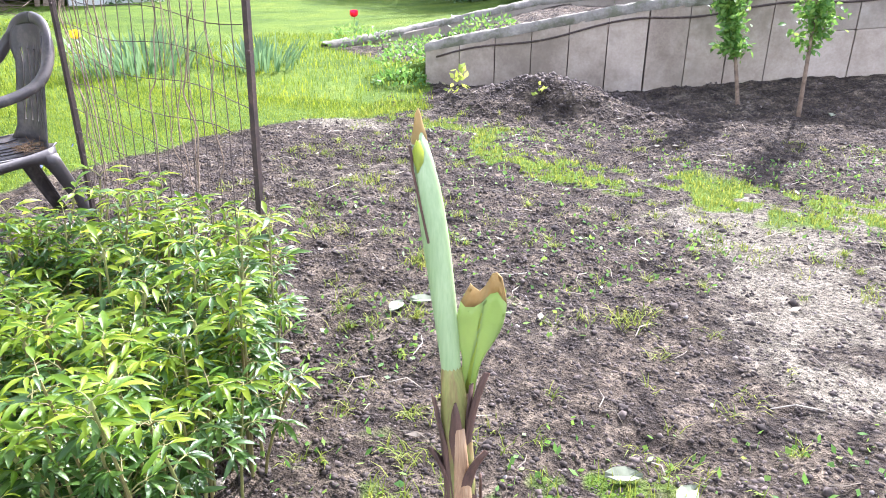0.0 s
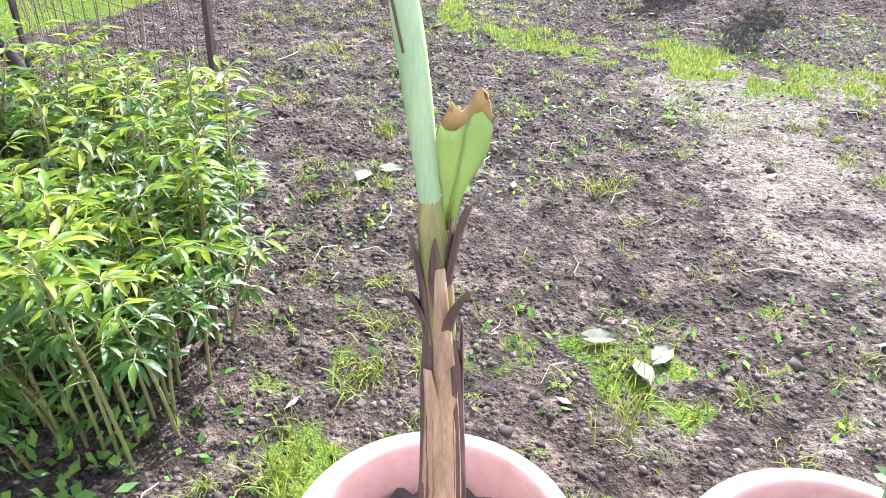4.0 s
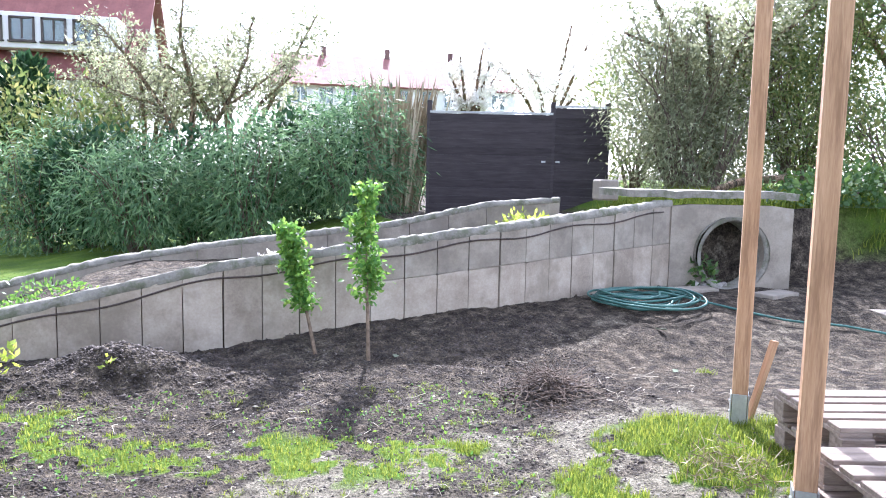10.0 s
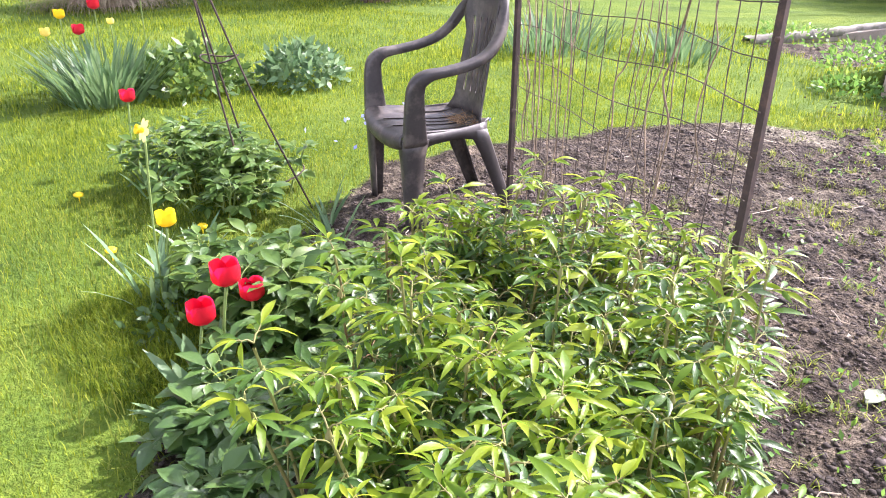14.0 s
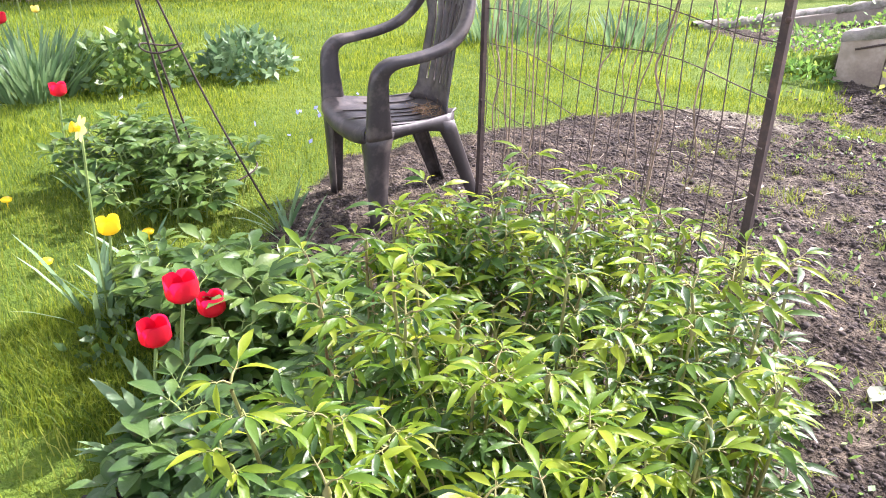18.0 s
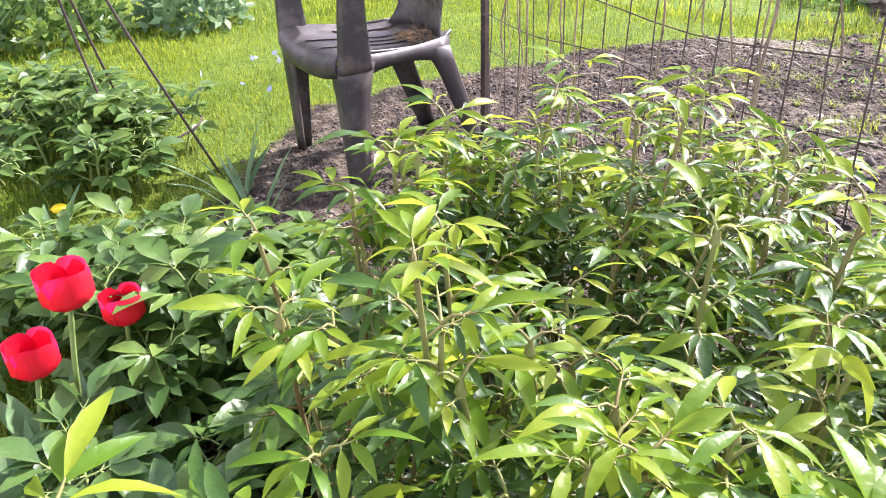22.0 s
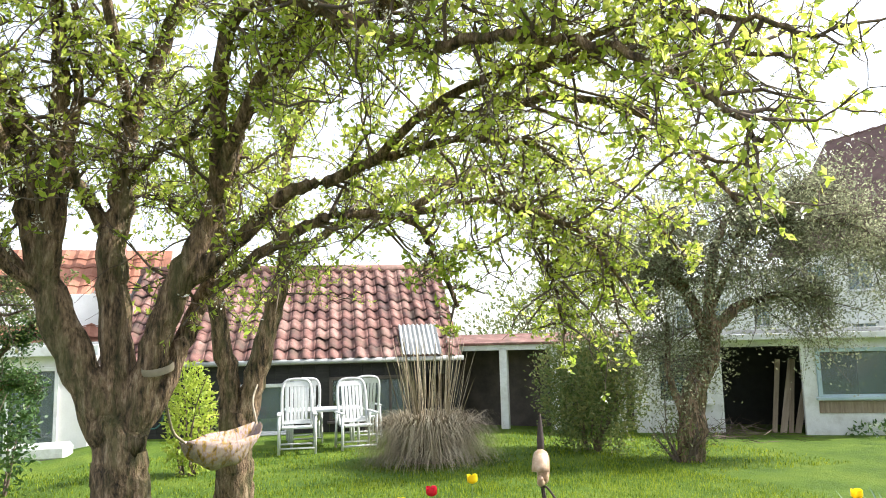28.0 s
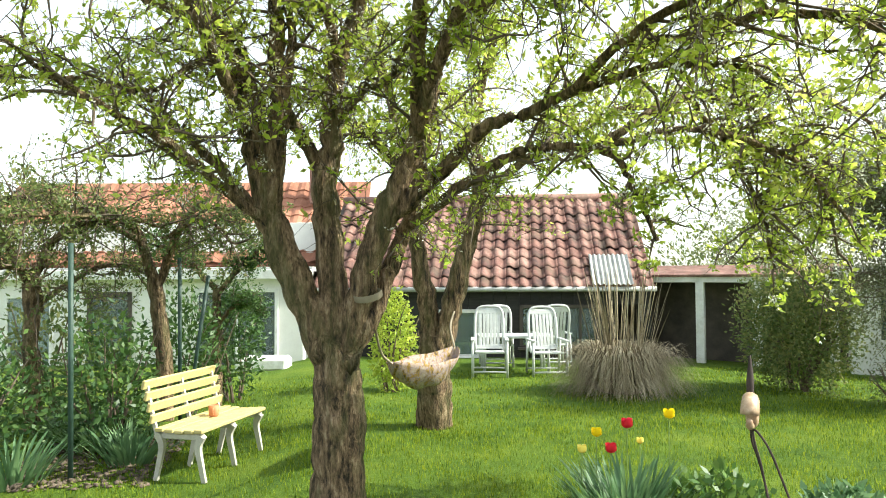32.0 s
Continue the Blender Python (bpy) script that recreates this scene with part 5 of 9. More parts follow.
banana = thing("banana_plant", "cut-back banana plant with furled green leaf in terracotta pot", "banana plant", pose(0.945, 0.36, 0.215))
TIP = Vector((0.863, 0.444, 1.05)) - Vector((0.945, 0.36, 0.215))
stem_at = lambda t: Vector((TIP.x * t ** 2.3, TIP.y * t ** 1.2, TIP.z * t))
prof = [(0.0, 0.042), (0.05, 0.037), (0.12, 0.031), (0.22, 0.027), (0.36, 0.0235), (0.42, 0.022), (0.46, 0.019), (0.5, 0.014)]
part("dry_sheath", Geo().tube([stem_at(t) for t, _ in prof], [w for _, w in prof], 18), "dry_husk", banana, "dry papery tan leaf sheaths", True)
for k, (a, z0, z1, w) in enumerate(((0.4, 0.0, 0.5, 0.03), (2.3, 0.02, 0.42, 0.034), (3.9, 0.0, 0.64, 0.03), (5.2, 0.04, 0.6, 0.03), (1.3, 0.1, 0.62, 0.024), (4.5, 0.1, 0.45, 0.026), (6.0, 0.2, 0.66, 0.02))):
    rows = []
    for i in range(9):
        t = i / 8
        tt = z0 + (z1 - z0) * t
        c = stem_at(tt)
        rad = float(np.interp(tt, [p_[0] for p_ in prof], [p_[1] for p_ in prof])) + 0.003 + 0.012 * max(0, t - 0.82) * 5
        half = w / rad * (1 - 0.75 * t ** 2) * 0.75
        rows.append([c + Vector((rad * math.cos(a + u * half), rad * math.sin(a + u * half), 0)) for u in (-1, -0.5, 0, 0.5, 1)])
    part("sheath_flap", Geo().sheet(rows, 0.002), "dry_husk" if k % 2 else "dark_husk", banana, smooth=True)
part("green_sheath", Geo().tube([stem_at(t) for t in (0.38, 0.44, 0.52, 0.6, 0.66, 0.7)], [0.017, 0.0195, 0.0195, 0.0175, 0.0135, 0.009], 14), "olive_sheath", banana, "olive-green leaf sheath", True)
for a, t0, l, lean in ((2.6, 0.58, 0.1, 0.006), (0.1, 0.54, 0.12, 0.02), (5.8, 0.47, 0.09, 0.028), (3.4, 0.46, 0.08, 0.026), (4.6, 0.5, 0.12, 0.006)):
    rows = []
    for i in range(8):
        t = i / 7
        c = stem_at(t0) + Vector((math.cos(a) * (0.016 + lean * t * t), math.sin(a) * (0.016 + lean * t * t), l * t))
        w = 0.013 * (1 - t) ** 0.6 + 0.0015
        sd = Vector((-math.sin(a), math.cos(a), 0))
        rows.append([c - sd * w + Vector((math.cos(a), math.sin(a), 0)) * -0.006, c, c + sd * w + Vector((math.cos(a), math.sin(a), 0)) * -0.006])
    part("husk_tongue", Geo().sheet(rows, 0.003), "dark_husk", banana, "brown withered husk tongue", True)
pts = [stem_at(t) for t in np.linspace(0.6, 1.0, 12)]
part("furled_leaf", Geo().tube(pts, [0.0095, 0.0105, 0.0115, 0.0125, 0.0135, 0.0142, 0.0148, 0.0152, 0.015, 0.0138, 0.0108, 0.006], 16), "banana_stem", banana, "tightly rolled pale green leaf", True)
seam = [stem_at(t) + Vector((0.0152 * math.cos(4.3 - 5 * (t - 0.9)) * (1 if t < 0.97 else 0.8), 0.0152 * math.sin(4.3 - 5 * (t - 0.9)), 0)) for t in np.linspace(0.86, 0.985, 10)]
part("leaf_edge", Geo().tube(seam, 0.0016, 5), "dark_husk", banana)
part("leaf_tip", Geo().lathe([(0.0092, -0.012), (0.0085, -0.004), (0.005, 0.008), (0.003, 0.02), (0, 0.027)], 9, Matrix.Translation(stem_at(1.0)), 0.22), "leaf_scorch", banana, "brown frayed leaf tip", True)
part("tip_fold", Geo().sheet([[stem_at(0.965) + Vector((w * u - 0.002, -0.0145 + 0.004 * u * u, z)) for u in (-1, -0.5, 0, 0.5, 1)] for z, w in ((-0.012, 0.001), (0.0, 0.006), (0.012, 0.0065), (0.024, 0.002))], 0.001), "lime", banana, "bright yellow-green fold at the tip", True)
# the half-open leaf behind
lb = stem_at(0.63)
rows, tiprows = [], []
for i in range(14):
    t = i / 13
    c = lb + Vector((0.012 + 0.02 * t, 0.012 + 0.01 * t, 0.15 * t))
    w = 0.008 + 0.018 * float(smooth(0.2, 0.75, t)) - 0.012 * max(0, t - 0.86) * 7 * 0.6
    curl = 1.5 - 0.5 * t
    row = []
    for u in (-1, -0.7, -0.4, -0.1, 0.2, 0.5, 0.8, 1.1):
        frill = 0.003 * math.sin(u * 9 + i) * t
        row.append(c + Vector((w * math.sin(u * curl) * 1.15, 0.6 * w * (1 - math.cos(u * curl)) * -1 + frill, 0.02 * t * (u - 0.2) * (1 - t * 0.5) + 0.01 * t * math.sin(u * 4))))
    (rows if i <= 11 else tiprows).append(row)
    if i == 11:
        tiprows.append(row)
part("open_leaf", Geo().sheet(rows, 0.0012), "banana_leaf", banana, "green half-open leaf", True)
part("scorched_edge", Geo().sheet(tiprows, 0.0014), "leaf_scorch", banana, "brown scorched leaf edge", True)
part("midrib", Geo().tube([lb + Vector((0.012 + 0.02 * t, 0.014 + 0.01 * t, 0.145 * t)) for t in np.linspace(0, 1, 6)], [0.004, 0.0036, 0.003, 0.0024, 0.0018, 0.0012], 6), "lime", banana, smooth=True)

rose = thing("rose_bush", "young rose with sparse leaves in terracotta pot", "rose", pose(1.5, 0.45, 0.22))
r = rng(5)
lp, ld = [], []
for k in range(6):
    a = r.uniform(0, 6.28)
    st = wander(r, (0.03 * math.cos(a), 0.03 * math.sin(a), 0), (0.4 * math.cos(a), 0.4 * math.sin(a), 1), r.uniform(0.14, 0.3), 6, 0.16, 0.05)
    part("cane", Geo().tube(st, [0.005, 0.0045, 0.004, 0.0035, 0.003, 0.0025, 0.002], 6), "stem_red", rose, smooth=True)
    for q in st[2:]:
        for _ in range(4):
            lp.append(np.array(q)), ld.append(random_dirs(r, 1, 0.1)[0])
v, f = leaves_arrays(np.array(lp) + np.array(ld) * 0.012, ld, random_dirs(r, len(lp), 2), r.uniform(0.025, 0.05, len(lp)), r.uniform(0.018, 0.034, len(lp)), droop=0.2)
part("foliage", np_mesh("foliage", v, f, "ivy", True), None, rose, "dark green rose leaves")

# ---- peonies ----
def peony_clump(name, cx, cy, rx, ry, stems, h, mat, seed, label, leaf_len=0.1, red=0.5, poly=None, tilt=0):
    """Many upright stems, each with whorls of long divided leaves."""
    r = rng(seed)
    pl = thing(name, label, "peony", pose(0, 0, 0), "peonies")
    tubes, young, P, D, N, L, W = [], [], [], [], [], [], []
    made = 0
    while made < stems:
        x, y = cx + r.uniform(-rx, rx), cy + r.uniform(-ry, ry)
        if poly is not None:
            if inside(poly, x, y) < 0:
                continue
            edge = 1.0
        else:
            edge = 1 - ((x - cx) / rx) ** 2 - ((y - cy) / ry) ** 2
            if edge < 0:
                continue
        made += 1
        z0 = float(ground_z(x, y))
        hh = h * r.uniform(0.66, 1.12) * (0.8 + 0.2 * min(1, edge * 2))
        if red and r.random() < 0.16:
            hh = h * r.uniform(1.14, 1.32)
        out = np.array([(x - cx) * 0.25 + r.normal(0, 0.03), (y - cy) * 0.25 + r.normal(0, 0.03), 0])
        pts = np.array([np.array([x, y, z0 - 0.01]) + out * t ** 1.4 + np.array([0, 0, hh * t]) for t in np.linspace(0, 1, 6)])
        branch_tubes(tubes, pts, 0.0045, 0.0028, 5)
        if red and r.random() < 0.5:
            branch_tubes(tubes, pts[-1] + np.array([(0, 0, -0.004), (0, 0, 0.002), (0.001, 0, 0.007), (0.001, 0, 0.012)]), 0.0065, 0.002, 7)
        a0 = r.uniform(0, 6.28)
        if red:
            nodes = [t + r.normal(0, 0.02) for t in (0.5, 0.6, 0.69, 0.78, 0.86, 0.93)] + [1.0, 1.0]
        else:
            nodes = (0.2, 0.36, 0.5, 0.64, 0.76, 0.86, 0.94, 1.0)
        for t in nodes:
            c = pts[0] + out * t ** 1.4 + np.array([0, 0, hh * t + 0.01])
            a0 += 2.4 + r.normal(0, 0.35)
            rise = r.uniform(0.15, 0.55) if t < 0.8 else r.uniform(0.35, 0.95)
            d = np.array([math.cos(a0), math.sin(a0), rise])
            d /= np.linalg.norm(d)
            side = np.array([-math.sin(a0), math.cos(a0), 0])
            stalk = leaf_len * r.uniform(0.6, 1.05) * (1.45 - 0.95 * t)
            e = c + d * stalk
            branch_tubes(tubes, np.array([c, c + d * stalk * 0.55 + np.array([0, 0, 0.004]), e]), 0.0021, 0.0014, 4)
            for w0, s0 in ((0.0, 1.0), (0.95, 0.85), (-0.95, 0.85)):
                d1 = d * math.cos(w0) + side * math.sin(w0) - np.array([0, 0, 0.25 * rise])
                d1 /= np.linalg.norm(d1)
                sub = leaf_len * (0.26 if w0 == 0 else 0.14) * r.uniform(0.7, 1.2)
                e1 = e + d1 * sub
                branch_tubes(tubes, np.array([e, e1]), 0.0014, 0.001, 3)
                s1 = np.cross(np.array([0, 0, 1.0]), d1)
                s1 /= np.linalg.norm(s1)
                for w, k in ((0.0, 1.0), (0.62, 0.78), (-0.62, 0.78)):
                    if (abs(w) > 0 and r.random() < 0.3) or (t == 1.0 and w0 and abs(w) > 0):
                        continue
                    dd = d1 * math.cos(w) + s1 * math.sin(w) + np.array([0, 0, r.normal(-0.02, 0.18)])
                    P.append(e1 - d1 * 0.006 * abs(w)), D.append(dd)
                    N.append(np.array([0, 0, 1.0]) + r.normal(0, 0.3, 3))
                    l = leaf_len * s0 * k * r.uniform(0.75, 1.25)
                    young.append(t > 0.9 + 0.09 * r.normal())
                    L.append(l), W.append(l * (r.uniform(0.21, 0.31) if red else r.uniform(0.42, 0.56)))
    v, f = joined(tubes)
    part("stem_tuft", np_mesh("stem_tuft", v, f, "stem_red" if red else "stem_green", True), None, pl, "reddish green upright stems")
    young = np.array(young) & bool(red)
    P, D, N, L, W = (np.array(q) for q in (P, D, N, L, W))
    for sel, leaf_mat, words in ((~young, mat, ""), (young, "peony_young", "young yellow-green top leaves")):
        if sel.any():
            v, f = leaves_arrays(P[sel], D[sel], N[sel], L[sel], W[sel], ((0, 0.1), (0.2, 0.6), (0.42, 1.0), (0.65, 0.85), (0.85, 0.42), (1, 0)), 0.42 if red else 0.25, 0.4)
            part("foliage", np_mesh("foliage", v, f, leaf_mat, True), None, pl, words)
    return pl


PEONY = [(-0.36, 0.52), (-0.52, 0.8), (-0.66, 1.2), (-0.6, 1.42), (-0.35, 1.52), (-0.08, 1.46), (0.14, 1.28), (0.29, 1.02), (0.33, 0.74), (0.28, 0.56), (0.0, 0.46), (-0.25, 0.46)]
bands = [(-0.8, -0.55), (-0.55, -0.27), (-0.27, 0.0), (0.0, 0.34)]
for i, (a, b) in enumerate(bands):
    peony_clump("peony", (a + b) / 2, 0.9, (b - a) / 2, 0.65, (30, 60, 66, 68)[i], (0.4, 0.43, 0.44, 0.42)[i], "peony", 40 + i, "tall peony with glossy yellow-green divided leaves on red stems", 0.055, 1, PEONY)
peony_clump("peony", -0.68, 0.55, 0.2, 0.18, 14, 0.14, "peony_dark", 53, "low dark green peony leaves below the tulips", 0.075, 0)
peony_clump("peony", -1.06, 0.96, 0.38, 0.2, 46, 0.21, "peony_mid", 51, "low peony with broad dark green leaves", 0.075, 0)
peony_clump("peony", -2.28, 1.42, 0.37, 0.28, 38, 0.22, "peony_mid", 52, "bushy green peony growing beside the obelisk", 0.068, 0)

# ---- bulbs along the bed's edge ----
tulip(-0.962, 0.683, 0, 0.3, "tulip_red", "tulip", "large open red tulip on a pale stem", 1, 2, (0.015, 0.03), 1.12)
tulip(-0.99, 0.79, 0, 0.2, "tulip_red", "tulip", "smaller red tulip beside peony leaves", 2, 2, (-0.01, 0.02))
tulip(-1.0, 0.633, 0, 0.18, "tulip_red", "tulip", "red tulip with broad grey-green leaves", 3, 4, (-0.01, 0.03), 1.1)
tulip(-1.5, 0.795, 0, 0.25, "tulip_yellow", "tulip", "single yellow tulip at the lawn edge", 4, 3, (-0.02, 0.03), 0.9)
tulip(-2.82, 1.26, 0, 0.33, "tulip_red", "tulip", "lone red tulip above a leafy clump", 5, 3, (-0.02, 0.03), 1.0)


def daffodil(x, y, z0, top, seed, colour, label, lean=(0, 0)):
    r = rng(seed)
    d = thing("daffodil", label, "flower", pose(x, y, z0))
    h = top - z0
    part("stem", Geo().tube(spline([(0, 0, -0.01), (lean[0] * 0.3, lean[1] * 0.3, h * 0.5), (lean[0], lean[1], h)], 5), 0.0036, 6), "stem_green", d, smooth=True)
    face = Matrix.Translation((lean[0], lean[1], h)) @ Euler((radians(70), 0, r.uniform(-0.5, 0.9))).to_matrix().to_4x4()
    g = Geo()
    for k in range(6):
        a = 2 * math.pi * k / 6
        g.sheet([[face @ Vector((q * math.cos(a) - w * math.sin(a), q * math.sin(a) + w * math.cos(a), 0.004 * (1 - q * 20))) for w in (-hw, 0, hw)] for q, hw in ((0.004, 0.004), (0.018, 0.012), (0.03, 0.009), (0.037, 0.001))])
    part("petals", g, colour, d, smooth=True)
    part("trumpet", Geo().lathe([(0.006, 0), (0.01, 0.012), (0.0145, 0.024), (0.013, 0.024), (0.008, 0.01)], 12, face, 0.06), "tulip_yellow", d, smooth=True)
    for k in range(4):
        a, l = r.uniform(0, 6.28), r.uniform(0.2, 0.32)
        part("leaf", Geo().sheet(strap_leaf((0, 0, 0), (math.cos(a) * l * 0.5, math.sin(a) * l * 0.5, l * 0.8), 0.013, 0.03, (-math.sin(a), math.cos(a), 0))), "blue_leaf", d, smooth=True)
    return d


daffodil(-1.46, 0.75, 0, 0.58, 8, "daffodil", "tall pale yellow daffodil at the lawn edge", (0.02, 0.02))
r = rng(31)


def strap_clump(name, x, y, rad, n, h, w, mat, label, cat, seed, sprawl=0.6):
    """Strap leaves fanned out from a crown."""
    r = rng(seed)
    z0 = float(ground_z(x, y))
    a, q = r.uniform(0, 6.28, n), rad * np.sqrt(r.random(n)) * 0.7
    p = np.stack([x + q * np.cos(a), y + q * np.sin(a), np.full(n, z0)], 1)
    d = np.stack([np.cos(a) * sprawl * q / rad, np.sin(a) * sprawl * q / rad, np.ones(n)], 1) + r.normal(0, 0.12, (n, 3))
    nrm = np.stack([-np.cos(a), -np.sin(a), 0.6 * np.ones(n)], 1) * -1
    nrm[:, 2] = -0.5
    v, f = leaves_arrays(p, d, -nrm, h * r.uniform(0.6, 1.1, n), w * r.uniform(0.7, 1.2, n), ((0, 0.7), (0.35, 1.0), (0.75, 0.8), (1, 0)), 0.22, 0.3)
    pl = thing(name, label, cat, pose(0, 0, 0))
    part("leaf_fan", np_mesh("leaf_fan", v, f, mat, True), None, pl)
    return pl


def cushion(name, x, y, rad, h, k, size, mat, label, cat, seed, narrow=0.5):
    """A low leafy clump."""
    r = rng(seed)
    z0 = float(ground_z(x, y))
    v, f = bush_leaves(r, (x, y, z0 + h * 0.25), (rad, rad, h * 0.8), k, size, -0.2, 0.5, 0.2, narrow)
    v[:, 2] = np.maximum(v[:, 2], z0 + 0.004)
    pl = thing(name, label, cat, pose(0, 0, 0))
    part("foliage", np_mesh("foliage", v, f, mat), None, pl)
    return pl


strap_clump("daffodil_leaves", -4.35, 1.75, 0.38, 260, 0.42, 0.024, "blue_leaf", "dense clump of grey-green bulb leaves on the lawn", "bulb leaves", 61, 0.8)
cushion("leafy_clump", -4.2, 2.3, 0.34, 0.3, 1100, 0.085, "peony_mid", "broad-leaved perennial clump on the lawn", "perennial", 62)
cushion("hosta_clump", -3.85, 2.95, 0.28, 0.25, 1100, 0.08, "blue_leaf", "rounded grey-green perennial clump on the lawn", "perennial", 63)
for i, (x, y, top, c, s) in enumerate(((-4.63, 1.87, 0.53, "tulip_red", 1.15), (-4.5, 1.7, 0.4, "tulip_red", 1.1), (-4.8, 2.26, 0.55, "tulip_yellow", 1.15), (-4.55, 1.62, 0.5, "tulip_yellow", 1.0), (-4.5, 1.5, 0.41, "daffodil", 0.9), (-4.6, 1.95, 0.43, "daffodil", 0.7))):
    tulip(x, y, float(ground_z(x, y)), top, c, "tulip", "red tulip above grey-green leaves" if "red" in c else "yellow tulip above grey-green leaves", 70 + i, 1, (0.01, 0.0), s)
for i, (x, y, h) in enumerate(((-1.55, 0.85, 0.16), (-1.72, 1.0, 0.2), (-2.42, 1.15, 0.25), (-2.55, 1.2, 0.22), (-1.62, 1.5, 0.22), (-1.45, 1.42, 0.2), (-1.52, 0.74, 0.3), (-0.92, 0.58, 0.17), (-0.86, 0.53, 0.15))):
    strap_clump("bulb_leaves", x, y, 0.06, 9, h, 0.03 if x > -1 else 0.016, "blue_leaf", "broad upright grey-green tulip leaves" if x > -1 else "few long grey-green bulb leaves", "bulb leaves", 80 + i, 1.2)
cushion("ground_cover", -1.3, 0.75, 0.16, 0.1, 260, 0.04, "ivy", "low green ground cover at the bed edge", "perennial", 91)
cushion("ground_cover", 0.1, 0.5, 0.2, 0.1, 420, 0.04, "sapling_leaf", "low weedy leaves beneath the peony stems", "weeds", 92)
strap_clump("iris_clump", -3.6, 5.5, 0.85, 170, 0.36, 0.022, "blue_leaf", "row of iris leaves on the lawn behind the mesh", "iris leaves", 93, 0.5)
strap_clump("iris_clump", -2.6, 5.95, 0.55, 100, 0.27, 0.022, "blue_leaf", "smaller iris clump at the lawn edge", "iris leaves", 94, 0.5)
tulip(-4.0, 5.2, float(ground_z(-4, 5.2)), 0.28, "tulip_yellow", "tulip", "yellow tulip among iris leaves", 95, 2, (0, 0), 1.3)
tulip(-2.85, 8.7, float(ground_z(-2.85, 8.7)), 0.12, "tulip_red", "tulip", "distant red tulip on the lawn", 96, 2, (0, 0), 1.5)
v, f = flat_leaves(on_ground(*scatter(r, 40, -2.6, -1.9, 2.0, 2.9, lambda x, y: 1.0 + 0 * x)) + np.array([0, 0, 0.1]), random_dirs(r, 40, 0.5)[:40], random_dirs(r, 40, 1), 0.03, 0.02)
solo("grape_hyacinths", np_mesh("grape_hyacinths", v, f, "flower_blue"), None, "scattered small blue flowers in the grass", "flowers", kind="stuff")
for i, (x, y) in enumerate(((-1.93, 0.78), (-2.55, 0.9), (-1.9, 1.12))):
    g = Geo().lathe([(0.0, 0), (0.018, 0.004), (0.022, 0.012), (0.012, 0.02), (0, 0.021)], 12, pose(x, y, float(ground_z(x, y)) + 0.03), 0.06)
    g.tube([(x, y, float(ground_z(x, y)) - 0.01), (x, y, float(ground_z(x, y)) + 0.035)], 0.003, 5)
    solo("dandelion", g, "tulip_yellow", "yellow dandelion flower in the grass", "flower", "dandelions", smooth=True)
# pale leaves lying in the bed
for i, (x, y, a) in enumerate(((0.353, 1.94, 30), (0.28, 1.86, 80), (1.12, 1.2, 20), (1.27, 1.17, 60), (1.23, 1.1, 110), (0.12, 1.35, 10), (4.1, 4.55, 40), (4.45, 5.4, 120), (2.15, 5.1, 70))):
    z = float(ground_z(x, y)) + 0.012
    rows = [[(q - 0.045, -w, 0.012 * math.sin(q * 30)), (q - 0.045, 0, 0.004), (q - 0.045, w, 0.014)] for q, w in ((0, 0.003), (0.025, 0.02), (0.055, 0.024), (0.08, 0.012), (0.095, 0.001))]
    solo("fallen_leaf", Geo().sheet(rows, 0.0012), "faded_leaf", "dull grey-green fallen leaf lying on soil", "leaf", "fallen leaves", m=pose(x, y, z, 4, 6, a))

# ---- right of the bed: posts, pallets, culvert, hose ----
def timber_post(x, y, h, w, label):
    z0 = float(ground_z(x, y))
    p = thing("timber_post", label, "post", pose(x, y, z0, 0, 0, -32), "timber posts")
    part("shaft", Geo().box((w, w, h - 0.1), pose(0, 0, 0.1 + (h - 0.1) / 2), 0.005), "timber", p)
    for sx in (-1, 1):
        part("post_shoe_plate", Geo().box((0.006, w + 0.012, 0.17), pose(sx * (w / 2 + 0.004), 0, 0.085), 0.001), "galvanised", p)
        part("post_shoe_side", Geo().box((w - 0.004, 0.006, 0.17), pose(0, sx * (w / 2 + 0.004), 0.085), 0.001), "galvanised", p, "galvanised steel post shoe")
    for z in (0.06, 0.12):
        part("bolt", Geo().lathe([(0, 0), (0.009, 0), (0.009, 0.006), (0, 0.008)], 6, pose(-w / 2 - 0.007, 0, z, 0, -90, 0)), "galvanised", p)
    return p


timber_post(3.79, 3.34, 2.75, 0.08, "new square timber post in a steel shoe on grass")
timber_post(3.33, 2.23, 2.75, 0.08, "new square timber post in a steel shoe beside pallets")
zz = float(ground_z(3.95, 3.42))
solo("wooden_stake", Geo().box((0.045, 0.03, 0.5), pose(0, 0, 0.21), 0.003), "timber", "short split wooden stake leaning by the post", "stake", m=pose(3.9, 3.4, zz, 8, 12, 20))


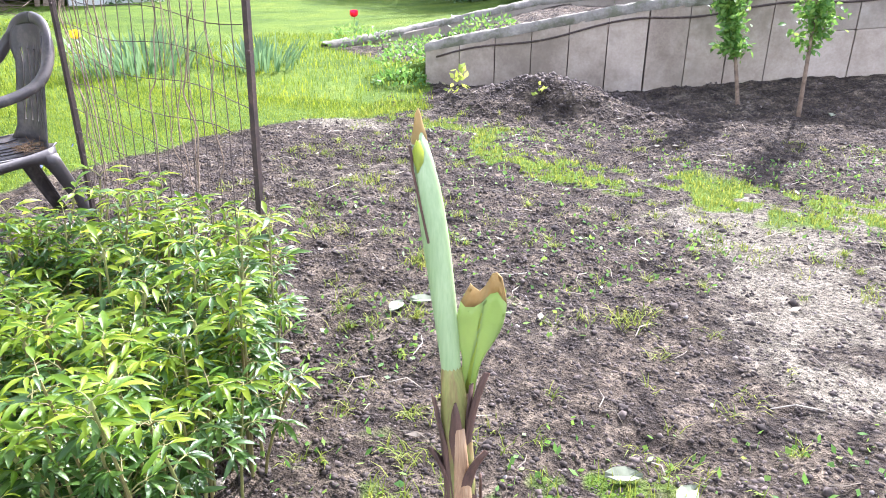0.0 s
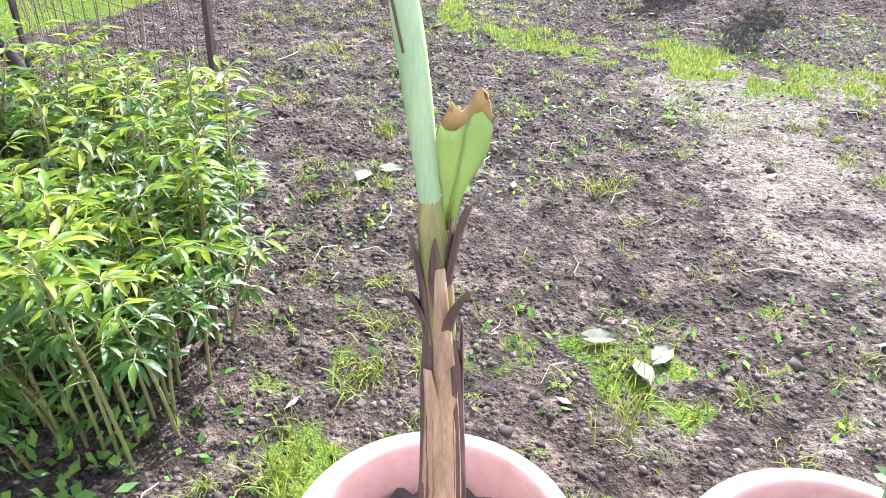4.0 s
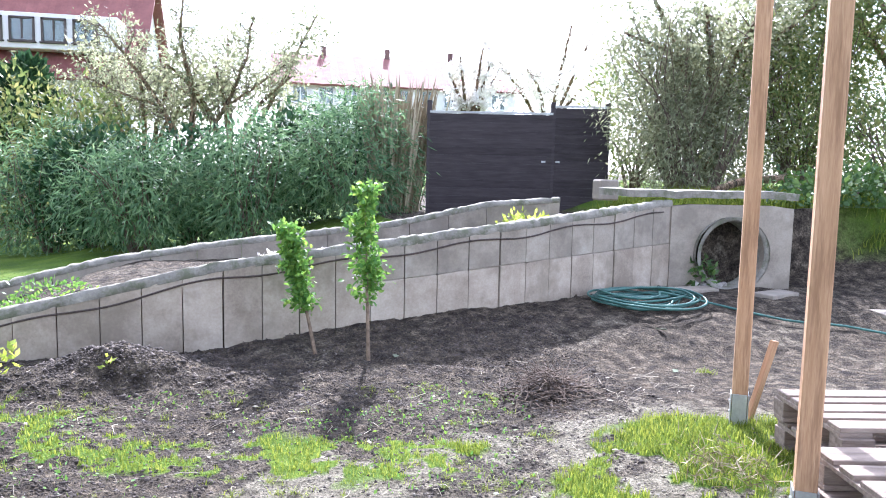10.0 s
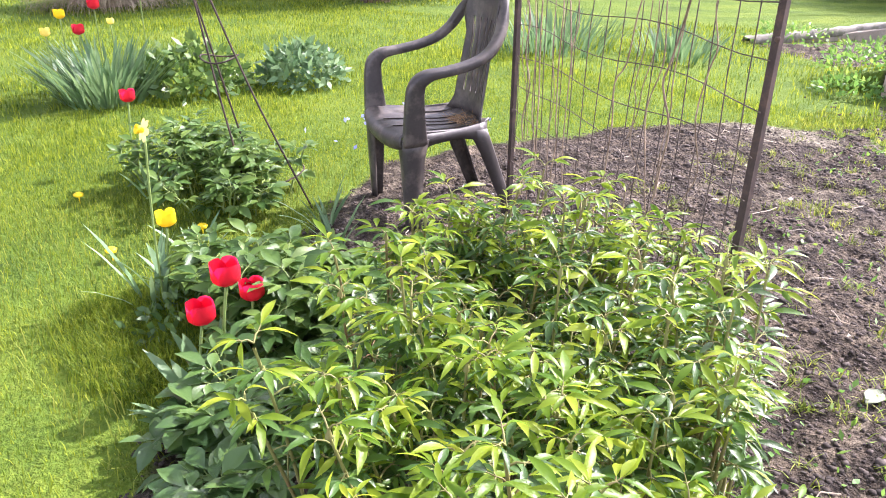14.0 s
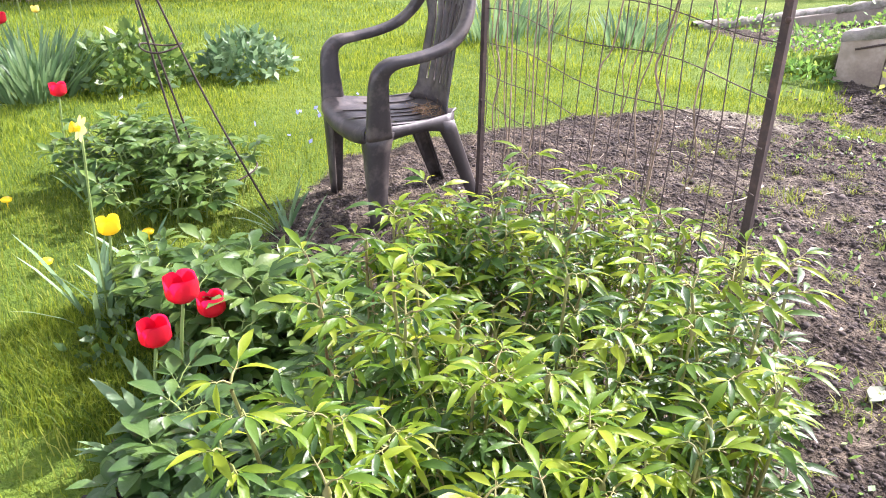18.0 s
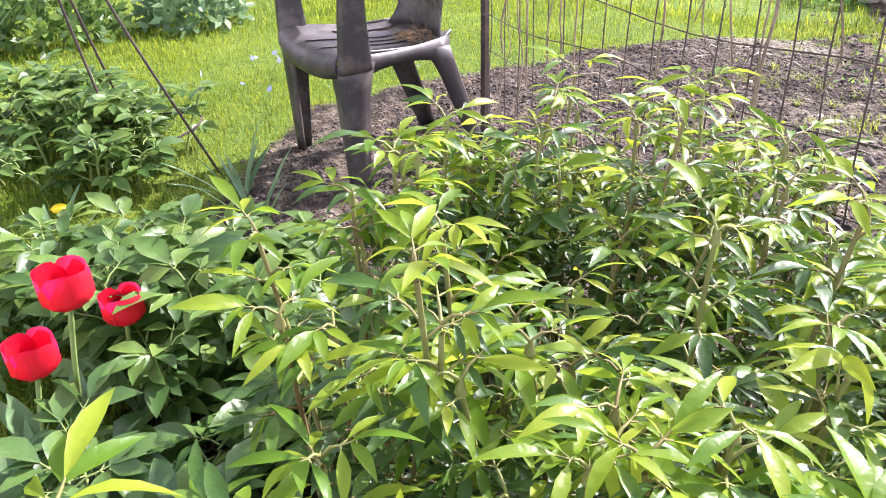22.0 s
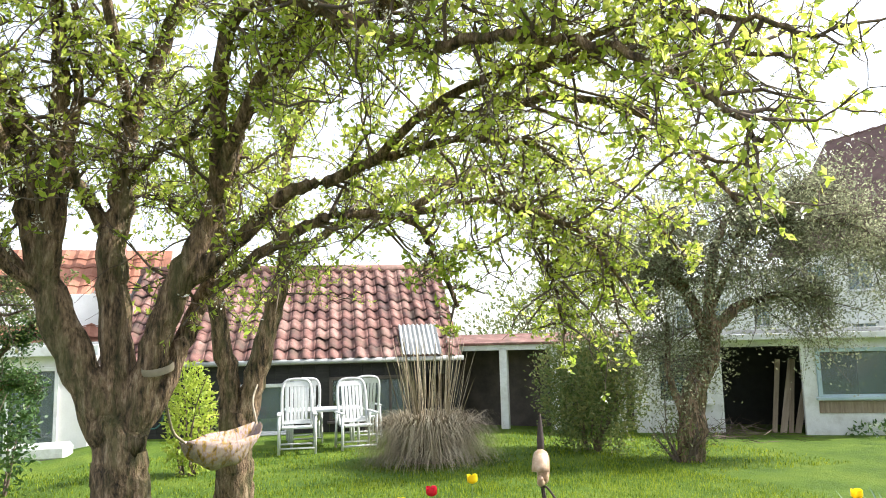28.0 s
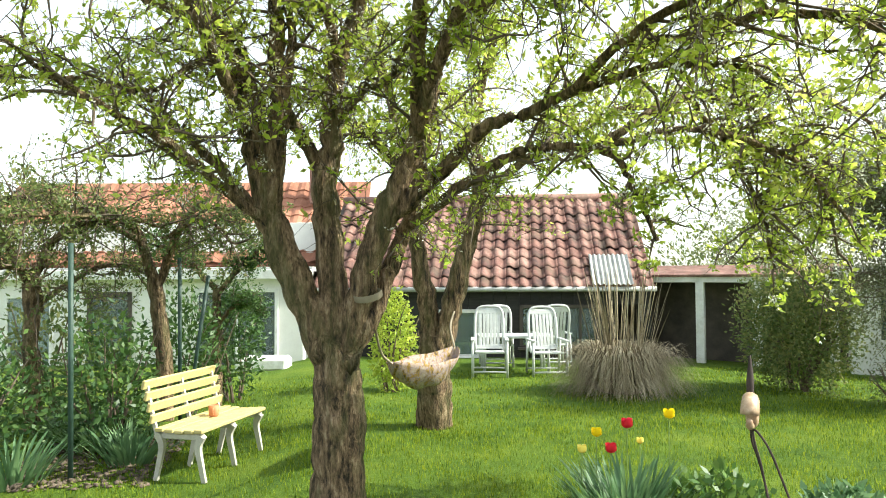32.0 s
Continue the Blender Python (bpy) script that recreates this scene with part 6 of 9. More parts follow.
def pallet(m, l=1.2, w=0.8, label="weathered grey-brown wooden pallet lying on the grass"):
    p = thing("pallet", label, "pallet", m, "stacked pallets")
    n = 5
    for i in range(n):
        bw = 0.145 if i in (0, 2, 4) else 0.1
        part("deck_board", Geo().box((l, bw * w / 0.8, 0.022), pose(l / 2, -w * (0.09 + 0.82 * i / (n - 1)), 0.133), 0.003), "pallet", p)
    for x in (0.072, l / 2, l - 0.072):
        part("cross_board", Geo().box((0.145, w, 0.022), pose(x, -w / 2, 0.111), 0.003), "pallet", p)
        for y in (0.05, 0.5, 0.95):
            part("block", Geo().box((0.145, 0.1, 0.078), pose(x, -w * y, 0.061), 0.003), "pallet", p)
    for y in (0.06, 0.5, 0.94):
        part("runner", Geo().box((l, 0.1, 0.022), pose(l / 2, -w * y, 0.011), 0.003), "pallet", p)
    return p


PA = -9.5
zp = float(ground_z(3.9, 2.7)) + 0.01
pal = pallet(pose(3.77, 2.99, zp, 0, 0, PA), 1.2, 0.56)
copy_thing(pal, pose(3.75, 2.985, zp + 0.146, 0, 0, PA - 0.8))
pal2 = pallet(pose(3.42, 2.32, zp - 0.03, 0, 0, PA - 3), 1.2, 0.8)
copy_thing(pal2, pose(3.44, 2.33, zp + 0.117, 0, 0, PA - 2))

# culvert mouth at the end of the wall
cul = thing("culvert", "concrete culvert mouth with round pipe opening and rough slab roof", "culvert", pose(0, 0, 0))
g = Geo()
c0, rad = Vector((5.98, 6.78, 0.62)), 0.36
n = 28
ring_in = [(c0.x + rad * math.cos(2 * math.pi * k / n), c0.z + rad * math.sin(2 * math.pi * k / n)) for k in range(n)]
outer = []
for k in range(n):
    a = 2 * math.pi * k / n
    sx, sz = math.cos(a), math.sin(a)
    q = min(0.62 / abs(sx) if abs(sx) > 1e-6 else 9, 0.52 / abs(sz) if abs(sz) > 1e-6 else 9)
    outer.append((c0.x + sx * q, c0.z + sz * q))
ydir = lambda x: 6.95 - 0.24 * (x - 5.35)
v = [(x, ydir(x), z) for x, z in ring_in] + [(x, ydir(x), z) for x, z in outer] + [(x, ydir(x) + 0.1, z) for x, z in ring_in] + [(x, ydir(x) + 0.1, z) for x, z in outer]
f = []
for k in range(n):
    j = (k + 1) % n
    f += [(k, j, n + j, n + k), (2 * n + j, 2 * n + k, 3 * n + k, 3 * n + j), (j, k, 2 * n + k, 2 * n + j), (n + k, n + j, 3 * n + j, 3 * n + k)]
part("head_wall", g.add(v, f), "concrete", cul)
part("pipe", Geo().tube([(c0.x, 6.75, c0.z), (c0.x + 0.15, 7.6, c0.z), (c0.x + 0.25, 8.3, c0.z)], [0.4, 0.4, 0.4], 28, cap=False), "concrete_cap", cul, "rough round concrete pipe", True)
part("pipe_bore", Geo().lathe([(0.4, 0), (0.36, 0.0), (0.34, 0.5), (0.33, 1.0), (0.0, 1.01)][::-1], 28, pose(c0.x, 6.74, c0.z, -90, 0, -6)), "concrete_cap", cul, "", True)
rows = []
r = rng(4)
for i in range(12):
    t = i / 11
    rows.append([(4.95 + 1.72 * t, 7.16 - 0.36 * t + 0.85 * u - 0.1 + r.normal(0, 0.012) * (u in (0, 1)), 1.205 + r.normal(0, 0.006)) for u in (0, 0.33, 0.66, 1)])
part("roof_slab", Geo().sheet([q[::-1] for q in rows][::-1], 0.075), "concrete_cap", cul, "pale chipped concrete slab")
for i in range(9):
    a = r.uniform(0, 6.28)
    x, y = 5.62 + 0.09 * (i % 5) + r.normal(0, 0.03), 6.9 - 0.08 * (i // 5) + r.normal(0, 0.02)
    s = r.uniform(0.035, 0.07)
    z = float(ground_z(x, y - 0.2)) + s * 0.5
    solo("stone", Geo().lathe([(0, -0.6 * s), (0.7 * s, -0.45 * s), (s, 0), (0.75 * s, 0.45 * s), (0, 0.62 * s)], 9, pose(x, y, z, 10, 15, i * 40), 0.12), "stone", "rounded pale stone in the culvert mouth", "stone", "culvert stones", smooth=True)
cushion("fern", 5.68, 6.82, 0.16, 0.3, 150, 0.09, "ivy", "small leafy plant in the culvert mouth", "plant", 101)
for i, (x, y, a, l, w) in enumerate(((5.42, 6.55, 10, 0.5, 0.2), (6.15, 6.25, 25, 0.5, 0.22), (7.0, 5.6, -5, 0.45, 0.25))):
    solo("paving_slab", Geo().box((l, w, 0.045), None, 0.006), "concrete", "loose concrete paving slab on the soil", "paving slab", "loose slabs", m=pose(x, y, float(ground_z(x, y)) + 0.02, 2, 1, a))
# hose lying in loose coils
hose = []
r = rng(9)
cx_, cy_, rr = 4.62, 6.05, 0.3
for k in range(190):
    a = k * 0.33
    if k % 19 == 0:
        tx, ty, tr = 4.62 + r.normal(0, 0.13), 6.05 + r.normal(0, 0.08), r.uniform(0.2, 0.42)
    cx_, cy_, rr = cx_ + 0.12 * (tx - cx_), cy_ + 0.12 * (ty - cy_), rr + 0.12 * (tr - rr)
    x, y = cx_ + 1.3 * rr * math.cos(a), cy_ + 0.85 * rr * math.sin(a)
    hose.append((x, y, float(ground_z(x, y, False)) + 0.03 + 0.0004 * k + 0.014 * math.sin(k * 0.7)))
tail = [(5.2, 5.95), (5.7, 5.5), (6.2, 5.35), (6.9, 4.9), (7.6, 4.7)]
hose += [(x, y, float(ground_z(x, y, False)) + 0.03) for x, y in tail]
solo("garden_hose", Geo().tube(spline(hose, 3), 0.011, 7), "hose", "blue-green garden hose in loose coils on soil", "hose", smooth=True)
# twig heap
chunks = []
r = rng(14)
hx, hy = 3.0, 4.2
for k in range(300):
    a, q = r.uniform(0, 6.28), abs(r.normal(0, 0.19))
    b = np.array([hx + q * math.cos(a), hy + q * math.sin(a), float(ground_z(hx, hy)) + max(0.005, 0.16 - 0.45 * q) * r.random() + 0.01])
    d = random_dirs(r, 1)[0] * np.array([1, 1, 0.35])
    branch_tubes(chunks, wander(r, b, unit(d), r.uniform(0.08, 0.28), 3, 0.25), r.uniform(0.002, 0.005), 0.0015, 4)
v, f = joined(chunks)
twig_heap = thing("twig_heap", "small heap of dry twigs and roots on soil", "twigs", pose(0, 0, 0))
part("twigwork", np_mesh("twigwork", v, f, "twig"), None, twig_heap)
xs, ys = r.normal(hx, 0.16, 260), r.normal(hy, 0.13, 260)
v, f = clods(260, 15, np.stack([xs, ys, ground_z(xs, ys) + 0.12 * np.exp(-((xs - hx) ** 2 + (ys - hy) ** 2) / 0.03)], 1), 0.01 + 0.012 * r.random(260))
part("earth", np_mesh("earth", v, f, "soil"), None, twig_heap, "dark earth clods")
solo("dry_grass_heap", kind="stuff", geo=np_mesh("dry_grass_heap", *flat_leaves(np.array([3.35, 2.75, 0.1]) + r.normal(0, (0.13, 0.13, 0.045), (420, 3)), random_dirs(r, 420), random_dirs(r, 420), 0.09, 0.006), "straw"), mat=None, label="small heap of dry brown grass by the post", category="dry grass")


def sapling(x, y, top, lean, seed, rad, label):
    r = rng(seed)
    z0 = float(ground_z(x, y))
    t = thing("sapling", label, "young tree", pose(x, y, z0), "young trees")
    h = top - z0
    pts = spline([(0, 0, -0.03), (lean[0] * 0.35, lean[1] * 0.4, h * 0.35), (lean[0] * 0.8, lean[1] * 0.8, h * 0.7), (lean[0], lean[1], h)], 5)
    part("trunk", Geo().tube(pts, [0.016 - 0.012 * i / (len(pts) - 1) for i in range(len(pts))], 9), "dry_vine", t, "pale thin trunk", True)
    chunks, P = [], []
    for k in range(34):
        s = r.uniform(0.36, 1.0)
        b = np.array(pts[int(s * (len(pts) - 1))])
        a = r.uniform(0, 6.28)
        l = 1.25 * rad * r.uniform(0.5, 1.0) * (1.15 - 0.75 * abs(s - 0.5))
        tw = wander(r, b, (math.cos(a) * 0.7, math.sin(a) * 0.7, 0.9), l, 4, 0.15)
        branch_tubes(chunks, tw, 0.004, 0.0012, 4)
        P += tw[1:] + [0.5 * (np.array(q) + w) for q, w in zip(tw[:-1], tw[1:])]
    v, f = joined(chunks)
    part("twigwork", np_mesh("twigwork", v, f, "stem_green"), None, t)
    P = np.repeat(np.array(P), 5, 0) + r.normal(0, 0.026, (len(P) * 5, 3))
    k = len(P)
    v, f = leaves_arrays(P, random_dirs(r, k, 0.3), random_dirs(r, k, 1), r.uniform(0.03, 0.065, k), r.uniform(0.018, 0.036, k))
    part("crown", np_mesh("crown", v, f, "sapling_leaf", True), None, t, "fresh green leaves")
    return t


sapling(1.58, 5.3, 1.0, (-0.2, 0.15), 7, 0.14, "slim young tree with thin yellow-green crown")
sapling(1.95, 5.1, 1.28, (-0.02, 0.12), 8, 0.17, "young tree with dense fresh green crown")
cushion("weed", -0.39, 4.95, 0.07, 0.16, 40, 0.07, "lime", "bright yellow-green weed on the earth heap", "weed", 110)
cushion("weed", 0.25, 4.78, 0.05, 0.1, 24, 0.05, "lime", "small bright weed in soil", "weed", 111)
cushion("ramp_plants", -0.85, 6.3, 0.35, 0.16, 420, 0.05, "sapling_leaf", "low green plants growing on the ramp end", "plants", 112)
for i, (x, y, q, h) in enumerate(((-1.15, 5.95, 0.3, 0.14), (-0.6, 6.75, 0.35, 0.18), (-1.35, 6.9, 0.4, 0.16), (-2.3, 7.55, 0.35, 0.2), (-1.05, 5.5, 0.22, 0.12))):
    cushion("ramp_plants", x, y, q, h, 380, 0.05, "sapling_leaf", "low green weeds round the wall's end", "plants", 116 + i)
cushion("ramp_plants", 4.35, 8.7, 0.4, 0.25, 420, 0.09, "lime", "grass tuft on top of the wall", "grass", 113)
cushion("ramp_plants", 1.5, 7.7, 0.4, 0.18, 300, 0.07, "blossom", "pale flowering cushion between the walls", "plants", 114)

# ---- beyond the walls: hedge, bamboo, fence ----
fence = thing("board_fence", "tall dark stained board fence with two panels", "fence", pose(0, 0, 0))
FA, FB = Vector((3.74, 12.05)), Vector((6.62, 11.38))
fu = (FB - FA).normalized()
fang = math.degrees(math.atan2(fu.y, fu.x))
fl = (FB - FA).length
for s0, s1, zt in ((0.0, 0.69, 2.43), (0.7, 1.0, 2.55)):
    n = 12
    for i in range(n):
        z0, z1 = 0.75 + (zt - 0.8) * i / n, 0.75 + (zt - 0.8) * (i + 1) / n
        c = FA + fu * fl * (s0 + s1) / 2
        part("fence_board", Geo().box((fl * (s1 - s0) - 0.02, 0.022, (z1 - z0) + 0.012), pose(c.x, c.y, (z0 + z1) / 2, 7, 0, fang), 0.002), "fence_wood", fence)
    c = FA + fu * fl * (s0 + s1) / 2
    part("top_rail", Geo().box((fl * (s1 - s0), 0.05, 0.035), pose(c.x, c.y, zt - 0.02, 0, 0, fang), 0.004), "grey_sheet", fence, "pale weathered top rail")
for s in (0.0, 0.695, 1.0):
    c = FA + fu * fl * s
    part("fence_post", Geo().box((0.08, 0.08, 2.1), pose(c.x, c.y + 0.04, 1.55, 0, 0, fang), 0.005), "fence_wood", fence)
for s in (0.64, 0.72):
    c = FA + fu * fl * s
    part("latch", Geo().box((0.07, 0.02, 0.03), pose(c.x, c.y - 0.03, 1.62, 0, 0, fang), 0.004), "galvanised", fence, "bright metal latch")


def conifer(x, y, h, rad, seed, mat="conifer", label="dense dark green conifer in a clipped row", k=2300):
    r = rng(seed)
    z0 = float(ground_z(x, y))
    t = thing("conifer", label, "conifer", pose(x, y, z0), "conifer hedge")
    part("trunk", Geo().tube([(0, 0, -0.05), (0, 0, h * 0.5), (0, 0, h * 0.93)], [0.08, 0.05, 0.01], 8), "bark", t)
    zq = r.random(k) ** 0.8
    a = r.uniform(0, 6.28, k)
    prof_ = rad * (1 - 0.25 * zq) * np.where(zq > 0.8, np.sqrt(np.maximum(0.02, (1.02 - zq) / 0.22)), 1) * (0.75 + 0.25 * np.minimum(1, zq * 6))
    q = prof_ * (0.72 + 0.28 * r.random(k)) * (1 + 0.1 * np.sin(a * 4 + zq * 17))
    p = np.stack([q * np.cos(a), q * np.sin(a), 0.02 * h + zq * h * 0.98], 1)
    d = np.stack([np.cos(a) * 0.6, np.sin(a) * 0.6, np.ones(k)], 1) + r.normal(0, 0.3, (k, 3))
    v, f = flat_leaves(p, d, np.stack([np.cos(a), np.sin(a), 0 * a], 1) + r.normal(0, 0.4, (k, 3)), r.uniform(0.18, 0.38, k), r.uniform(0.1, 0.2, k))
    part("crown", np_mesh("crown", v, f, mat), None, t)
    return t


r = rng(17)
for i in range(10):
    conifer(-11.8 + 0.8 * i, 19.7 + r.normal(0, 0.15), 3.55 + 0.15 * math.sin(i * 2.1) + 0.08 * i, 0.62, 120 + i)


def shrub(name, x, y, radii, h0, k, size, mat, label, cat, seed, hollow=0.5, narrow=0.4, stems=7, ragged=0.2, droop=False, group=""):
    """A bush: several stems and a ragged leafy crown."""
    r = rng(seed)
    z0 = float(ground_z(x, y))
    t = thing(name, label, cat, pose(x, y, z0), group)
    chunks = []
    for _ in range(stems):
        a = r.uniform(0, 6.28)
        branch_tubes(chunks, wander(r, (0.1 * math.cos(a), 0.1 * math.sin(a), -0.03), (math.cos(a) * 0.35 * radii[0] / radii[2], math.sin(a) * 0.35 * radii[1] / radii[2], 1), (h0 + radii[2]) * r.uniform(0.7, 1.0), 7, 0.12), 0.02, 0.005, 5)
    v, f = joined(chunks)
    part("branchwork", np_mesh("branchwork", v, f, "twig"), None, t)
    v, f = bush_leaves(r, (0, 0, h0), radii, k, size, -0.95, hollow, ragged, narrow, droop=droop)
    v[:, 2] = np.maximum(v[:, 2], 0.01)
    part("crown", np_mesh("crown", v, f, mat), None, t)
    return t


for i, (x, y, rx, rz, k) in enumerate(((-1.0, 12.9, 1.15, 1.0, 6000), (0.75, 12.75, 1.0, 1.2, 6000), (2.55, 12.6, 1.2, 1.25, 7500), (-2.8, 14.5, 1.4, 1.5, 5000))):
    shrub("bamboo", x, y, (rx, 0.9, rz), 1.0, k, 0.17, "bamboo", "bushy bamboo with arching blue-green leaves", "bamboo", 140 + i, 0.4, 0.16, 14, 0.25, True, "bamboo clumps")
for i, (x, y, rx, rz, hz) in enumerate(((-4.4, 17.5, 1.5, 1.9, 1.9), (-2.6, 16.8, 1.2, 1.7, 1.6))):
    shrub("hedge_shrub", x, y, (rx, 1.2, rz), hz, 3000, 0.17, "shrub", "loose grey-green hedge shrub with bare twigs", "shrub", 150 + i, 0.4, 0.45, 12, 0.3, False, "hedge shrubs")


def big_tree(name, x, y, z0, limbs, r0, label, cat, leaf_mat, seed, per_metre=4.0, twig=0.8, leaf_size=0.06, per=3, keep=0.8, scatter_=0.05, droop=0.0, sub=3, radii=None, curl=0.16, spread=0.9, bloom=0.0):
    """A trunk with limbs through given points, grown out into twigs and leaves."""
    r = rng(seed)
    t = thing(name, label, cat, pose(0, 0, 0))
    chunks = []
    smooth_limbs = []
    for i, pts in enumerate(limbs):
        sp = spline(pts, 7)
        ra, rb = radii[i] if radii else (r0 * (1 if i == 0 else 0.55), 0.02)
        wob = [np.array(q) + r.normal(0, 0.008, 3) for q in sp]
        smooth_limbs.append(wob)
        p_ = np.array(wob)
        part("trunk" if i == 0 else "limb", limb_mesh(p_, ra, rb, seed + i), None, t, smooth=True)
    tips = []
    for i, limb_ in enumerate(smooth_limbs[1:], 1):
        grow_twigs(r, [limb_], per_metre, twig, curl, droop, chunks, tips, 0.014, sub, spread, 0.4 if radii and radii[i][0] > 0.055 else 0.2)
    v, f = joined(chunks)
    part("twigwork", np_mesh("twigwork", v, f, "twig"), None, t)
    v, f = leaf_burst(r, tips, per, leaf_size, scatter_, keep)
    part("crown", np_mesh("crown", v, f, leaf_mat), None, t)
    if bloom:
        v, f = leaf_burst(r, tips, 6, 0.024, 0.016, bloom)
        part("blossom", np_mesh("blossom", v, f, "blossom"), None, t, "pale pinkish white blossom")
    return t


def limb_mesh(p, r0, r1, seed, n=22):
    """A thick limb with ridged, uneven bark."""
    k = len(p)
    d = unit(np.gradient(p, axis=0))
    s = unit(np.cross(d, np.array([0.31, 0.87, 0.13])))
    u = np.cross(s, d)
    rad = r0 + (r1 - r0) * np.linspace(0, 1, k) ** 1.2
    a = 2 * np.pi * np.arange(n) / n
    ridge = 1 + 0.05 * np.sin(a * 5 + seed)[None] + 0.04 * np.sin(a * 3 + np.linspace(0, 9, k)[:, None] + seed) + 0.03 * np.sin(np.linspace(0, 30, k))[:, None]
    ridge = ridge + 0.035 * np.sin(a * 9 + 2 * np.sin(np.linspace(0, 14, k))[:, None] + seed) + rng(seed).normal(0, 0.018, (k, n))
    q = rad[:, None] * ridge
    v = p[:, None] + (s[:, None] * np.cos(a)[None, :, None] + u[:, None] * np.sin(a)[None, :, None]) * q[..., None]
    i = np.arange(k - 1)[:, None] * n
    j = np.arange(n)[None]
    f = np.stack([i + j, i + (j + 1) % n, i + n + (j + 1) % n, i + n + j], -1).reshape(-1, 4)
    return np_mesh("limb", v, [f], "bark", True)


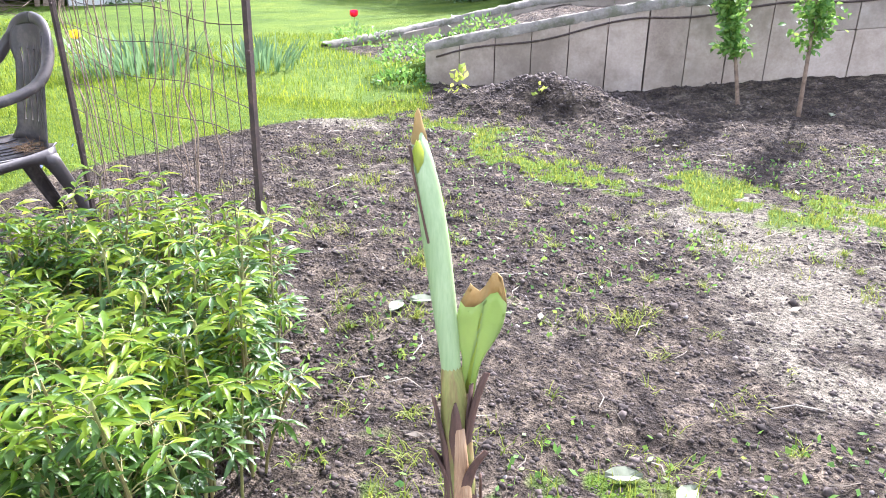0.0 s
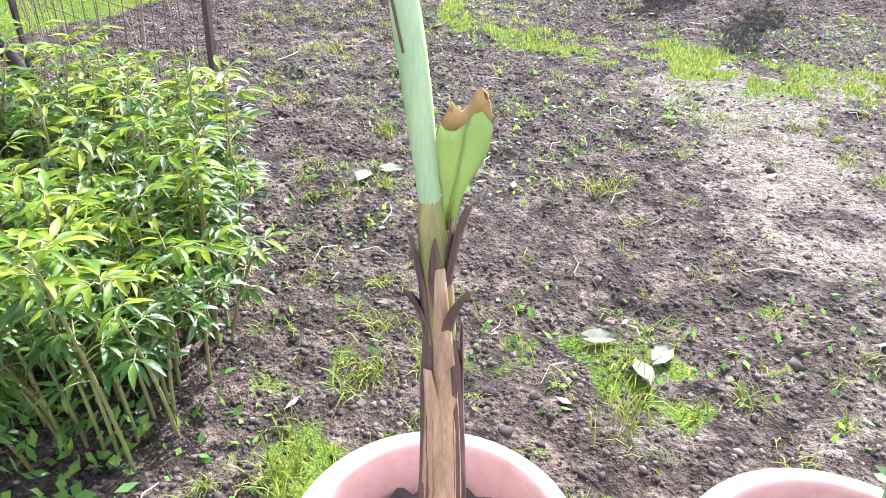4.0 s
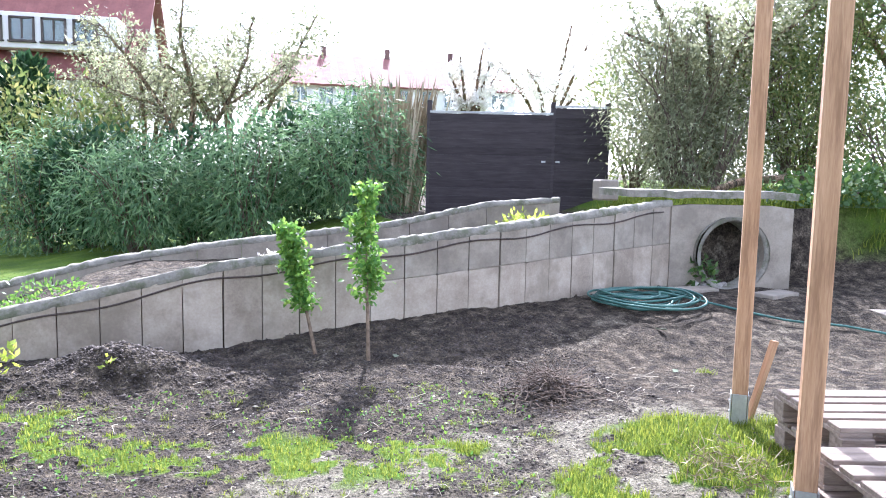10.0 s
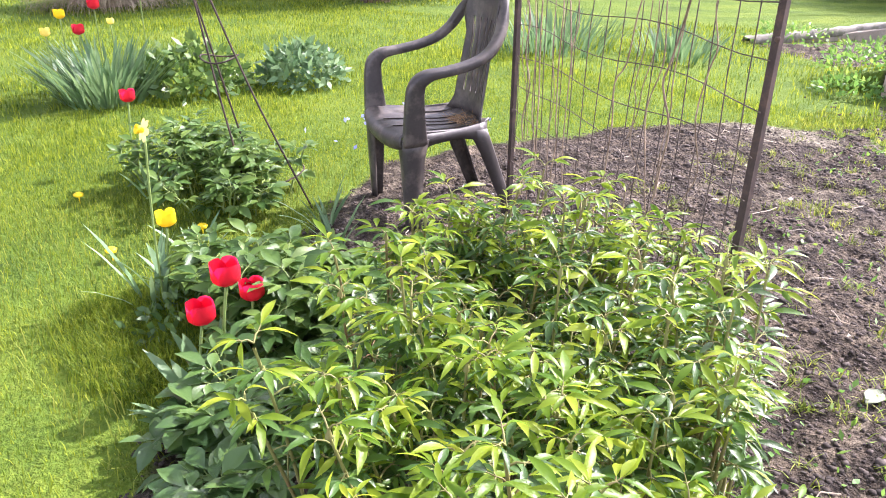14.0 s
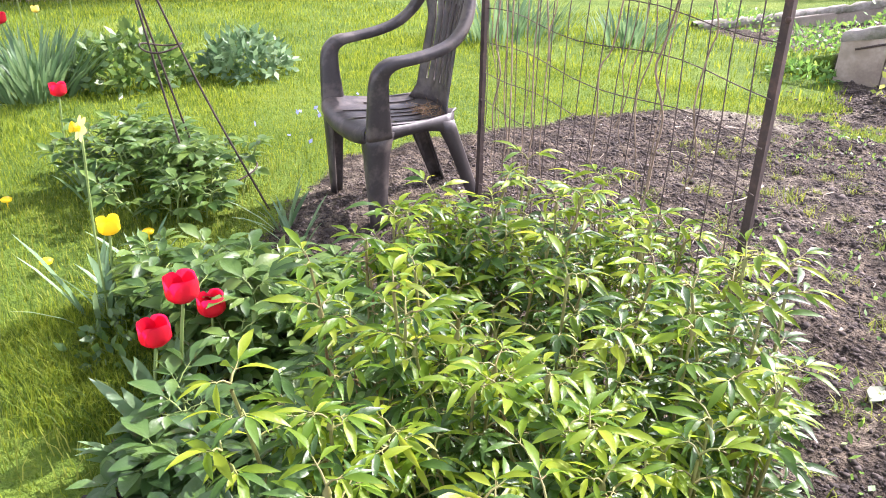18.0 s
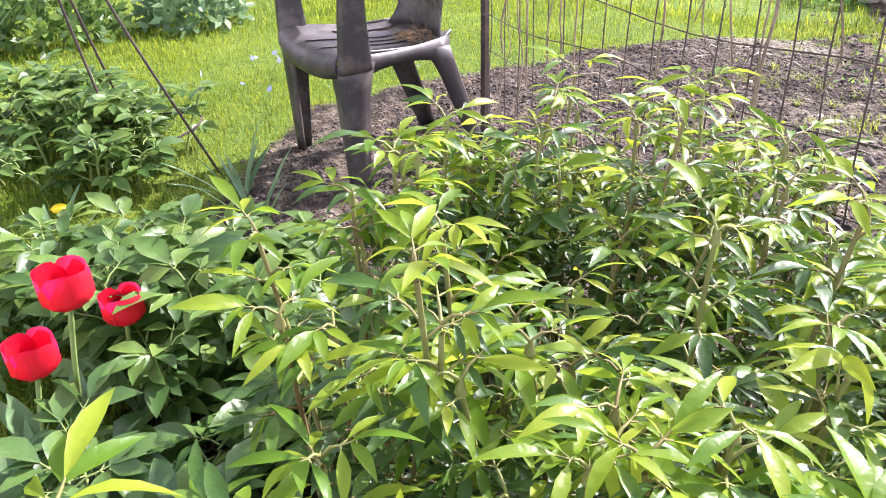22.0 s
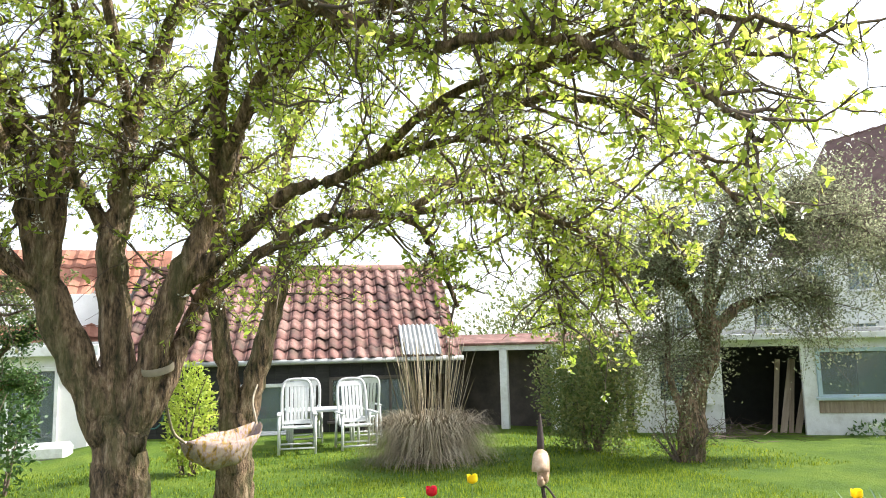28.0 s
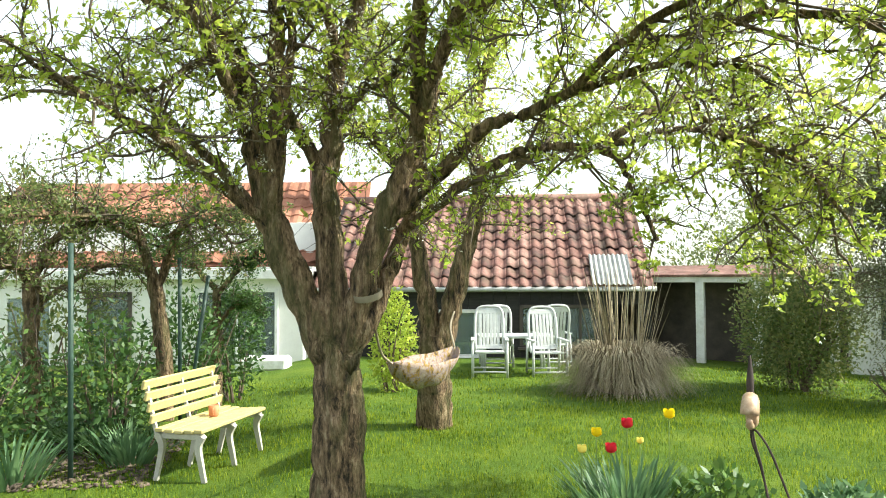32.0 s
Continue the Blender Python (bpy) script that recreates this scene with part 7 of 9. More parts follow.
# the large fruit tree with the hammock
T1 = [
    [(-4.95, -0.05, -0.15), (-4.93, -0.07, 0.1), (-4.93, -0.075, 0.55), (-4.93, -0.075, 0.9), (-4.93, -0.07, 1.07)],
    [(-4.93, -0.1, 0.9), (-4.95, -0.25, 1.31), (-4.97, -0.45, 1.74), (-4.97, -0.57, 2.14), (-4.95, -0.68, 2.64), (-4.9, -0.73, 2.99), (-4.8, -0.95, 3.33), (-4.75, -1.25, 3.95), (-4.6, -1.62, 4.2)],
    [(-4.96, -0.55, 2.05), (-4.9, -0.48, 2.61), (-4.85, -0.49, 3.02), (-4.75, -0.5, 3.4), (-4.6, -0.6, 4.3)],
    [(-4.97, -0.55, 1.9), (-5.05, -0.9, 2.33), (-5.1, -1.15, 2.57), (-5.15, -1.45, 2.85), (-5.2, -1.87, 2.95), (-5.1, -2.4, 2.9)],
    [(-4.93, -0.07, 1.0), (-5.0, -0.13, 1.66), (-5.02, -0.17, 2.17), (-5.0, -0.11, 2.6), (-4.98, -0.1, 2.95), (-4.95, 0.0, 3.31), (-4.8, 0.25, 4.0), (-4.6, 0.35, 4.5)],
    [(-5.02, -0.17, 2.25), (-5.0, -0.31, 2.52), (-4.9, -0.43, 2.73), (-4.8, -0.39, 3.24), (-4.6, -0.45, 3.9)],
    [(-4.93, -0.03, 0.95), (-4.85, 0.1, 1.57), (-4.8, 0.25, 2.01), (-4.75, 0.43, 2.44), (-4.7, 0.53, 2.85), (-4.6, 0.64, 3.17), (-4.3, 0.9, 3.7), (-3.8, 1.3, 4.3)],
    [(-4.9, 0.05, 1.1), (-4.95, 0.26, 1.57), (-5.0, 0.4, 1.93), (-5.05, 0.5, 2.33), (-5.0, 0.65, 3.0)],
    [(-4.82, 0.26, 1.95), (-4.6, 0.65, 2.32), (-4.5, 0.86, 2.54), (-4.35, 1.16, 2.64), (-4.2, 1.48, 2.77), (-3.9, 1.9, 2.84), (-3.5, 2.19, 2.69)],
    [(-5.0, 0.4, 1.9), (-4.6, 0.76, 2.19), (-4.45, 1.07, 2.37), (-4.35, 1.34, 2.4), (-4.25, 1.64, 2.34), (-4.2, 1.76, 2.1), (-4.15, 1.89, 1.79)],
    [(-4.92, -0.73, 2.88), (-4.8, -0.91, 3.01), (-4.7, -1.07, 2.89), (-4.6, -1.22, 2.75), (-4.4, -1.5, 2.7)],
    [(-5.0, -0.1, 2.62), (-4.9, 0.08, 2.84), (-4.7, 0.26, 2.9), (-4.4, 0.4, 3.2)],
    [(-4.67, 0.44, 2.53), (-4.1, 0.6, 3.1), (-3.4, 1.0, 3.55), (-2.6, 1.5, 3.75), (-1.9, 2.0, 3.7)],
    [(-4.96, -0.67, 2.48), (-4.4, -0.9, 3.1), (-3.7, -1.2, 3.6), (-3.0, -1.3, 3.9)],
    [(-4.28, 1.55, 2.4), (-4.2, 2.2, 2.5), (-4.1, 2.8, 2.3), (-4.1, 3.2, 1.9)],
    [(-4.95, -0.74, 3.1), (-5.2, -1.3, 3.5), (-5.2, -2.0, 3.7), (-5.0, -2.8, 3.6)],
    [(-4.2, 1.3, 2.68), (-3.4, 1.6, 2.95), (-2.7, 2.2, 3.0), (-2.2, 2.7, 2.85)],
    [(-4.66, 0.45, 2.55), (-4.3, 0.4, 3.1), (-3.82, 0.43, 3.39), (-3.47, 0.68, 3.36), (-3.13, 1.17, 3.05), (-2.74, 1.51, 2.98), (-2.4, 1.83, 2.85), (-2.1, 2.05, 2.6), (-1.9, 2.2, 2.3)],
    [(-4.0, 1.75, 2.95), (-3.3, 2.2, 2.95), (-2.8, 2.5, 2.65), (-2.5, 2.65, 2.2)],
    [(-4.28, 1.55, 2.4), (-4.3, 2.2, 2.75), (-4.35, 2.8, 2.6), (-4.4, 3.2, 2.2), (-4.4, 3.35, 1.7)],
    [(-4.3, 2.2, 2.72), (-4.35, 2.5, 2.4), (-4.4, 2.75, 2.05), (-4.4, 2.85, 1.6)],
    [(-4.95, -0.5, 1.9), (-4.63, -1.13, 2.4), (-4.28, -1.52, 2.6), (-4.1, -1.95, 2.9)],
    [(-4.6, 0.6, 3.08), (-4.0, 1.0, 3.4), (-3.3, 1.5, 3.5), (-2.7, 1.9, 3.35)],
    [(-4.93, -0.07, 3.05), (-4.4, -0.3, 3.8), (-3.7, -0.6, 4.2), (-3.0, -0.7, 4.2)],
    [(-4.6, 0.3, 4.2), (-4.0, 0.5, 4.5), (-3.3, 0.7, 4.5)],
    [(-4.35, 2.5, 2.6), (-4.6, 2.9, 2.4), (-4.8, 3.1, 2.0), (-4.85, 3.15, 1.65)],
    [(-4.3, 2.2, 2.75), (-4.2, 2.7, 2.8), (-4.1, 3.3, 2.6), (-4.05, 3.7, 2.1)],
    [(-4.6, 0.64, 3.17), (-4.1, 0.95, 3.45), (-3.6, 1.3, 3.52), (-3.0, 1.56, 3.49), (-2.6, 1.82, 3.44), (-2.3, 2.09, 3.32), (-2.1, 2.37, 3.16)],
    [(-4.4, 0.8, 3.55), (-3.6, 0.95, 3.9), (-2.8, 1.3, 3.81), (-2.5, 1.61, 3.58), (-2.2, 1.86, 3.41), (-2.0, 1.99, 3.24)],
    [(-3.9, 1.9, 2.84), (-3.3, 1.9, 2.98), (-2.8, 1.93, 3.02), (-2.4, 2.15, 3.05), (-2.1, 2.37, 2.94), (-1.9, 2.54, 2.78)],
]
R1 = [(0.19, 0.15), (0.12, 0.04), (0.08, 0.03), (0.042, 0.012), (0.105, 0.028), (0.05, 0.018), (0.1, 0.018), (0.075, 0.02), (0.056, 0.014), (0.04, 0.013), (0.028, 0.01), (0.03, 0.01), (0.045, 0.014), (0.045, 0.014), (0.025, 0.01), (0.05, 0.014), (0.03, 0.01), (0.05, 0.01), (0.03, 0.01), (0.026, 0.008), (0.018, 0.008), (0.035, 0.01), (0.035, 0.01), (0.035, 0.01), (0.025, 0.01), (0.018, 0.008), (0.02, 0.008), (0.034, 0.008), (0.03, 0.008), (0.026, 0.008)]
big_tree("fruit_tree", 0, 0, 0, T1, 0.2, "old spreading fruit tree with fresh spring leaves, on lawn", "tree", "tree_leaf", 200, 10, 0.85, 0.056, 4, 0.24, 0.012, -0.015, 8, R1, 0.22, bloom=0.13)
# second tree behind the hammock
T2 = [
    [(-7.75, 0.99, -0.1), (-7.68, 0.99, 0.4), (-7.65, 1.0, 0.92)],
    [(-7.66, 0.96, 0.7), (-7.64, 0.92, 1.2), (-7.6, 0.79, 1.9), (-7.55, 0.68, 2.68), (-7.5, 0.5, 3.5), (-7.4, 0.2, 4.3)],
    [(-7.64, 1.04, 0.7), (-7.58, 1.16, 1.2), (-7.5, 1.33, 1.9), (-7.44, 1.45, 2.48), (-7.38, 1.4, 3.25), (-7.2, 1.6, 4.2)],
    [(-7.42, 1.43, 2.38), (-7.2, 2.1, 2.9), (-7.1, 2.9, 3.3), (-7.2, 3.6, 3.3)],
    [(-7.55, 0.68, 2.68), (-7.6, 0.1, 3.2), (-7.7, -0.7, 3.6)],
]
big_tree("fruit_tree", 0, 0, 0, T2, 0.2, "second fruit tree holding the hammock, on lawn", "tree", "tree_leaf", 220, 13.0, 1.0, 0.05, 4, 0.36, 0.02, -0.03, 8, [(0.19, 0.165), (0.115, 0.03), (0.125, 0.03), (0.05, 0.015), (0.05, 0.015)])
# hammock
ham = thing("hammock", "faded patterned cloth hammock slung between two trees", "hammock", pose(0, 0, 0))
HA, HB = Vector((-5.85, 0.36, 0.86)), Vector((-6.9, 1.08, 0.87))
rows = []
for i in range(15):
    t = i / 14
    c = HA.lerp(HB, t)
    q = math.sin(math.pi * t)
    sag, wid = 0.24 * q ** 0.6, 0.03 + 0.2 * q ** 0.8
    side = Vector((0.57, 0.82, 0.0))
    rows.append([c + side * (u * wid) + Vector((0, 0, -sag * (1 - abs(u) ** 2.4) - 0.05 * q + 0.012 * math.sin(u * 7 + i))) for u in [k / 7 - 1 for k in range(15)]])
part("cloth", Geo().sheet(rows, 0.006), "hammock", ham, "", True)
part("rope", Geo().tube(spline([HA, (-5.5, 0.25, 1.0), (-4.88, 0.14, 1.4)], 5), 0.011, 6), "rope", ham, "", True)
part("rope", Geo().tube(spline([HB, (-7.25, 1.1, 1.05), (-7.52, 1.2, 1.22)], 5), 0.011, 6), "rope", ham, "", True)
part("strap", Geo().lathe([(0.094, 0), (0.097, 0.012), (0.097, 0.034), (0.093, 0.045)], 20, pose(-4.78, 0.12, 1.42, 12, 14, 0)), "rope", ham, "pale webbing strap round the trunk", True)

# ---- bench and pergola at the lawn's end ----
bench = thing("garden_bench", "bench with yellowed wooden slats and pale concrete legs", "bench", pose(-7.31, -0.97, -0.15, 0, 0, -23))
BL = 1.12
for x in (0.06, BL * 0.5, BL - 0.06):
    for y in (-0.16, 0.2):
        s = 1 if y > 0 else -1
        pts = spline([(x, y + s * 0.05, 0), (x, y + s * 0.015, 0.16), (x, y - s * 0.01, 0.3), (x, y + s * 0.03, 0.395)], 4)
        part("leg", Geo().tube(pts, [0.036 + 0.022 * (k / (len(pts) - 1)) ** 1.5 for k in range(len(pts))], 4, flat=0.7), "bench_leg", bench)
    part("bracket", Geo().box((0.05, 0.44, 0.05), pose(x, 0.02, 0.385), 0.006), "bench_leg", bench)
    part("back_support", Geo().tube([(x, -0.2, 0.38), (x, -0.26, 0.6), (x, -0.31, 0.82)], 0.02, 4), "bench_leg", bench)
for i in range(5):
    part("seat_slat", Geo().box((BL, 0.078, 0.032), pose(BL / 2, 0.22 - 0.092 * i, 0.425 + 0.006 * abs(i - 2)), 0.006), "bench_slat", bench)
for i in range(4):
    part("back_slat", Geo().box((BL, 0.03, 0.078), pose(BL / 2, -0.225 - 0.026 * i, 0.52 + 0.095 * i, -14, 0, 0), 0.006), "bench_slat", bench)
mug = thing("mug", "small red mug standing on the bench seat", "mug", pose(-6.86, -1.17, 0.295))
part("cup", Geo().lathe([(0, 0), (0.04, 0), (0.045, 0.01), (0.047, 0.1), (0.042, 0.1), (0.04, 0.012), (0, 0.01)], 20), "orange_pot", mug, "", True)
part("handle", Geo().tube([(0.045 + 0.028 * math.sin(a), 0, 0.05 + 0.03 * math.cos(a)) for a in np.linspace(0.2, 2.9, 9)], 0.006, 6), "orange_pot", mug, "", True)
for x, y, h, lean in ((-6.5, -2.28, 2.0, -0.02), (-8.5, -1.76, 1.95, -0.02), (-8.4, -1.7, 1.75, 0.25)):
    z0 = float(ground_z(x, y))
    solo("pergola_pole", Geo().tube([(0, 0, -0.05), (0, lean, h)], 0.022, 10), "green_pole", "dark green metal pergola pole", "pole", "pergola poles", smooth=True, m=pose(x, y, z0))
LT2 = [[(-8.5, -3.3, -0.1), (-8.45, -3.3, 0.8), (-8.4, -3.3, 1.5)], [(-8.4, -3.3, 1.45), (-8.3, -3.0, 2.0), (-8.2, -2.4, 2.2), (-8.3, -1.9, 2.1)], [(-8.4, -3.3, 1.5), (-8.3, -3.7, 2.1), (-8.0, -4.4, 2.3)], [(-8.4, -3.2, 1.3), (-8.9, -2.7, 1.7), (-9.3, -2.3, 1.6)], [(-8.4, -3.2, 1.2), (-7.9, -3.1, 1.6), (-7.4, -3.3, 1.7)]]
big_tree("trained_tree", 0, 0, 0, LT2, 0.08, "low gnarled apple tree with small olive leaves, by poles", "tree", "shrub", 245, 14, 0.85, 0.05, 3, 0.5, 0.03, -0.02, 6, [(0.09, 0.07), (0.05, 0.015), (0.05, 0.015), (0.035, 0.01), (0.035, 0.01)], 0.25)
LT3 = [[(-10.2, -1.6, -0.2), (-10.2, -1.6, 0.7), (-10.15, -1.6, 1.4)], [(-10.15, -1.6, 1.3), (-10.1, -1.2, 1.8), (-10.0, -0.8, 2.0)], [(-10.15, -1.6, 1.4), (-10.1, -2.1, 1.9), (-10.0, -2.6, 2.0)], [(-10.15, -1.6, 0.9), (-10.1, -1.3, 1.2), (-10.1, -1.0, 1.1)]]
big_tree("trained_tree", 0, 0, 0, LT3, 0.07, "small ivy-clad fruit tree before the white wing", "tree", "ivy", 247, 14, 0.5, 0.05, 4, 0.8, 0.04, -0.03, 6, [(0.07, 0.05), (0.04, 0.012), (0.04, 0.012), (0.03, 0.01)], 0.25)
LT = [[(-8.8, -1.98, -0.1), (-8.78, -2.0, 0.7), (-8.75, -2.1, 1.55)], [(-8.75, -2.1, 1.5), (-8.7, -2.4, 2.2), (-8.3, -3.2, 2.4), (-7.8, -4.0, 2.2)], [(-8.75, -2.05, 1.5), (-8.7, -1.7, 2.3), (-8.8, -1.0, 2.35)], [(-8.72, -2.3, 2.0), (-8.0, -2.6, 2.2), (-7.2, -3.0, 2.15), (-6.4, -3.3, 2.0)], [(-8.75, -2.0, 2.0), (-8.3, -1.5, 2.2), (-8.0, -1.1, 1.9)]]
big_tree("trained_tree", 0, 0, 0, LT, 0.09, "trained apple tree with flat spreading branches over poles", "tree", "shrub", 240, 14, 0.95, 0.055, 3, 0.5, 0.03, -0.03, 6, [(0.1, 0.08), (0.06, 0.02), (0.05, 0.02), (0.04, 0.012), (0.03, 0.01)])
for i, (x, y, rx, rz, hz, mt) in enumerate(((-7.6, -2.3, 0.5, 0.75, 0.6, "ivy"), (-9.0, -3.2, 0.8, 0.9, 0.7, "shrub"), (-7.3, -3.4, 0.7, 0.7, 0.5, "ivy"), (-9.6, -1.9, 0.45, 0.8, 0.8, "ivy"), (-10.6, -1.4, 0.4, 0.85, 0.9, "ivy"))):
    shrub("border_shrub", x, y, (rx, rx, rz), hz, 1700, 0.085, mt, "leafy green border shrub beside the lawn", "shrub", 250 + i, 0.35, 0.5, 8, 0.3, False, "border shrubs")
strap_clump("bulb_leaves", -7.1, -1.95, 0.35, 120, 0.4, 0.03, "blue_leaf", "clump of blue-green strap leaves behind the bench", "bulb leaves", 260, 1.0)
strap_clump("bulb_leaves", -7.75, -2.35, 0.5, 200, 0.45, 0.03, "blue_leaf", "broad sweep of blue-green strap leaves behind the mulch", "bulb leaves", 259, 1.1)
strap_clump("bulb_leaves", -8.3, -2.75, 0.5, 160, 0.45, 0.03, "blue_leaf", "broad sweep of blue-green strap leaves under the apple tree", "bulb leaves", 258, 1.1)
strap_clump("bulb_leaves", -6.5, -2.75, 0.4, 120, 0.42, 0.03, "blue_leaf", "clump of blue-green strap leaves below the pole", "bulb leaves", 261, 1.0)
xs, ys = rng(262).uniform(-8.4, -6.2, 900), rng(263).uniform(-2.9, -1.6, 900)
v, f = clods(900, 264, np.stack([xs, ys, ground_z(xs, ys) + 0.01], 1), 0.02 + 0.03 * rng(265).random(900), 0.4)
solo("bark_mulch", np_mesh("bark_mulch", v, f, "twig"), None, "dark bark mulch on the border by the bench", "mulch", kind="stuff")

# ---- lawn furniture before the house ----
def recliner(m):
    """A white slatted resin garden chair with a high back; faces -y."""
    c = thing("recliner_chair", "white resin garden recliner with tall panelled back", "chair", m, "white garden chairs")
    for sx in (-1, 1):
        part("front_leg", Geo().tube([(sx * 0.28, -0.27, 0), (sx * 0.28, -0.25, 0.6)], 0.022, 8), "white_plastic", c, "", True)
        part("back_leg", Geo().tube([(sx * 0.28, 0.3, 0), (sx * 0.28, 0.2, 0.6)], 0.022, 8), "white_plastic", c, "", True)
        part("armrest", Geo().box((0.06, 0.58, 0.028), pose(sx * 0.28, -0.02, 0.61), 0.01), "white_plastic", c)
    for y in (-0.27, 0.29):
        part("foot_bar", Geo().tube([(-0.28, y, 0.1), (0.28, y, 0.1)], 0.016, 6), "white_plastic", c, "", True)
    part("seat", Geo().box((0.48, 0.48, 0.035), pose(0, -0.04, 0.4, -3, 0, 0), 0.012), "white_plastic", c)
    tilt = -14
    fr = [(-0.235, 0.0), (-0.24, 0.5), (-0.2, 0.7), (-0.1, 0.755), (0.1, 0.755), (0.2, 0.7), (0.24, 0.5), (0.235, 0.0)]
    bm_ = pose(0, 0.2, 0.4, tilt, 0, 0)
    part("back_frame", Geo().tube([bm_ @ Vector((q[0], 0, q[1])) for q in spline([(a, b, 0) for a, b in fr], 4)], 0.024, 8), "white_plastic", c, "", True)
    for x in (-0.15, -0.09, -0.03, 0.03, 0.09, 0.15):
        part("back_slat", Geo().box((0.046, 0.014, 0.62), bm_ @ pose(x, 0, 0.36), 0.004), "white_plastic", c)
    part("back_rail", Geo().box((0.44, 0.018, 0.09), bm_ @ pose(0, 0, 0.68), 0.006), "white_plastic", c)
    part("back_rail", Geo().box((0.44, 0.018, 0.06), bm_ @ pose(0, 0, 0.06), 0.006), "white_plastic", c)
    return c


zc = float(ground_z(-11.8, 2.7))
rc = recliner(pose(-11.85, 2.55, zc, 0, 0, 78))
for x, y, a in ((-11.75, 3.5, 86), (-13.2, 2.98, -98), (-13.1, 4.02, -92)):
    copy_thing(rc, pose(x, y, zc - 0.02, 0, 0, a))
tb = thing("garden_table", "low garden table between the white chairs", "table", pose(-12.5, 3.15, zc - 0.02, 0, 0, 82))
part("tabletop", Geo().box((1.3, 0.7, 0.04), pose(0, 0, 0.62), 0.01), "white_plastic", tb)
for sx in (-1, 1):
    for sy in (-1, 1):
        part("leg", Geo().tube([(sx * 0.56, sy * 0.28, 0), (sx * 0.54, sy * 0.26, 0.6)], 0.025, 8), "white_plastic", tb, "", True)
sol = thing("flower_pot", "orange clay flower pot on the lawn by the tree", "flower pot", pose(-11.9, 1.35, zc))
part("pot_body", Geo().lathe([(0, 0), (0.11, 0), (0.16, 0.2), (0.17, 0.2), (0.17, 0.25), (0.15, 0.25), (0.13, 0.05), (0, 0.04)], 24), "orange_pot", sol, "", True)
cushion("pot_plant", -11.9, 1.35, 0.16, 0.5, 120, 0.07, "shrub", "small green plant in the clay pot", "plant", 300)

# pampas grass
r = rng(301)
px, py = -9.7, 3.95
pz = float(ground_z(px, py))
pamp = thing("pampas_grass", "large clump of pampas grass with tall dry straw stems", "ornamental grass", pose(0, 0, 0))
n = 3600
a, q = r.uniform(0, 6.28, n), 0.3 * np.sqrt(r.random(n))
p = np.stack([px + q * np.cos(a), py + q * np.sin(a), np.full(n, pz)], 1)
spread_, rise_ = r.uniform(0.4, 1.0, n), r.uniform(0.15, 0.72, n)
kink = r.uniform(1.5, 2.2, n)
spin = a + r.normal(0, 0.7, n)
side = np.stack([-np.sin(spin), np.cos(spin), np.zeros(n)], 1)
rows = []
for t in (0.0, 0.2, 0.4, 0.6, 0.8, 1.0):
    c = p + np.stack([np.cos(spin) * spread_ * t ** 0.85, np.sin(spin) * spread_ * t ** 0.85, np.maximum(rise_ * (1 - (1 - kink * t) ** 2), 0.02)], 1)
    half = side * 0.007 * (1.05 - t)
    rows += [c - half, c + half]
v = np.stack(rows, 1)
f = [((np.arange(n) * 12)[:, None, None] + np.array([(2 * k, 2 * k + 1, 2 * k + 3, 2 * k + 2) for k in range(5)])[None]).reshape(-1, 4)]
v = v.reshape(-1, 3)
part("leaf_skirt", np_mesh("leaf_skirt", v, f, "straw"), None, pamp, "drooping grey straw leaves")
n = 85
a, q = r.uniform(0, 6.28, n), 0.3 * np.sqrt(r.random(n))
p = np.stack([px + q * np.cos(a), py + q * np.sin(a), np.full(n, pz)], 1)
d = np.stack([np.cos(a) * 0.14, np.sin(a) * 0.14, np.ones(n)], 1) + r.normal(0, 0.12, (n, 3))
v, f = leaves_arrays(p, d, random_dirs(r, n), r.uniform(1.2, 2.0, n), 0.015, ((0, 0.8), (0.4, 0.8), (0.8, 1.0), (1, 0)), 0.03, 0.4)
part("stem_tuft", np_mesh("stem_tuft", v, f, "straw"), None, pamp, "tall upright straw stems")

shrub("evergreen_shrub", -9.5, 6.55, (0.84, 0.84, 1.05), 0.95, 14000, 0.065, "shrub", "dense rounded olive-green shrub on the lawn", "shrub", 310, 0.2, 0.5, 14, 0.22)
# the old weeping tree in front of the shed
WT = [
    [(-8.05, 7.1, -0.3), (-8.0, 7.15, 0.25), (-8.1, 7.3, 0.75), (-8.05, 7.6, 1.3), (-8.15, 7.75, 1.7)],
    [(-8.1, 7.65, 1.5), (-8.3, 7.5, 2.2), (-8.6, 7.2, 2.8), (-9.0, 6.8, 3.1)],
    [(-8.1, 7.7, 1.6), (-8.0, 8.2, 2.0), (-7.8, 8.8, 2.15), (-7.6, 9.4, 2.1)],
    [(-8.12, 7.7, 1.6), (-8.0, 7.7, 2.5), (-7.8, 7.9, 3.3), (-7.5, 8.2, 3.7)],
    [(-8.3, 7.5, 2.2), (-8.0, 6.9, 2.9), (-7.6, 6.6, 3.2)],
    [(-8.0, 7.15, 0.3), (-8.2, 7.0, 1.0), (-8.3, 7.1, 1.8)],
    [(-8.1, 7.7, 1.9), (-8.0, 8.3, 2.9), (-7.6, 8.96, 3.7), (-7.4, 9.5, 3.6)],
    [(-7.8, 7.9, 3.0), (-7.5, 8.9, 3.2), (-7.2, 9.9, 3.1), (-7.1, 10.6, 2.7)],
    [(-8.3, 7.5, 2.2), (-8.3, 6.8, 2.6), (-8.5, 6.2, 2.7)],
]
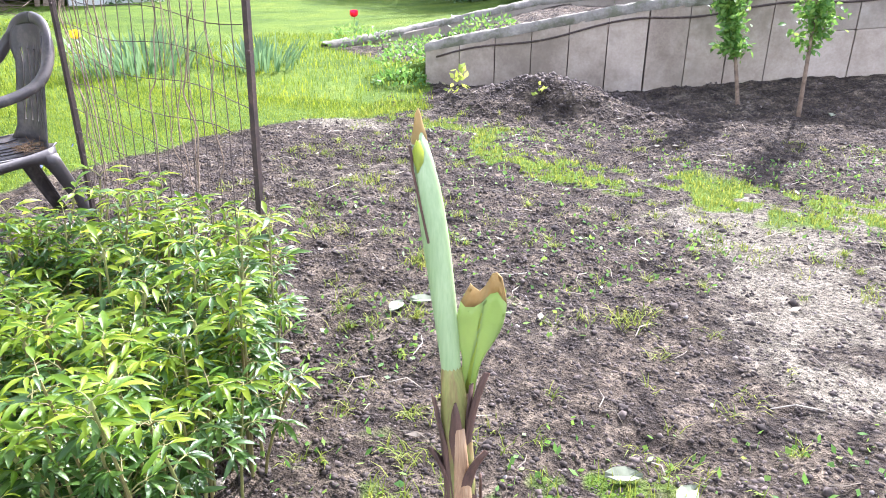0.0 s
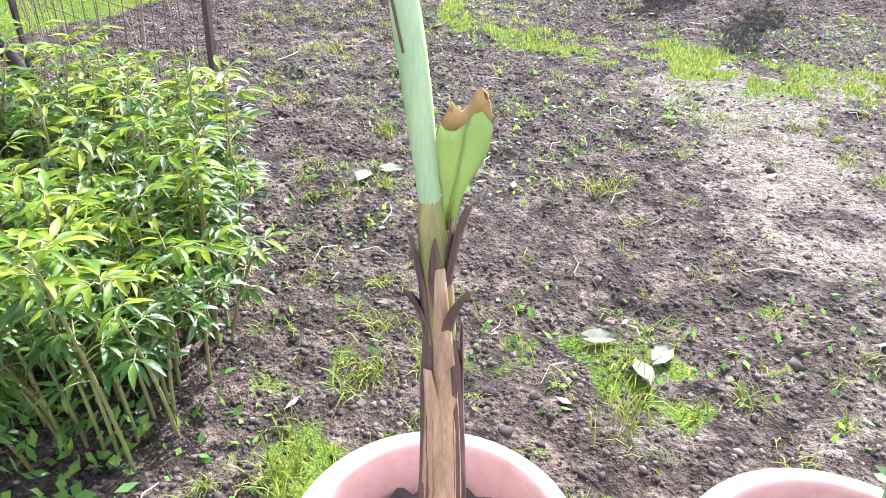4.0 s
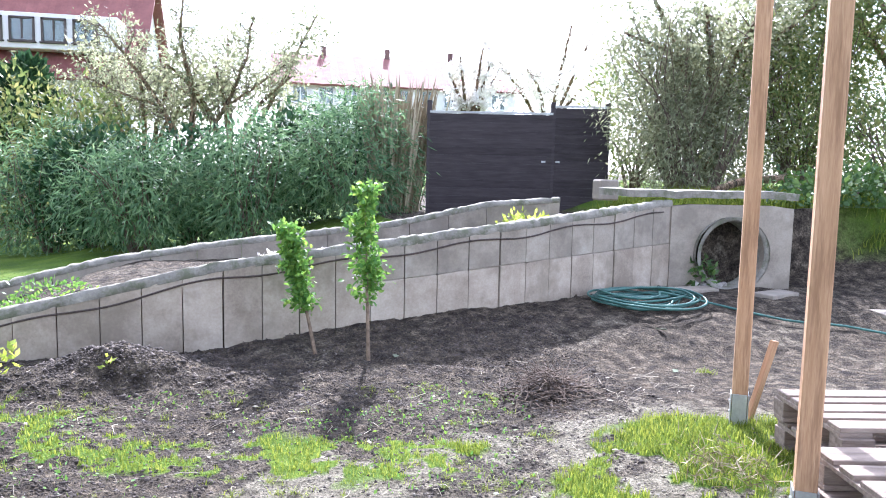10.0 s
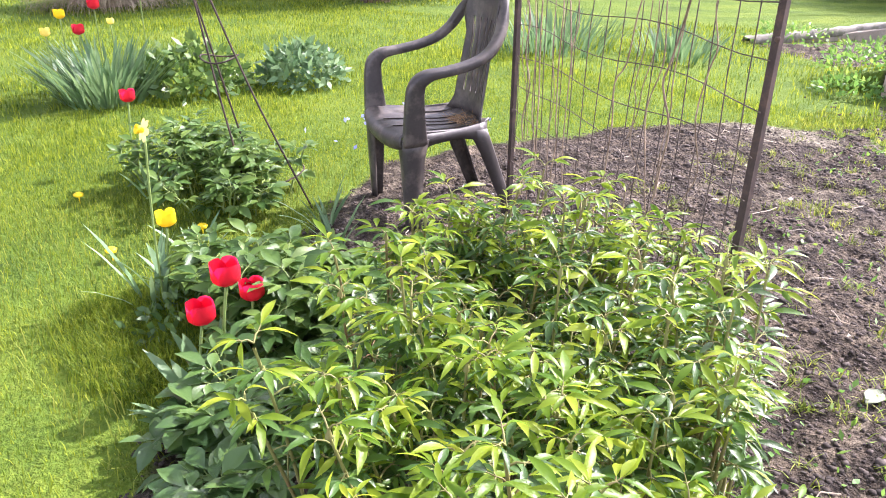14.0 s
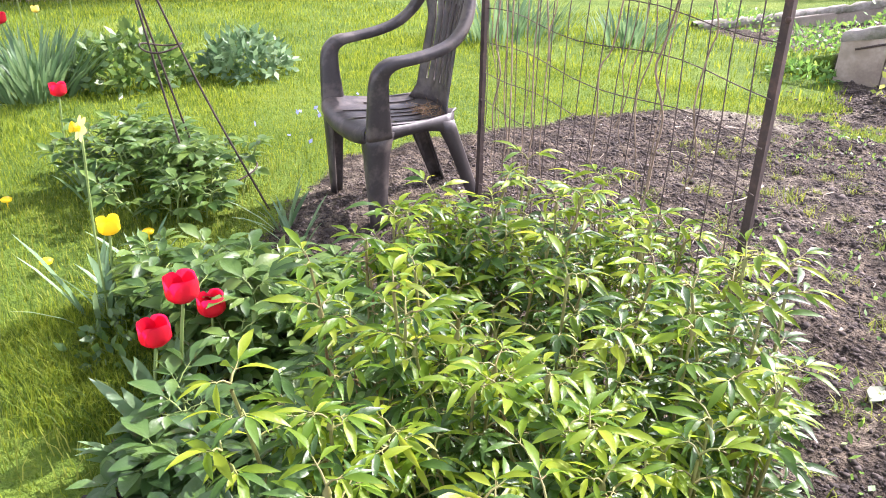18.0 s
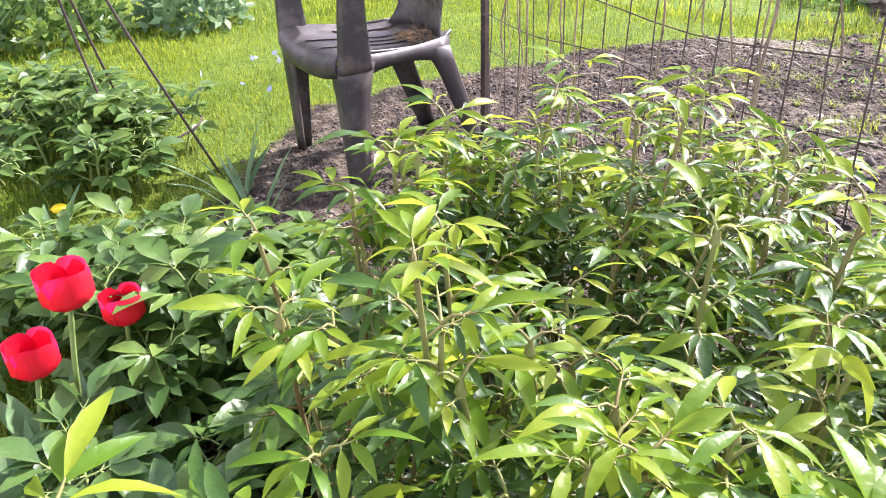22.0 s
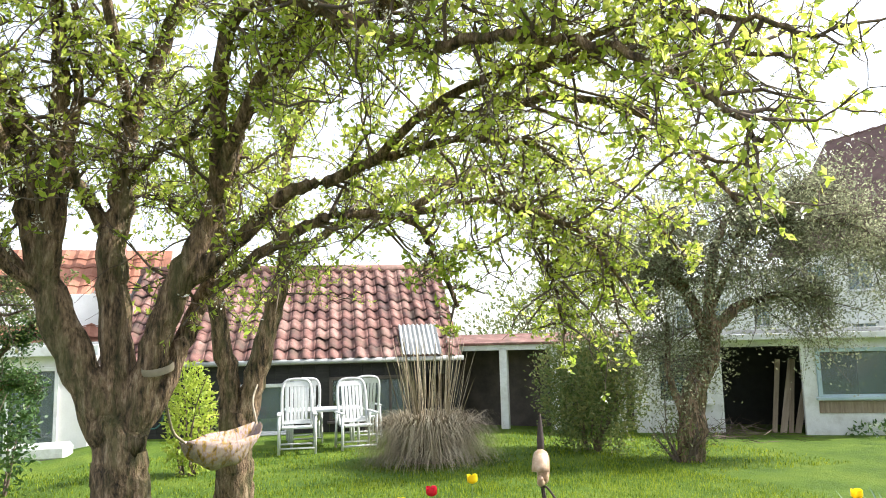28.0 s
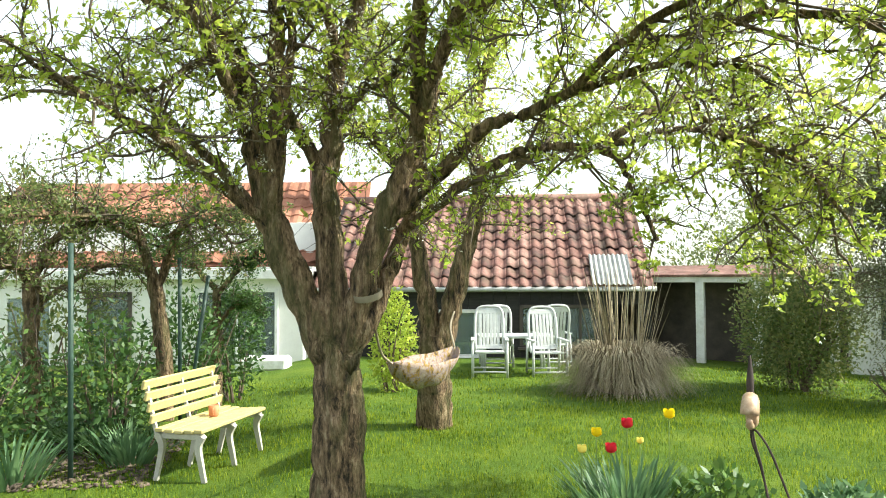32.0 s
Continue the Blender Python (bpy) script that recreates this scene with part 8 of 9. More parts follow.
big_tree("weeping_tree", 0, 0, 0, WT, 0.2, "old leaning tree with weeping grey-green twigs, on lawn", "tree", "willow", 320, 15.0, 1.5, 0.048, 6, 0.8, 0.12, -0.11, 8, [(0.2, 0.12), (0.1, 0.03), (0.09, 0.025), (0.09, 0.02), (0.06, 0.02), (0.06, 0.03), (0.06, 0.015), (0.05, 0.012), (0.05, 0.015)])
shrub("tree_foot_shrub", -8.0, 7.0, (0.45, 0.45, 0.35), 0.28, 520, 0.06, "shrub", "twiggy suckers round the old tree's foot", "shrub", 321, 0.3, 0.4, 24, 0.3)
shrub("golden_shrub", -10.4, 0.8, (0.32, 0.32, 0.75), 0.72, 2200, 0.075, "lime", "bright yellow-green evergreen shrub", "shrub", 330, 0.5, 0.5, 8, 0.2)


# ---- the house and its sheds ----
def window(parent, m, w, h, mullions=1, frame_mat="white_paint", name="window"):
    """A framed window in the wall plane xz of m, facing -y."""
    wn_ = part(name, Geo().box((w, 0.03, 0.06), m @ pose(0, -0.01, 0.0), 0.005), frame_mat, parent)
    t = 0.07
    part("frame", Geo().box((w, 0.07, t), m @ pose(0, -0.02, h - t / 2), 0.006), frame_mat, wn_)
    for sx in (-1, 1):
        part("frame", Geo().box((t, 0.07, h), m @ pose(sx * (w / 2 - t / 2), -0.02, h / 2), 0.006), frame_mat, wn_)
    for k in range(mullions):
        part("mullion", Geo().box((0.05, 0.06, h - 2 * t), m @ pose(-w / 2 + w * (k + 1) / (mullions + 1), -0.018, h / 2), 0.005), frame_mat, wn_)
    part("sill", Geo().box((w + 0.08, 0.14, 0.05), m @ pose(0, -0.05, -0.04), 0.006), frame_mat, wn_)
    part("pane", Geo().box((w - t, 0.008, h - t), m @ pose(0, 0.0, h / 2), 0.001), "glass", wn_)
    return wn_


def walls_with_gaps(parent, m, length, z0, z1, gaps, thick, mat, plank=0.0):
    """A wall along x from 0 to length with openings (x0, x1, z0, z1), built from solid pieces."""
    xs = sorted({0.0, length, *[g_[0] for g_ in gaps], *[g_[1] for g_ in gaps]})
    for a, b in zip(xs[:-1], xs[1:]):
        holes = sorted((g_[2], g_[3]) for g_ in gaps if g_[0] <= a + 1e-6 and g_[1] >= b - 1e-6)
        lo = z0
        for h0, h1 in holes + [(z1, z1)]:
            if h0 - lo > 0.01:
                if plank:
                    n = max(1, round((b - a) / plank))
                    for k in range(n):
                        part("plank", Geo().box(((b - a) / n - 0.004, thick, h0 - lo), m @ pose(a + (b - a) * (k + 0.5) / n, thick / 2, (lo + h0) / 2), 0.004), mat, parent)
                else:
                    part("wall_piece", Geo().box((b - a, thick, h0 - lo), m @ pose((a + b) / 2, thick / 2, (lo + h0) / 2), 0.002), mat, parent)
            lo = h1


# long low house: black boarded front, red pantiles
HU = math.degrees(math.atan2(3.59, 1.0))
HM = pose(-15.68, -0.35, 0, 0, 0, HU)
house = thing("farmhouse", "low old house with black boarded wall and red pantile roof", "house", pose(0, 0, 0))
walls_with_gaps(house, HM, 6.95, -0.5, 1.3, [(2.5, 3.5, -0.1, 0.85), (4.3, 4.95, 0.1, 0.95), (5.15, 5.9, 0.1, 0.95), (6.05, 6.75, -0.3, 0.95)], 0.1, "black_wood", 0.26)
part("floor_block", Geo().box((6.95, 3.4, 0.1), HM @ pose(3.48, 1.8, -0.5), 0.01), "room_shade", house)
part("back_wall", Geo().box((6.95, 0.1, 3.4), HM @ pose(3.48, 3.5, 1.0), 0.01), "room_shade", house)
for x in (0.05, 6.9):
    part("end_wall", Geo().box((0.1, 3.4, 1.8), HM @ pose(x, 1.75, 0.4), 0.01), "black_wood", house)
window(house, HM @ pose(3.0, 0, -0.1), 1.0, 0.95, 0)
window(house, HM @ pose(4.62, 0, 0.1), 0.65, 0.85, 0, "brown_beam")
window(house, HM @ pose(5.52, 0, 0.1), 0.75, 0.85, 1, "brown_beam")
part("gutter", Geo().tube([HM @ Vector((-0.1, -0.22, 1.27)), HM @ Vector((7.0, -0.22, 1.27))], 0.05, 8), "grey_sheet", house, "grey rain gutter", True)
roof = part("roof", Geo().box((7.1, 3.9, 0.06), HM @ pose(3.42, 1.45, 2.3, 33.5, 0, 0), 0.01), "brown_beam", house, "pantile roof")
tile = Geo()
rows = []
for i in range(4):
    v_ = -0.02 + 0.4 * i / 3
    rows.append([(0.27 * u - 0.135, v_, 0.035 * math.sin(u * 2 * math.pi) + 0.022 * (1 - i / 3)) for u in [k / 8 for k in range(9)]])
tile_mesh = tile.sheet(rows, 0.012).mesh("roof_tile", "roof_tile", True)
RM = HM @ pose(0, -0.2, 1.28, 33.5, 0, 0)
r = rng(340)
for i in range(26):
    for j in range(10):
        ob = new("roof_tile", tile_mesh)
        ob.parent = roof
        ob.matrix_world = RM @ pose(0.0 + 0.268 * i + 0.13, 0.375 * j, 0.035 + r.normal(0, 0.004), r.normal(0, 1.2), 0, r.normal(0, 0.8))
part("ridge", Geo().tube([HM @ Vector((-0.1, 2.95, 3.42)), HM @ Vector((7.0, 2.95, 3.42))], 0.11, 8), "roof_tile", house, "", True)
part("corrugated_sheet", Geo().sheet([[RM @ Vector((5.75 + 0.02 * k, v_, 0.11 + 0.02 * math.sin(k * 1.3))) for k in range(41)] for v_ in (-0.02, 0.5, 1.1)], 0.006), "grey_sheet", house, "pale corrugated roof sheet")
coil = [HM @ Vector((0.95 + 0.2 * math.cos(a), -0.06 - 0.004 * a, 0.35 + 0.28 * math.sin(a))) for a in np.linspace(0, 18, 60)]
solo("garden_hose", Geo().tube(coil, 0.014, 6), "hose", "green hose coiled on the black wall", "hose", smooth=True)

# white wing to the left with flat roof
WU = math.degrees(math.atan2(4.5, 0.75))
WM = pose(-16.25, -6.9, 0, 0, 0, WU)
wing = thing("white_wing", "single-storey white wing with flat roof and glazed doors", "house", pose(0, 0, 0))
walls_with_gaps(wing, WM, 6.4, -0.5, 1.5, [(0.3, 1.3, -0.2, 1.2), (2.0, 2.9, -0.4, 1.25), (4.2, 5.9, -0.3, 1.3)], 0.15, "render_white")
window(wing, WM @ pose(0.8, 0, -0.2), 1.0, 1.4, 1)
window(wing, WM @ pose(2.45, 0, -0.4), 0.9, 1.65, 0, "brown_beam", "glazed_door")
window(wing, WM @ pose(5.05, 0, -0.3), 1.7, 1.6, 1, "white_paint", "glazed_door")
part("fascia", Geo().box((6.8, 0.3, 0.2), WM @ pose(3.2, -0.1, 1.6), 0.01), "white_paint", wing)
part("flat_roof", Geo().box((6.8, 3.2, 0.1), WM @ pose(3.2, 1.6, 1.7), 0.01), "grey_sheet", wing)
part("back_wall", Geo().box((6.4, 0.1, 2.0), WM @ pose(3.2, 3.1, 0.6), 0.01), "room_shade", wing)
part("floor_block", Geo().box((6.4, 3.2, 0.1), WM @ pose(3.2, 1.6, -0.5), 0.01), "room_shade", wing)
part("side_wall", Geo().box((0.1, 3.1, 2.0), WM @ pose(6.38, 1.6, 0.5), 0.01), "render_white", wing)
rear = thing("rear_house", "house behind with steep orange tiled roof", "house", pose(0, 0, 0))
part("wall", Geo().box((9.5, 0.2, 3.4), WM @ pose(2.2, 3.6, 1.2), 0.01), "render_white", rear)
roof2 = part("roof", Geo().box((10.0, 3.6, 0.08), WM @ pose(2.2, 4.6, 3.0, 42, 0, 0), 0.01), "roof_orange", rear, "orange tiled roof")
for j in range(9):
    part("tile_course", Geo().sheet([[WM @ pose(-2.75, 3.25, 1.85, 42, 0, 0) @ Vector((0.11 * k, 0.38 * j + q, 0.06 + 0.03 * math.sin(k * 1.9) + dz)) for k in range(90)] for q, dz in ((0, 0.03), (0.4, 0.0))], 0.015), "roof_orange", roof2)
part("chimney", Geo().box((0.5, 0.5, 1.2), WM @ pose(5.9, 5.0, 4.1), 0.02), "roof_tile", rear, "brick chimney")
part("flue", Geo().tube([WM @ Vector((6.3, 2.9, 1.7)), WM @ Vector((6.3, 2.9, 3.2))], 0.13, 12), "green_pole", rear, "dark metal flue pipe", True)
solo("covered_woodpile", Geo().box((1.0, 0.5, 0.28), pose(0, 0, 0.2), 0.08), "white_paint", "low bundle under a white cover before the doors", "bundle", m=pose(-14.4, -1.3, float(ground_z(-14.4, -1.3)) - 0.08, 0, 0, 80))

# glazed shed to the right
SU = math.degrees(math.atan2(3.95, 2.75))
SM = pose(-11.75, 9.15, 0, 0, 0, SU)
shed = thing("glazed_shed", "white-framed garden shed with windows and open doorway", "shed", pose(0, 0, 0))
walls_with_gaps(shed, SM, 4.85, -0.45, 1.48, [(0.4, 1.4, 0.35, 1.3), (1.62, 3.05, -0.4, 1.36), (3.3, 4.6, 0.42, 1.3)], 0.1, "white_paint")
window(shed, SM @ pose(0.9, 0, 0.35), 1.0, 0.95, 0)
window(shed, SM @ pose(3.95, 0, 0.42), 1.3, 0.88, 0, "blue_paint")
part("panel", Geo().box((1.3, 0.02, 0.22), SM @ pose(3.95, -0.012, 0.22), 0.004), "board", shed, "brown wooden panel below window")
part("fascia", Geo().box((5.3, 0.3, 0.12), SM @ pose(2.4, -0.12, 1.54), 0.01), "white_paint", shed)
part("flat_roof", Geo().box((5.3, 2.6, 0.08), SM @ pose(2.4, 1.15, 1.64), 0.01), "grey_sheet", shed)
# interior darkness comes from the near-black colour of back wall and floor
part("back_wall", Geo().box((4.85, 0.1, 2.1), SM @ pose(2.42, 2.4, 0.55), 0.01), "room_shade", shed)
part("floor_block", Geo().box((4.85, 2.4, 0.08), SM @ pose(2.42, 1.2, -0.45), 0.01), "room_shade", shed)
for x in (0.05, 4.8):
    part("side_wall", Geo().box((0.1, 2.3, 1.9), SM @ pose(x, 1.25, 0.52), 0.01), "render_white", shed)
for i, (x, a) in enumerate(((2.55, 9), (2.7, 13), (2.85, 8), (2.95, 16))):
    solo("leaning_board", Geo().box((0.09 + 0.03 * (i % 2), 0.025, 1.55), pose(0, 0, 0.77), 0.003), "board", "old board leaning in the shed doorway", "board", "leaning boards", m=SM @ pose(x, 0.35, -0.4, -12, a, 0))
solo("brush_pile", np_mesh("brush_pile", *flat_leaves(np.array(SM @ Vector((1.3, -0.7, -0.2))) + rng(350).normal(0, (0.5, 0.4, 0.09), (420, 3)), random_dirs(rng(351), 420) * np.array([1, 1, 0.3]), random_dirs(rng(352), 420), 0.5, 0.014), "twig"), None, "pile of cut twigs before the shed doorway", "brushwood", kind="stuff")
cushion("flower_border", float((SM @ Vector((4.2, -0.3, 0))).x), float((SM @ Vector((4.2, -0.3, 0))).y), 0.5, 0.25, 420, 0.09, "ivy", "low green border below the shed window", "plants", 353)
link = thing("garden_screen", "pale pillars and screen wall linking house and shed", "wall", pose(0, 0, 0))
LM = pose(-13.55, 7.05, 0, 0, 0, math.degrees(math.atan2(2.1, 1.8)))
for x in (-0.95, 0.15, 1.2, 2.5):
    part("pillar", Geo().box((0.16, 0.16, 1.9), LM @ pose(x, 0.1, 0.5), 0.01), "white_paint", link)
part("screen_wall", Geo().box((4.4, 0.08, 1.9), LM @ pose(0.5, 0.9, 0.45), 0.01), "brown_beam", link)
part("beam", Geo().box((4.0, 0.16, 0.14), LM @ pose(0.75, 0.1, 1.46), 0.01), "white_paint", link)
part("lean_to_roof", Geo().box((4.4, 1.1, 0.05), LM @ pose(0.55, 0.5, 1.62, 10, 0, 0), 0.006), "roof_tile", link, "low red lean-to roof")

# ---- neighbours and far roofs ----
def gable_house(name, x0, x1, y0, y1, eave, ridge, label, roof_mat, along_x=True):
    h = thing(name, label, "house", pose(0, 0, 0))
    g = Geo()
    xm, ym = (x0 + x1) / 2, (y0 + y1) / 2
    if along_x:
        v = [(x0, y0, -1.5), (x1, y0, -1.5), (x1, y1, -1.5), (x0, y1, -1.5), (x0, y0, eave), (x1, y0, eave), (x1, y1, eave), (x0, y1, eave), (x0, ym, ridge), (x1, ym, ridge)]
        f = [(0, 1, 5, 4), (2, 3, 7, 6), (1, 2, 6, 9, 5), (3, 0, 4, 8, 7)]
        planes = [[(x0 - 0.4, y0 - 0.5, eave - 0.25), (x1 + 0.4, y0 - 0.5, eave - 0.25), (x1 + 0.4, ym, ridge + 0.1), (x0 - 0.4, ym, ridge + 0.1)], [(x1 + 0.4, y1 + 0.5, eave - 0.25), (x0 - 0.4, y1 + 0.5, eave - 0.25), (x0 - 0.4, ym, ridge + 0.1), (x1 + 0.4, ym, ridge + 0.1)]]
    else:
        v = [(x0, y0, -1.5), (x1, y0, -1.5), (x1, y1, -1.5), (x0, y1, -1.5), (x0, y0, eave), (x1, y0, eave), (x1, y1, eave), (x0, y1, eave), (xm, y0, ridge), (xm, y1, ridge)]
        f = [(0, 1, 5, 8, 4), (2, 3, 7, 9, 6), (1, 2, 6, 5), (3, 0, 4, 7)]
        planes = [[(x0 - 0.5, y1 + 0.3, eave - 0.25), (x0 - 0.5, y0 - 0.6, eave - 0.25), (xm, y0 - 0.6, ridge + 0.1), (xm, y1 + 0.3, ridge + 0.1)], [(x1 + 0.5, y0 - 0.6, eave - 0.25), (x1 + 0.5, y1 + 0.3, eave - 0.25), (xm, y1 + 0.3, ridge + 0.1), (xm, y0 - 0.6, ridge + 0.1)]]
    part("wall", g.add(v, f), "render_white", h)
    for q in planes:
        a, b, c, d = [Vector(k) for k in q]
        rows = [[a.lerp(d, i / 10).lerp(b.lerp(c, i / 10), j / 30) + Vector((0, 0, 0.03 * (j % 2))) for j in range(31)] for i in range(11)]
        part("roof", Geo().sheet(rows, 0.12), roof_mat, h)
    return h


M["roof_dull"] = surface("roof_dull", [(0.25, (0.15, 0.055, 0.05)), (0.75, (0.27, 0.11, 0.095))], 1.0, 9, (0.7, 0.95), 0.5, 0.05, use_world=True)
M["roof_brown"] = surface("roof_brown", [(0.25, (0.09, 0.05, 0.045)), (0.75, (0.2, 0.12, 0.105))], 1.0, 9, (0.7, 0.95), 0.5, 0.05, use_world=True)
gh = gable_house("gabled_house", -13.6, -8.9, 26.0, 33, 4.6, 8.6, "white house with half-timbered gable window", "roof_brown", False)
for x, w in ((-12.2, 0.9), (-11.25, 0.75), (-10.3, 0.9)):
    for z, hh in ((3.7, 0.9), (5.1, 1.15)):
        window(gh, pose(x, 25.99, z), w, hh, 0, "brown_beam")
for z in (3.55, 4.85, 6.4):
    part("beam", Geo().box((3.9 if z < 6 else 1.9, 0.06, 0.18), pose(-11.25, 25.95, z), 0.01), "brown_beam", gh)
for x in (-13.0, -9.5):
    part("beam", Geo().box((0.16, 0.06, 3.0), pose(x, 25.95, 4.9, 0, 18 if x < -11 else -18, 0), 0.01), "brown_beam", gh)
mh = gable_house("brown_roofed_house", -22.5, -13.8, 25.5, 33, 5.1, 10.2, "large white house with brown tiled roof", "roof_brown")
for x in (-21, -19, -16.6):
    for z in (0.8, 3.2):
        window(mh, pose(x, 25.48, z), 1.1, 1.2, 1)
rh = gable_house("red_roofed_house", -8.8, -3.9, 28.5, 36, 4.6, 8.8, "house with dull red roof and row of dormer windows", "roof_dull")
part("dormer", Geo().box((4.2, 1.6, 1.2), pose(-6.35, 28.9, 5.9), 0.02), "render_white", rh, "white dormer band")
for i in range(4):
    window(rh, pose(-8.3 + 1.0 * i, 28.08, 5.55), 0.8, 0.8, 1, "brown_beam")
row = gable_house("terrace_row", 1.0, 16.0, 46, 54, 6.7, 8.7, "long row of red-roofed houses beyond the garden", "roof_far")
for i in range(9):
    window(row, pose(2.4 + 1.55 * i, 45.95, 5.35), 0.95, 1.0, 1)
for x in (4.0, 8.2, 12.5):
    part("chimney", Geo().box((0.32, 0.4, 0.9), pose(x, 50, 8.9), 0.02), "roof_brown", row)
part("band", Geo().box((14.8, 0.05, 0.3), pose(8.5, 45.95, 4.9), 0.01), "white_paint", row)
annex = thing("white_annex", "low white annex with flat roof behind the shed", "house", pose(0, 0, 0))
part("wall", Geo().box((7.5, 5.0, 5.6), pose(-26.6, 28.2, 1.5), 0.02), "render_white", annex)
part("flat_roof", Geo().box((7.9, 5.4, 0.16), pose(-26.6, 28.2, 4.38), 0.02), "grey_sheet", annex)
for x in (-29.0, -26.4, -24.0):
    window(annex, pose(x, 25.69, 2.0), 1.0, 1.2, 1)

# loose trees beyond the walls
def crown_tree(x, y, h, rad, seed, mat, label, leaf_size=0.1, keep=0.6, per=2, z0=None, trunk=0.14):
    r = rng(seed)
    z = float(ground_z(x, y)) if z0 is None else z0
    base = np.array([x, y, z - 0.1])
    fork = base + np.array([0, 0, h * 0.3])
    limbs_ = [[base, base + np.array([0.03, 0, h * 0.15]), fork]]
    for k in range(8):
        a = k * 0.785 + r.normal(0, 0.2)
        out = rad * r.uniform(0.6, 1.0)
        limbs_.append([fork - np.array([0, 0, 0.05 * k % 0.3]), fork + np.array([math.cos(a) * out * 0.4, math.sin(a) * out * 0.4, h * 0.25]), fork + np.array([math.cos(a) * out, math.sin(a) * out, h * r.uniform(0.35, 0.68)])])
    return big_tree("garden_tree", x, y, z, limbs_, trunk, label, "tree", mat, seed, 3.2, rad * 0.7, leaf_size, per, keep, rad * 0.06, 0.0, 3, [(trunk, trunk * 0.8)] + [(trunk * 0.5, 0.02)] * 8)


crown_tree(0.2, 17.5, 5.2, 2.3, 400, "willow", "grey-green loose tree in haze behind the bamboo", 0.12, 0.9, 3)
crown_tree(-1.9, 19.0, 5.0, 1.9, 401, "willow", "grey-green loose tree behind the hedge", 0.12, 0.9, 3)
crown_tree(9.6, 22.5, 5.2, 2.4, 402, "blossom", "fruit tree in white blossom beyond the fence", 0.15, 1.0, 4)
crown_tree(6.4, 20.0, 4.3, 0.8, 403, "blossom", "slim white-blossomed tree beyond the fence", 0.13, 1.0, 3)
crown_tree(8.3, 11.0, 4.0, 1.9, 404, "willow", "twiggy weeping tree above the bank", 0.1, 1.0, 4)
crown_tree(11.5, 10.0, 4.6, 2.3, 405, "shrub", "large leafy tree on the bank", 0.12, 1.0, 4)
shrub("bank_shrub", 7.6, 10.0, (1.3, 1.0, 1.0), 0.6, 4200, 0.1, "willow", "hanging grey-brown twiggy shrub on the bank", "shrub", 406, 0.3, 0.25, 16, 0.3, True)
shrub("bank_shrub", 10.2, 9.0, (1.6, 1.1, 1.1), 0.7, 4200, 0.1, "shrub", "dense green shrub on the bank", "shrub", 407, 0.3, 0.4, 12, 0.3)
shrub("ivy_patch", 7.9, 7.4, (0.9, 0.7, 0.4), 0.1, 2200, 0.09, "ivy", "ivy spreading down the bank", "ivy", 408, 0.3, 0.6, 4, 0.3)
pr = rng(410)
n = 340
a, q = pr.uniform(0, 6.28, n), 0.35 * np.sqrt(pr.random(n))
p = np.stack([3.35 + q * np.cos(a), 12.9 + q * np.sin(a), np.full(n, 0.6)], 1)
d = np.stack([np.cos(a) * 0.15, np.sin(a) * 0.15, np.ones(n)], 1) + pr.normal(0, 0.05, (n, 3))
v, f = leaves_arrays(p, d, random_dirs(pr, n), pr.uniform(1.4, 2.6, n), 0.05, ((0, 0.6), (0.4, 0.7), (0.8, 1.0), (1, 0)), 0.06, 0.3)
reed = thing("tall_reeds", "tall dry straw-coloured reeds beside the fence", "reeds", pose(0, 0, 0))
part("stem_tuft", np_mesh("stem_tuft", v, f, "straw"), None, reed)
log = Geo().tube(spline([(0, 0, 0.06), (0.6, 0.1, 0.12), (1.3, 0.05, 0.1)], 5), [0.05] * 11, 8)
solo("fallen_branch", log, "bark", "thick weathered branch lying on the bank", "branch", smooth=True, m=pose(6.5, 8.0, 1.2, 0, -6, 12))
solo("concrete_block", Geo().box((0.28, 0.2, 0.26), None, 0.02), "concrete", "squat concrete block on the wall's end", "block", m=pose(5.35, 8.6, 1.24, 0, 0, 8))

for i, (x, y, rx, rz, hz) in enumerate(((7.7, 12.6, 1.0, 1.3, 1.3), (9.0, 12.2, 1.1, 1.5, 1.3), (10.8, 11.6, 1.3, 1.6, 1.3))):
    shrub("hedge_shrub", x, y, (rx, 0.9, rz), hz, 3600, 0.11, "shrub", "grey-green twiggy hedge shrub on the bank", "shrub", 480 + i, 0.35, 0.45, 16, 0.3, False, "hedge shrubs")

BT = [[(-0.5, 15.6, -0.1), (-0.45, 15.6, 0.9), (-0.5, 15.6, 1.8)], [(-0.5, 15.6, 1.6), (-1.0, 15.5, 2.6), (-1.6, 15.4, 3.5), (-2.1, 15.4, 4.1)], [(-0.5, 15.6, 1.7), (-0.4, 15.5, 2.8), (-0.6, 15.4, 3.9), (-0.5, 15.3, 4.7)], [(-0.45, 15.6, 1.6), (0.2, 15.5, 2.6), (0.6, 15.4, 3.5), (0.8, 15.3, 4.4)], [(0.2, 15.5, 2.6), (0.9, 15.4, 3.1), (1.4, 15.3, 3.5)], [(-1.0, 15.5, 2.6), (-1.7, 15.6, 2.8), (-2.4, 15.6, 3.1)]]
big_tree("twiggy_tree", 0, 0, 0, BT, 0.1, "thin garden tree with many fine twigs behind bamboo", "tree", "willow", 500, 9, 0.9, 0.06, 3, 0.5, 0.04, 0.0, 5, [(0.11, 0.09), (0.05, 0.015), (0.06, 0.015), (0.05, 0.015), (0.03, 0.01), (0.03, 0.01)], 0.2)

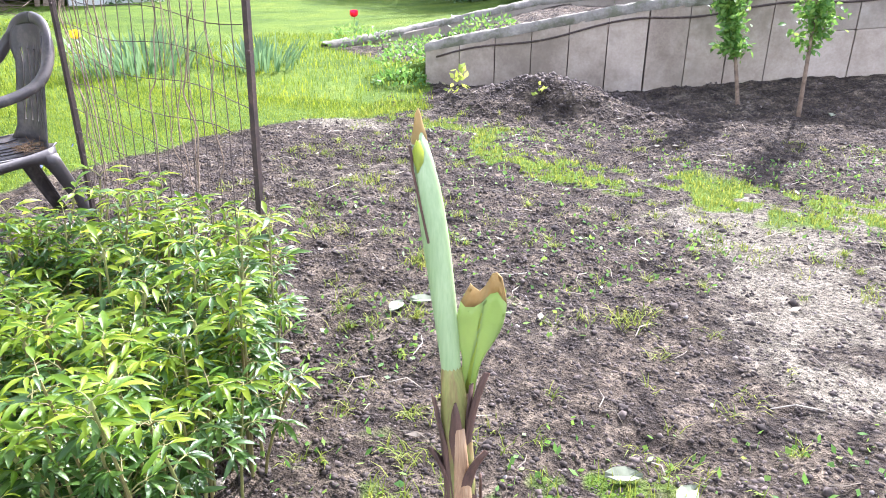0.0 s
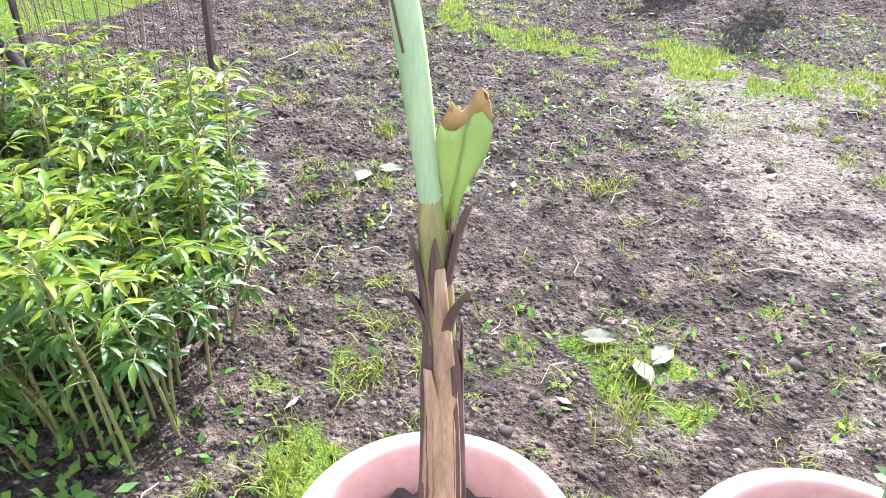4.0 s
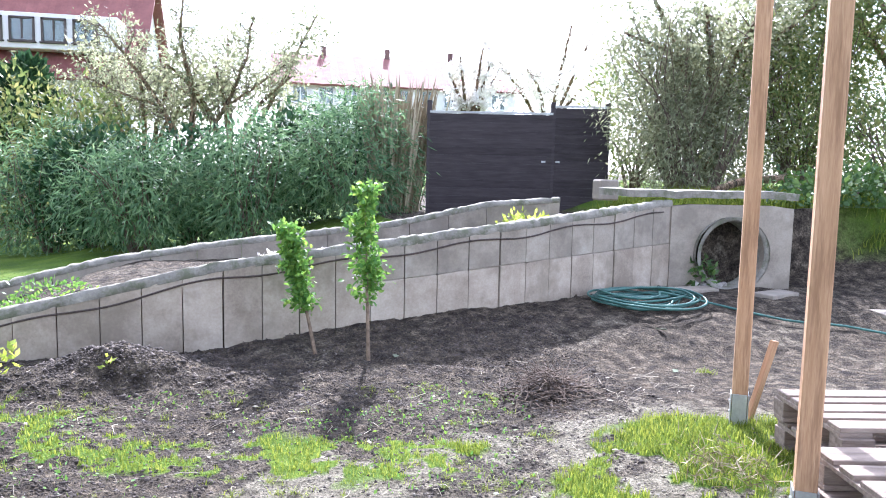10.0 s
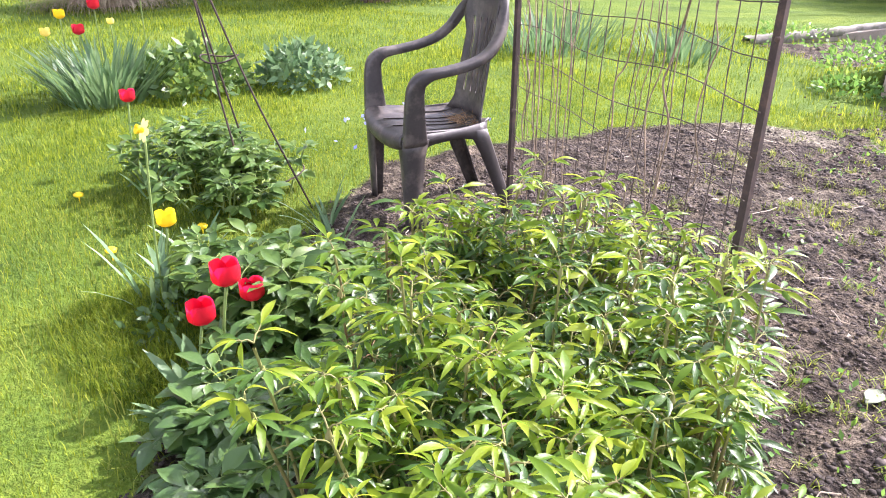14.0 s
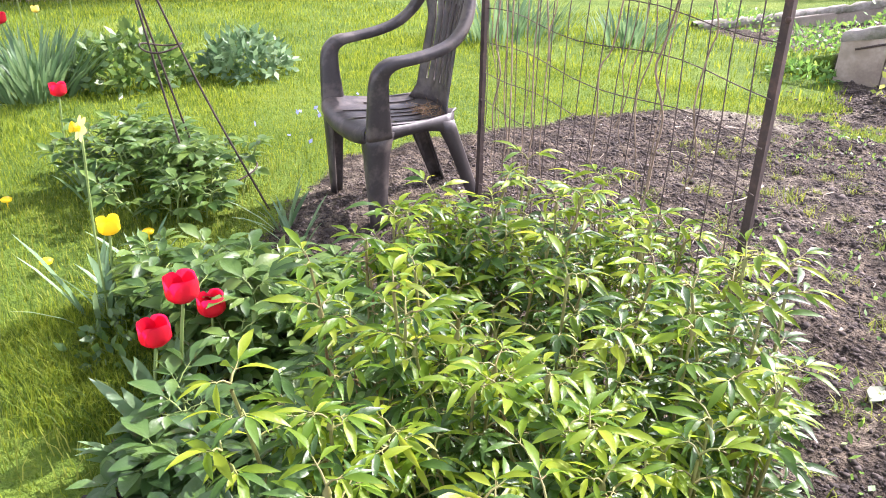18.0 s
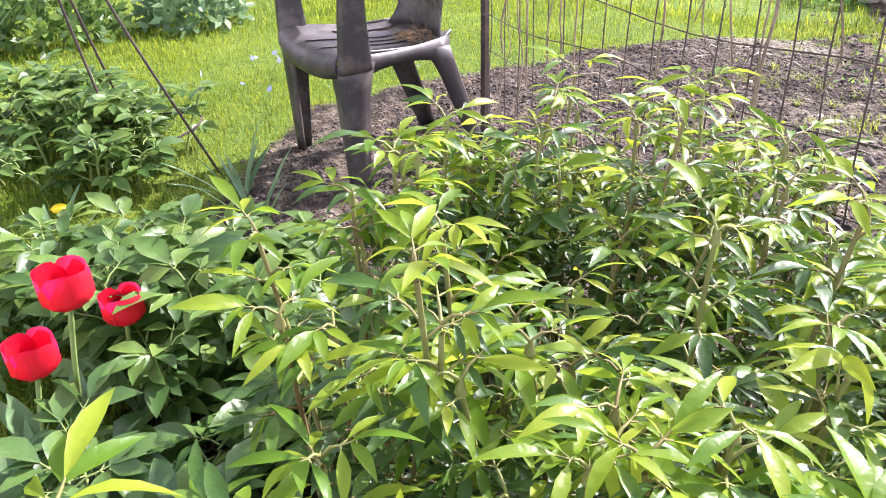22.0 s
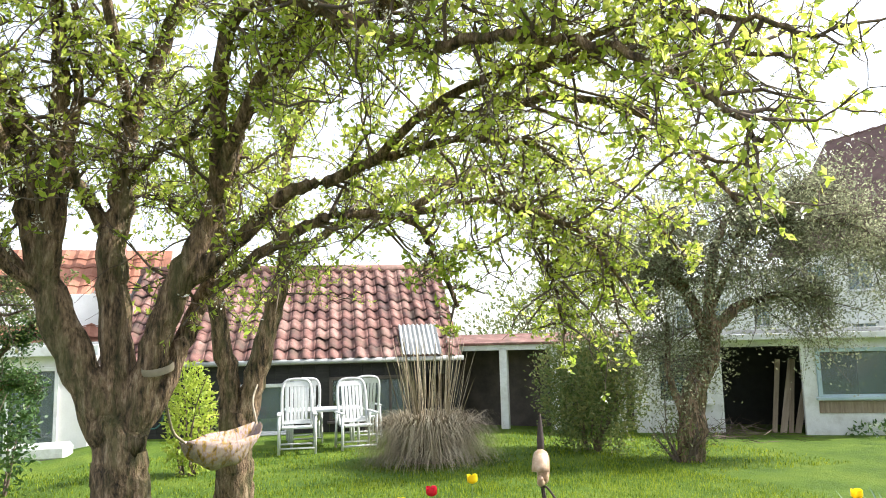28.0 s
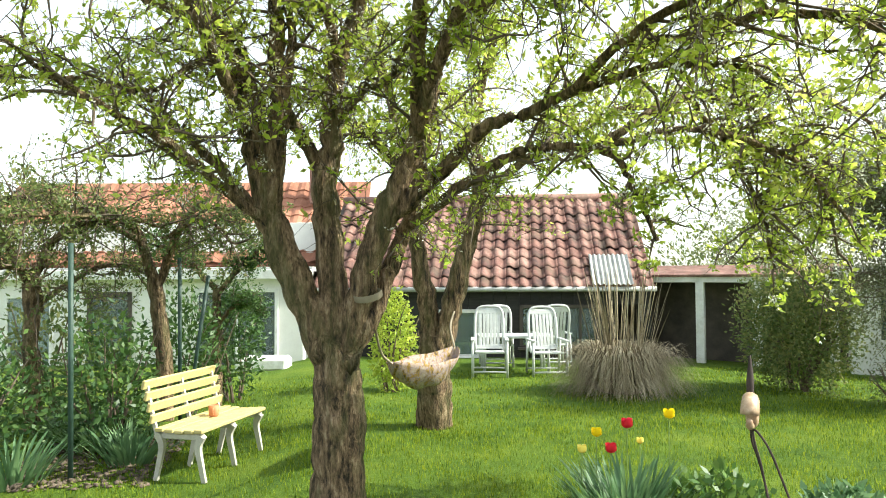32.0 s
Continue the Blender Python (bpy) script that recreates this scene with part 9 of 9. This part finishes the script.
shrub("garden_tree", -15.2, 10.2, (1.7, 1.9, 2.1), 2.3, 5200, 0.12, "willow", "grey-green leafy tree behind the shed", "tree", 520, 0.25, 0.4, 18, 0.3)
shrub("garden_tree", -18.5, 11.0, (2.2, 2.4, 1.9), 1.7, 4200, 0.14, "shrub", "dense olive-green tree behind the lean-to", "tree", 521, 0.3, 0.45, 16, 0.3)

# rock garden along the hedge's foot
r = rng(530)
for i in range(11):
    x, y = -9.4 + 0.56 * i + r.normal(0, 0.1), 18.75 + r.normal(0, 0.12)
    k = i % 4
    cushion("rock_plant", x, y, r.uniform(0.2, 0.32), r.uniform(0.25, 0.55), 160, 0.11, ("straw", "shrub", "blossom", "willow")[k], ("dry straw-coloured perennial under the hedge", "low green perennial under the hedge", "pale flowering perennial under the hedge", "grey-green perennial under the hedge")[k], "perennial", 540 + i)
for i, (x, y, q) in enumerate(((-9.1, 18.5, 0.22), (-7.7, 18.4, 0.12), (-6.4, 18.45, 0.14), (-5.6, 18.4, 0.18), (-4.6, 18.5, 0.13))):
    solo("rock", Geo().lathe([(0, -0.5 * q), (0.8 * q, -0.4 * q), (q, 0), (0.8 * q, 0.45 * q), (0.3 * q, 0.62 * q), (0, 0.64 * q)], 10, pose(x, y, float(ground_z(x, y)) + 0.3 * q, 8, 12, i * 50), 0.14), "stone", "pale rock at the hedge's foot", "rock", "hedge rocks")
# twiggy curtain beside the fence
shrub("weeping_bush", 7.55, 10.75, (1.25, 0.9, 1.55), 1.45, 19000, 0.09, "willow", "dense weeping bush with olive-brown hanging twigs", "shrub", 560, 0.1, 0.24, 40, 0.25, True)
shrub("weeping_bush", 9.6, 10.6, (1.5, 1.0, 2.1), 2.0, 19000, 0.1, "shrub", "tall twiggy olive bush on the bank", "shrub", 561, 0.1, 0.32, 30, 0.3, True)
for i, (x, y) in enumerate(((-2.0, 14.3), (-0.2, 14.1), (1.5, 13.9), (3.0, 13.9))):
    shrub("hedge_shrub", x, y, (1.15, 0.7, 1.15), 1.05, 3600, 0.15, "conifer", "dark evergreen hedge shrub behind the bamboo", "shrub", 570 + i, 0.3, 0.5, 10, 0.25, False, "hedge shrubs")
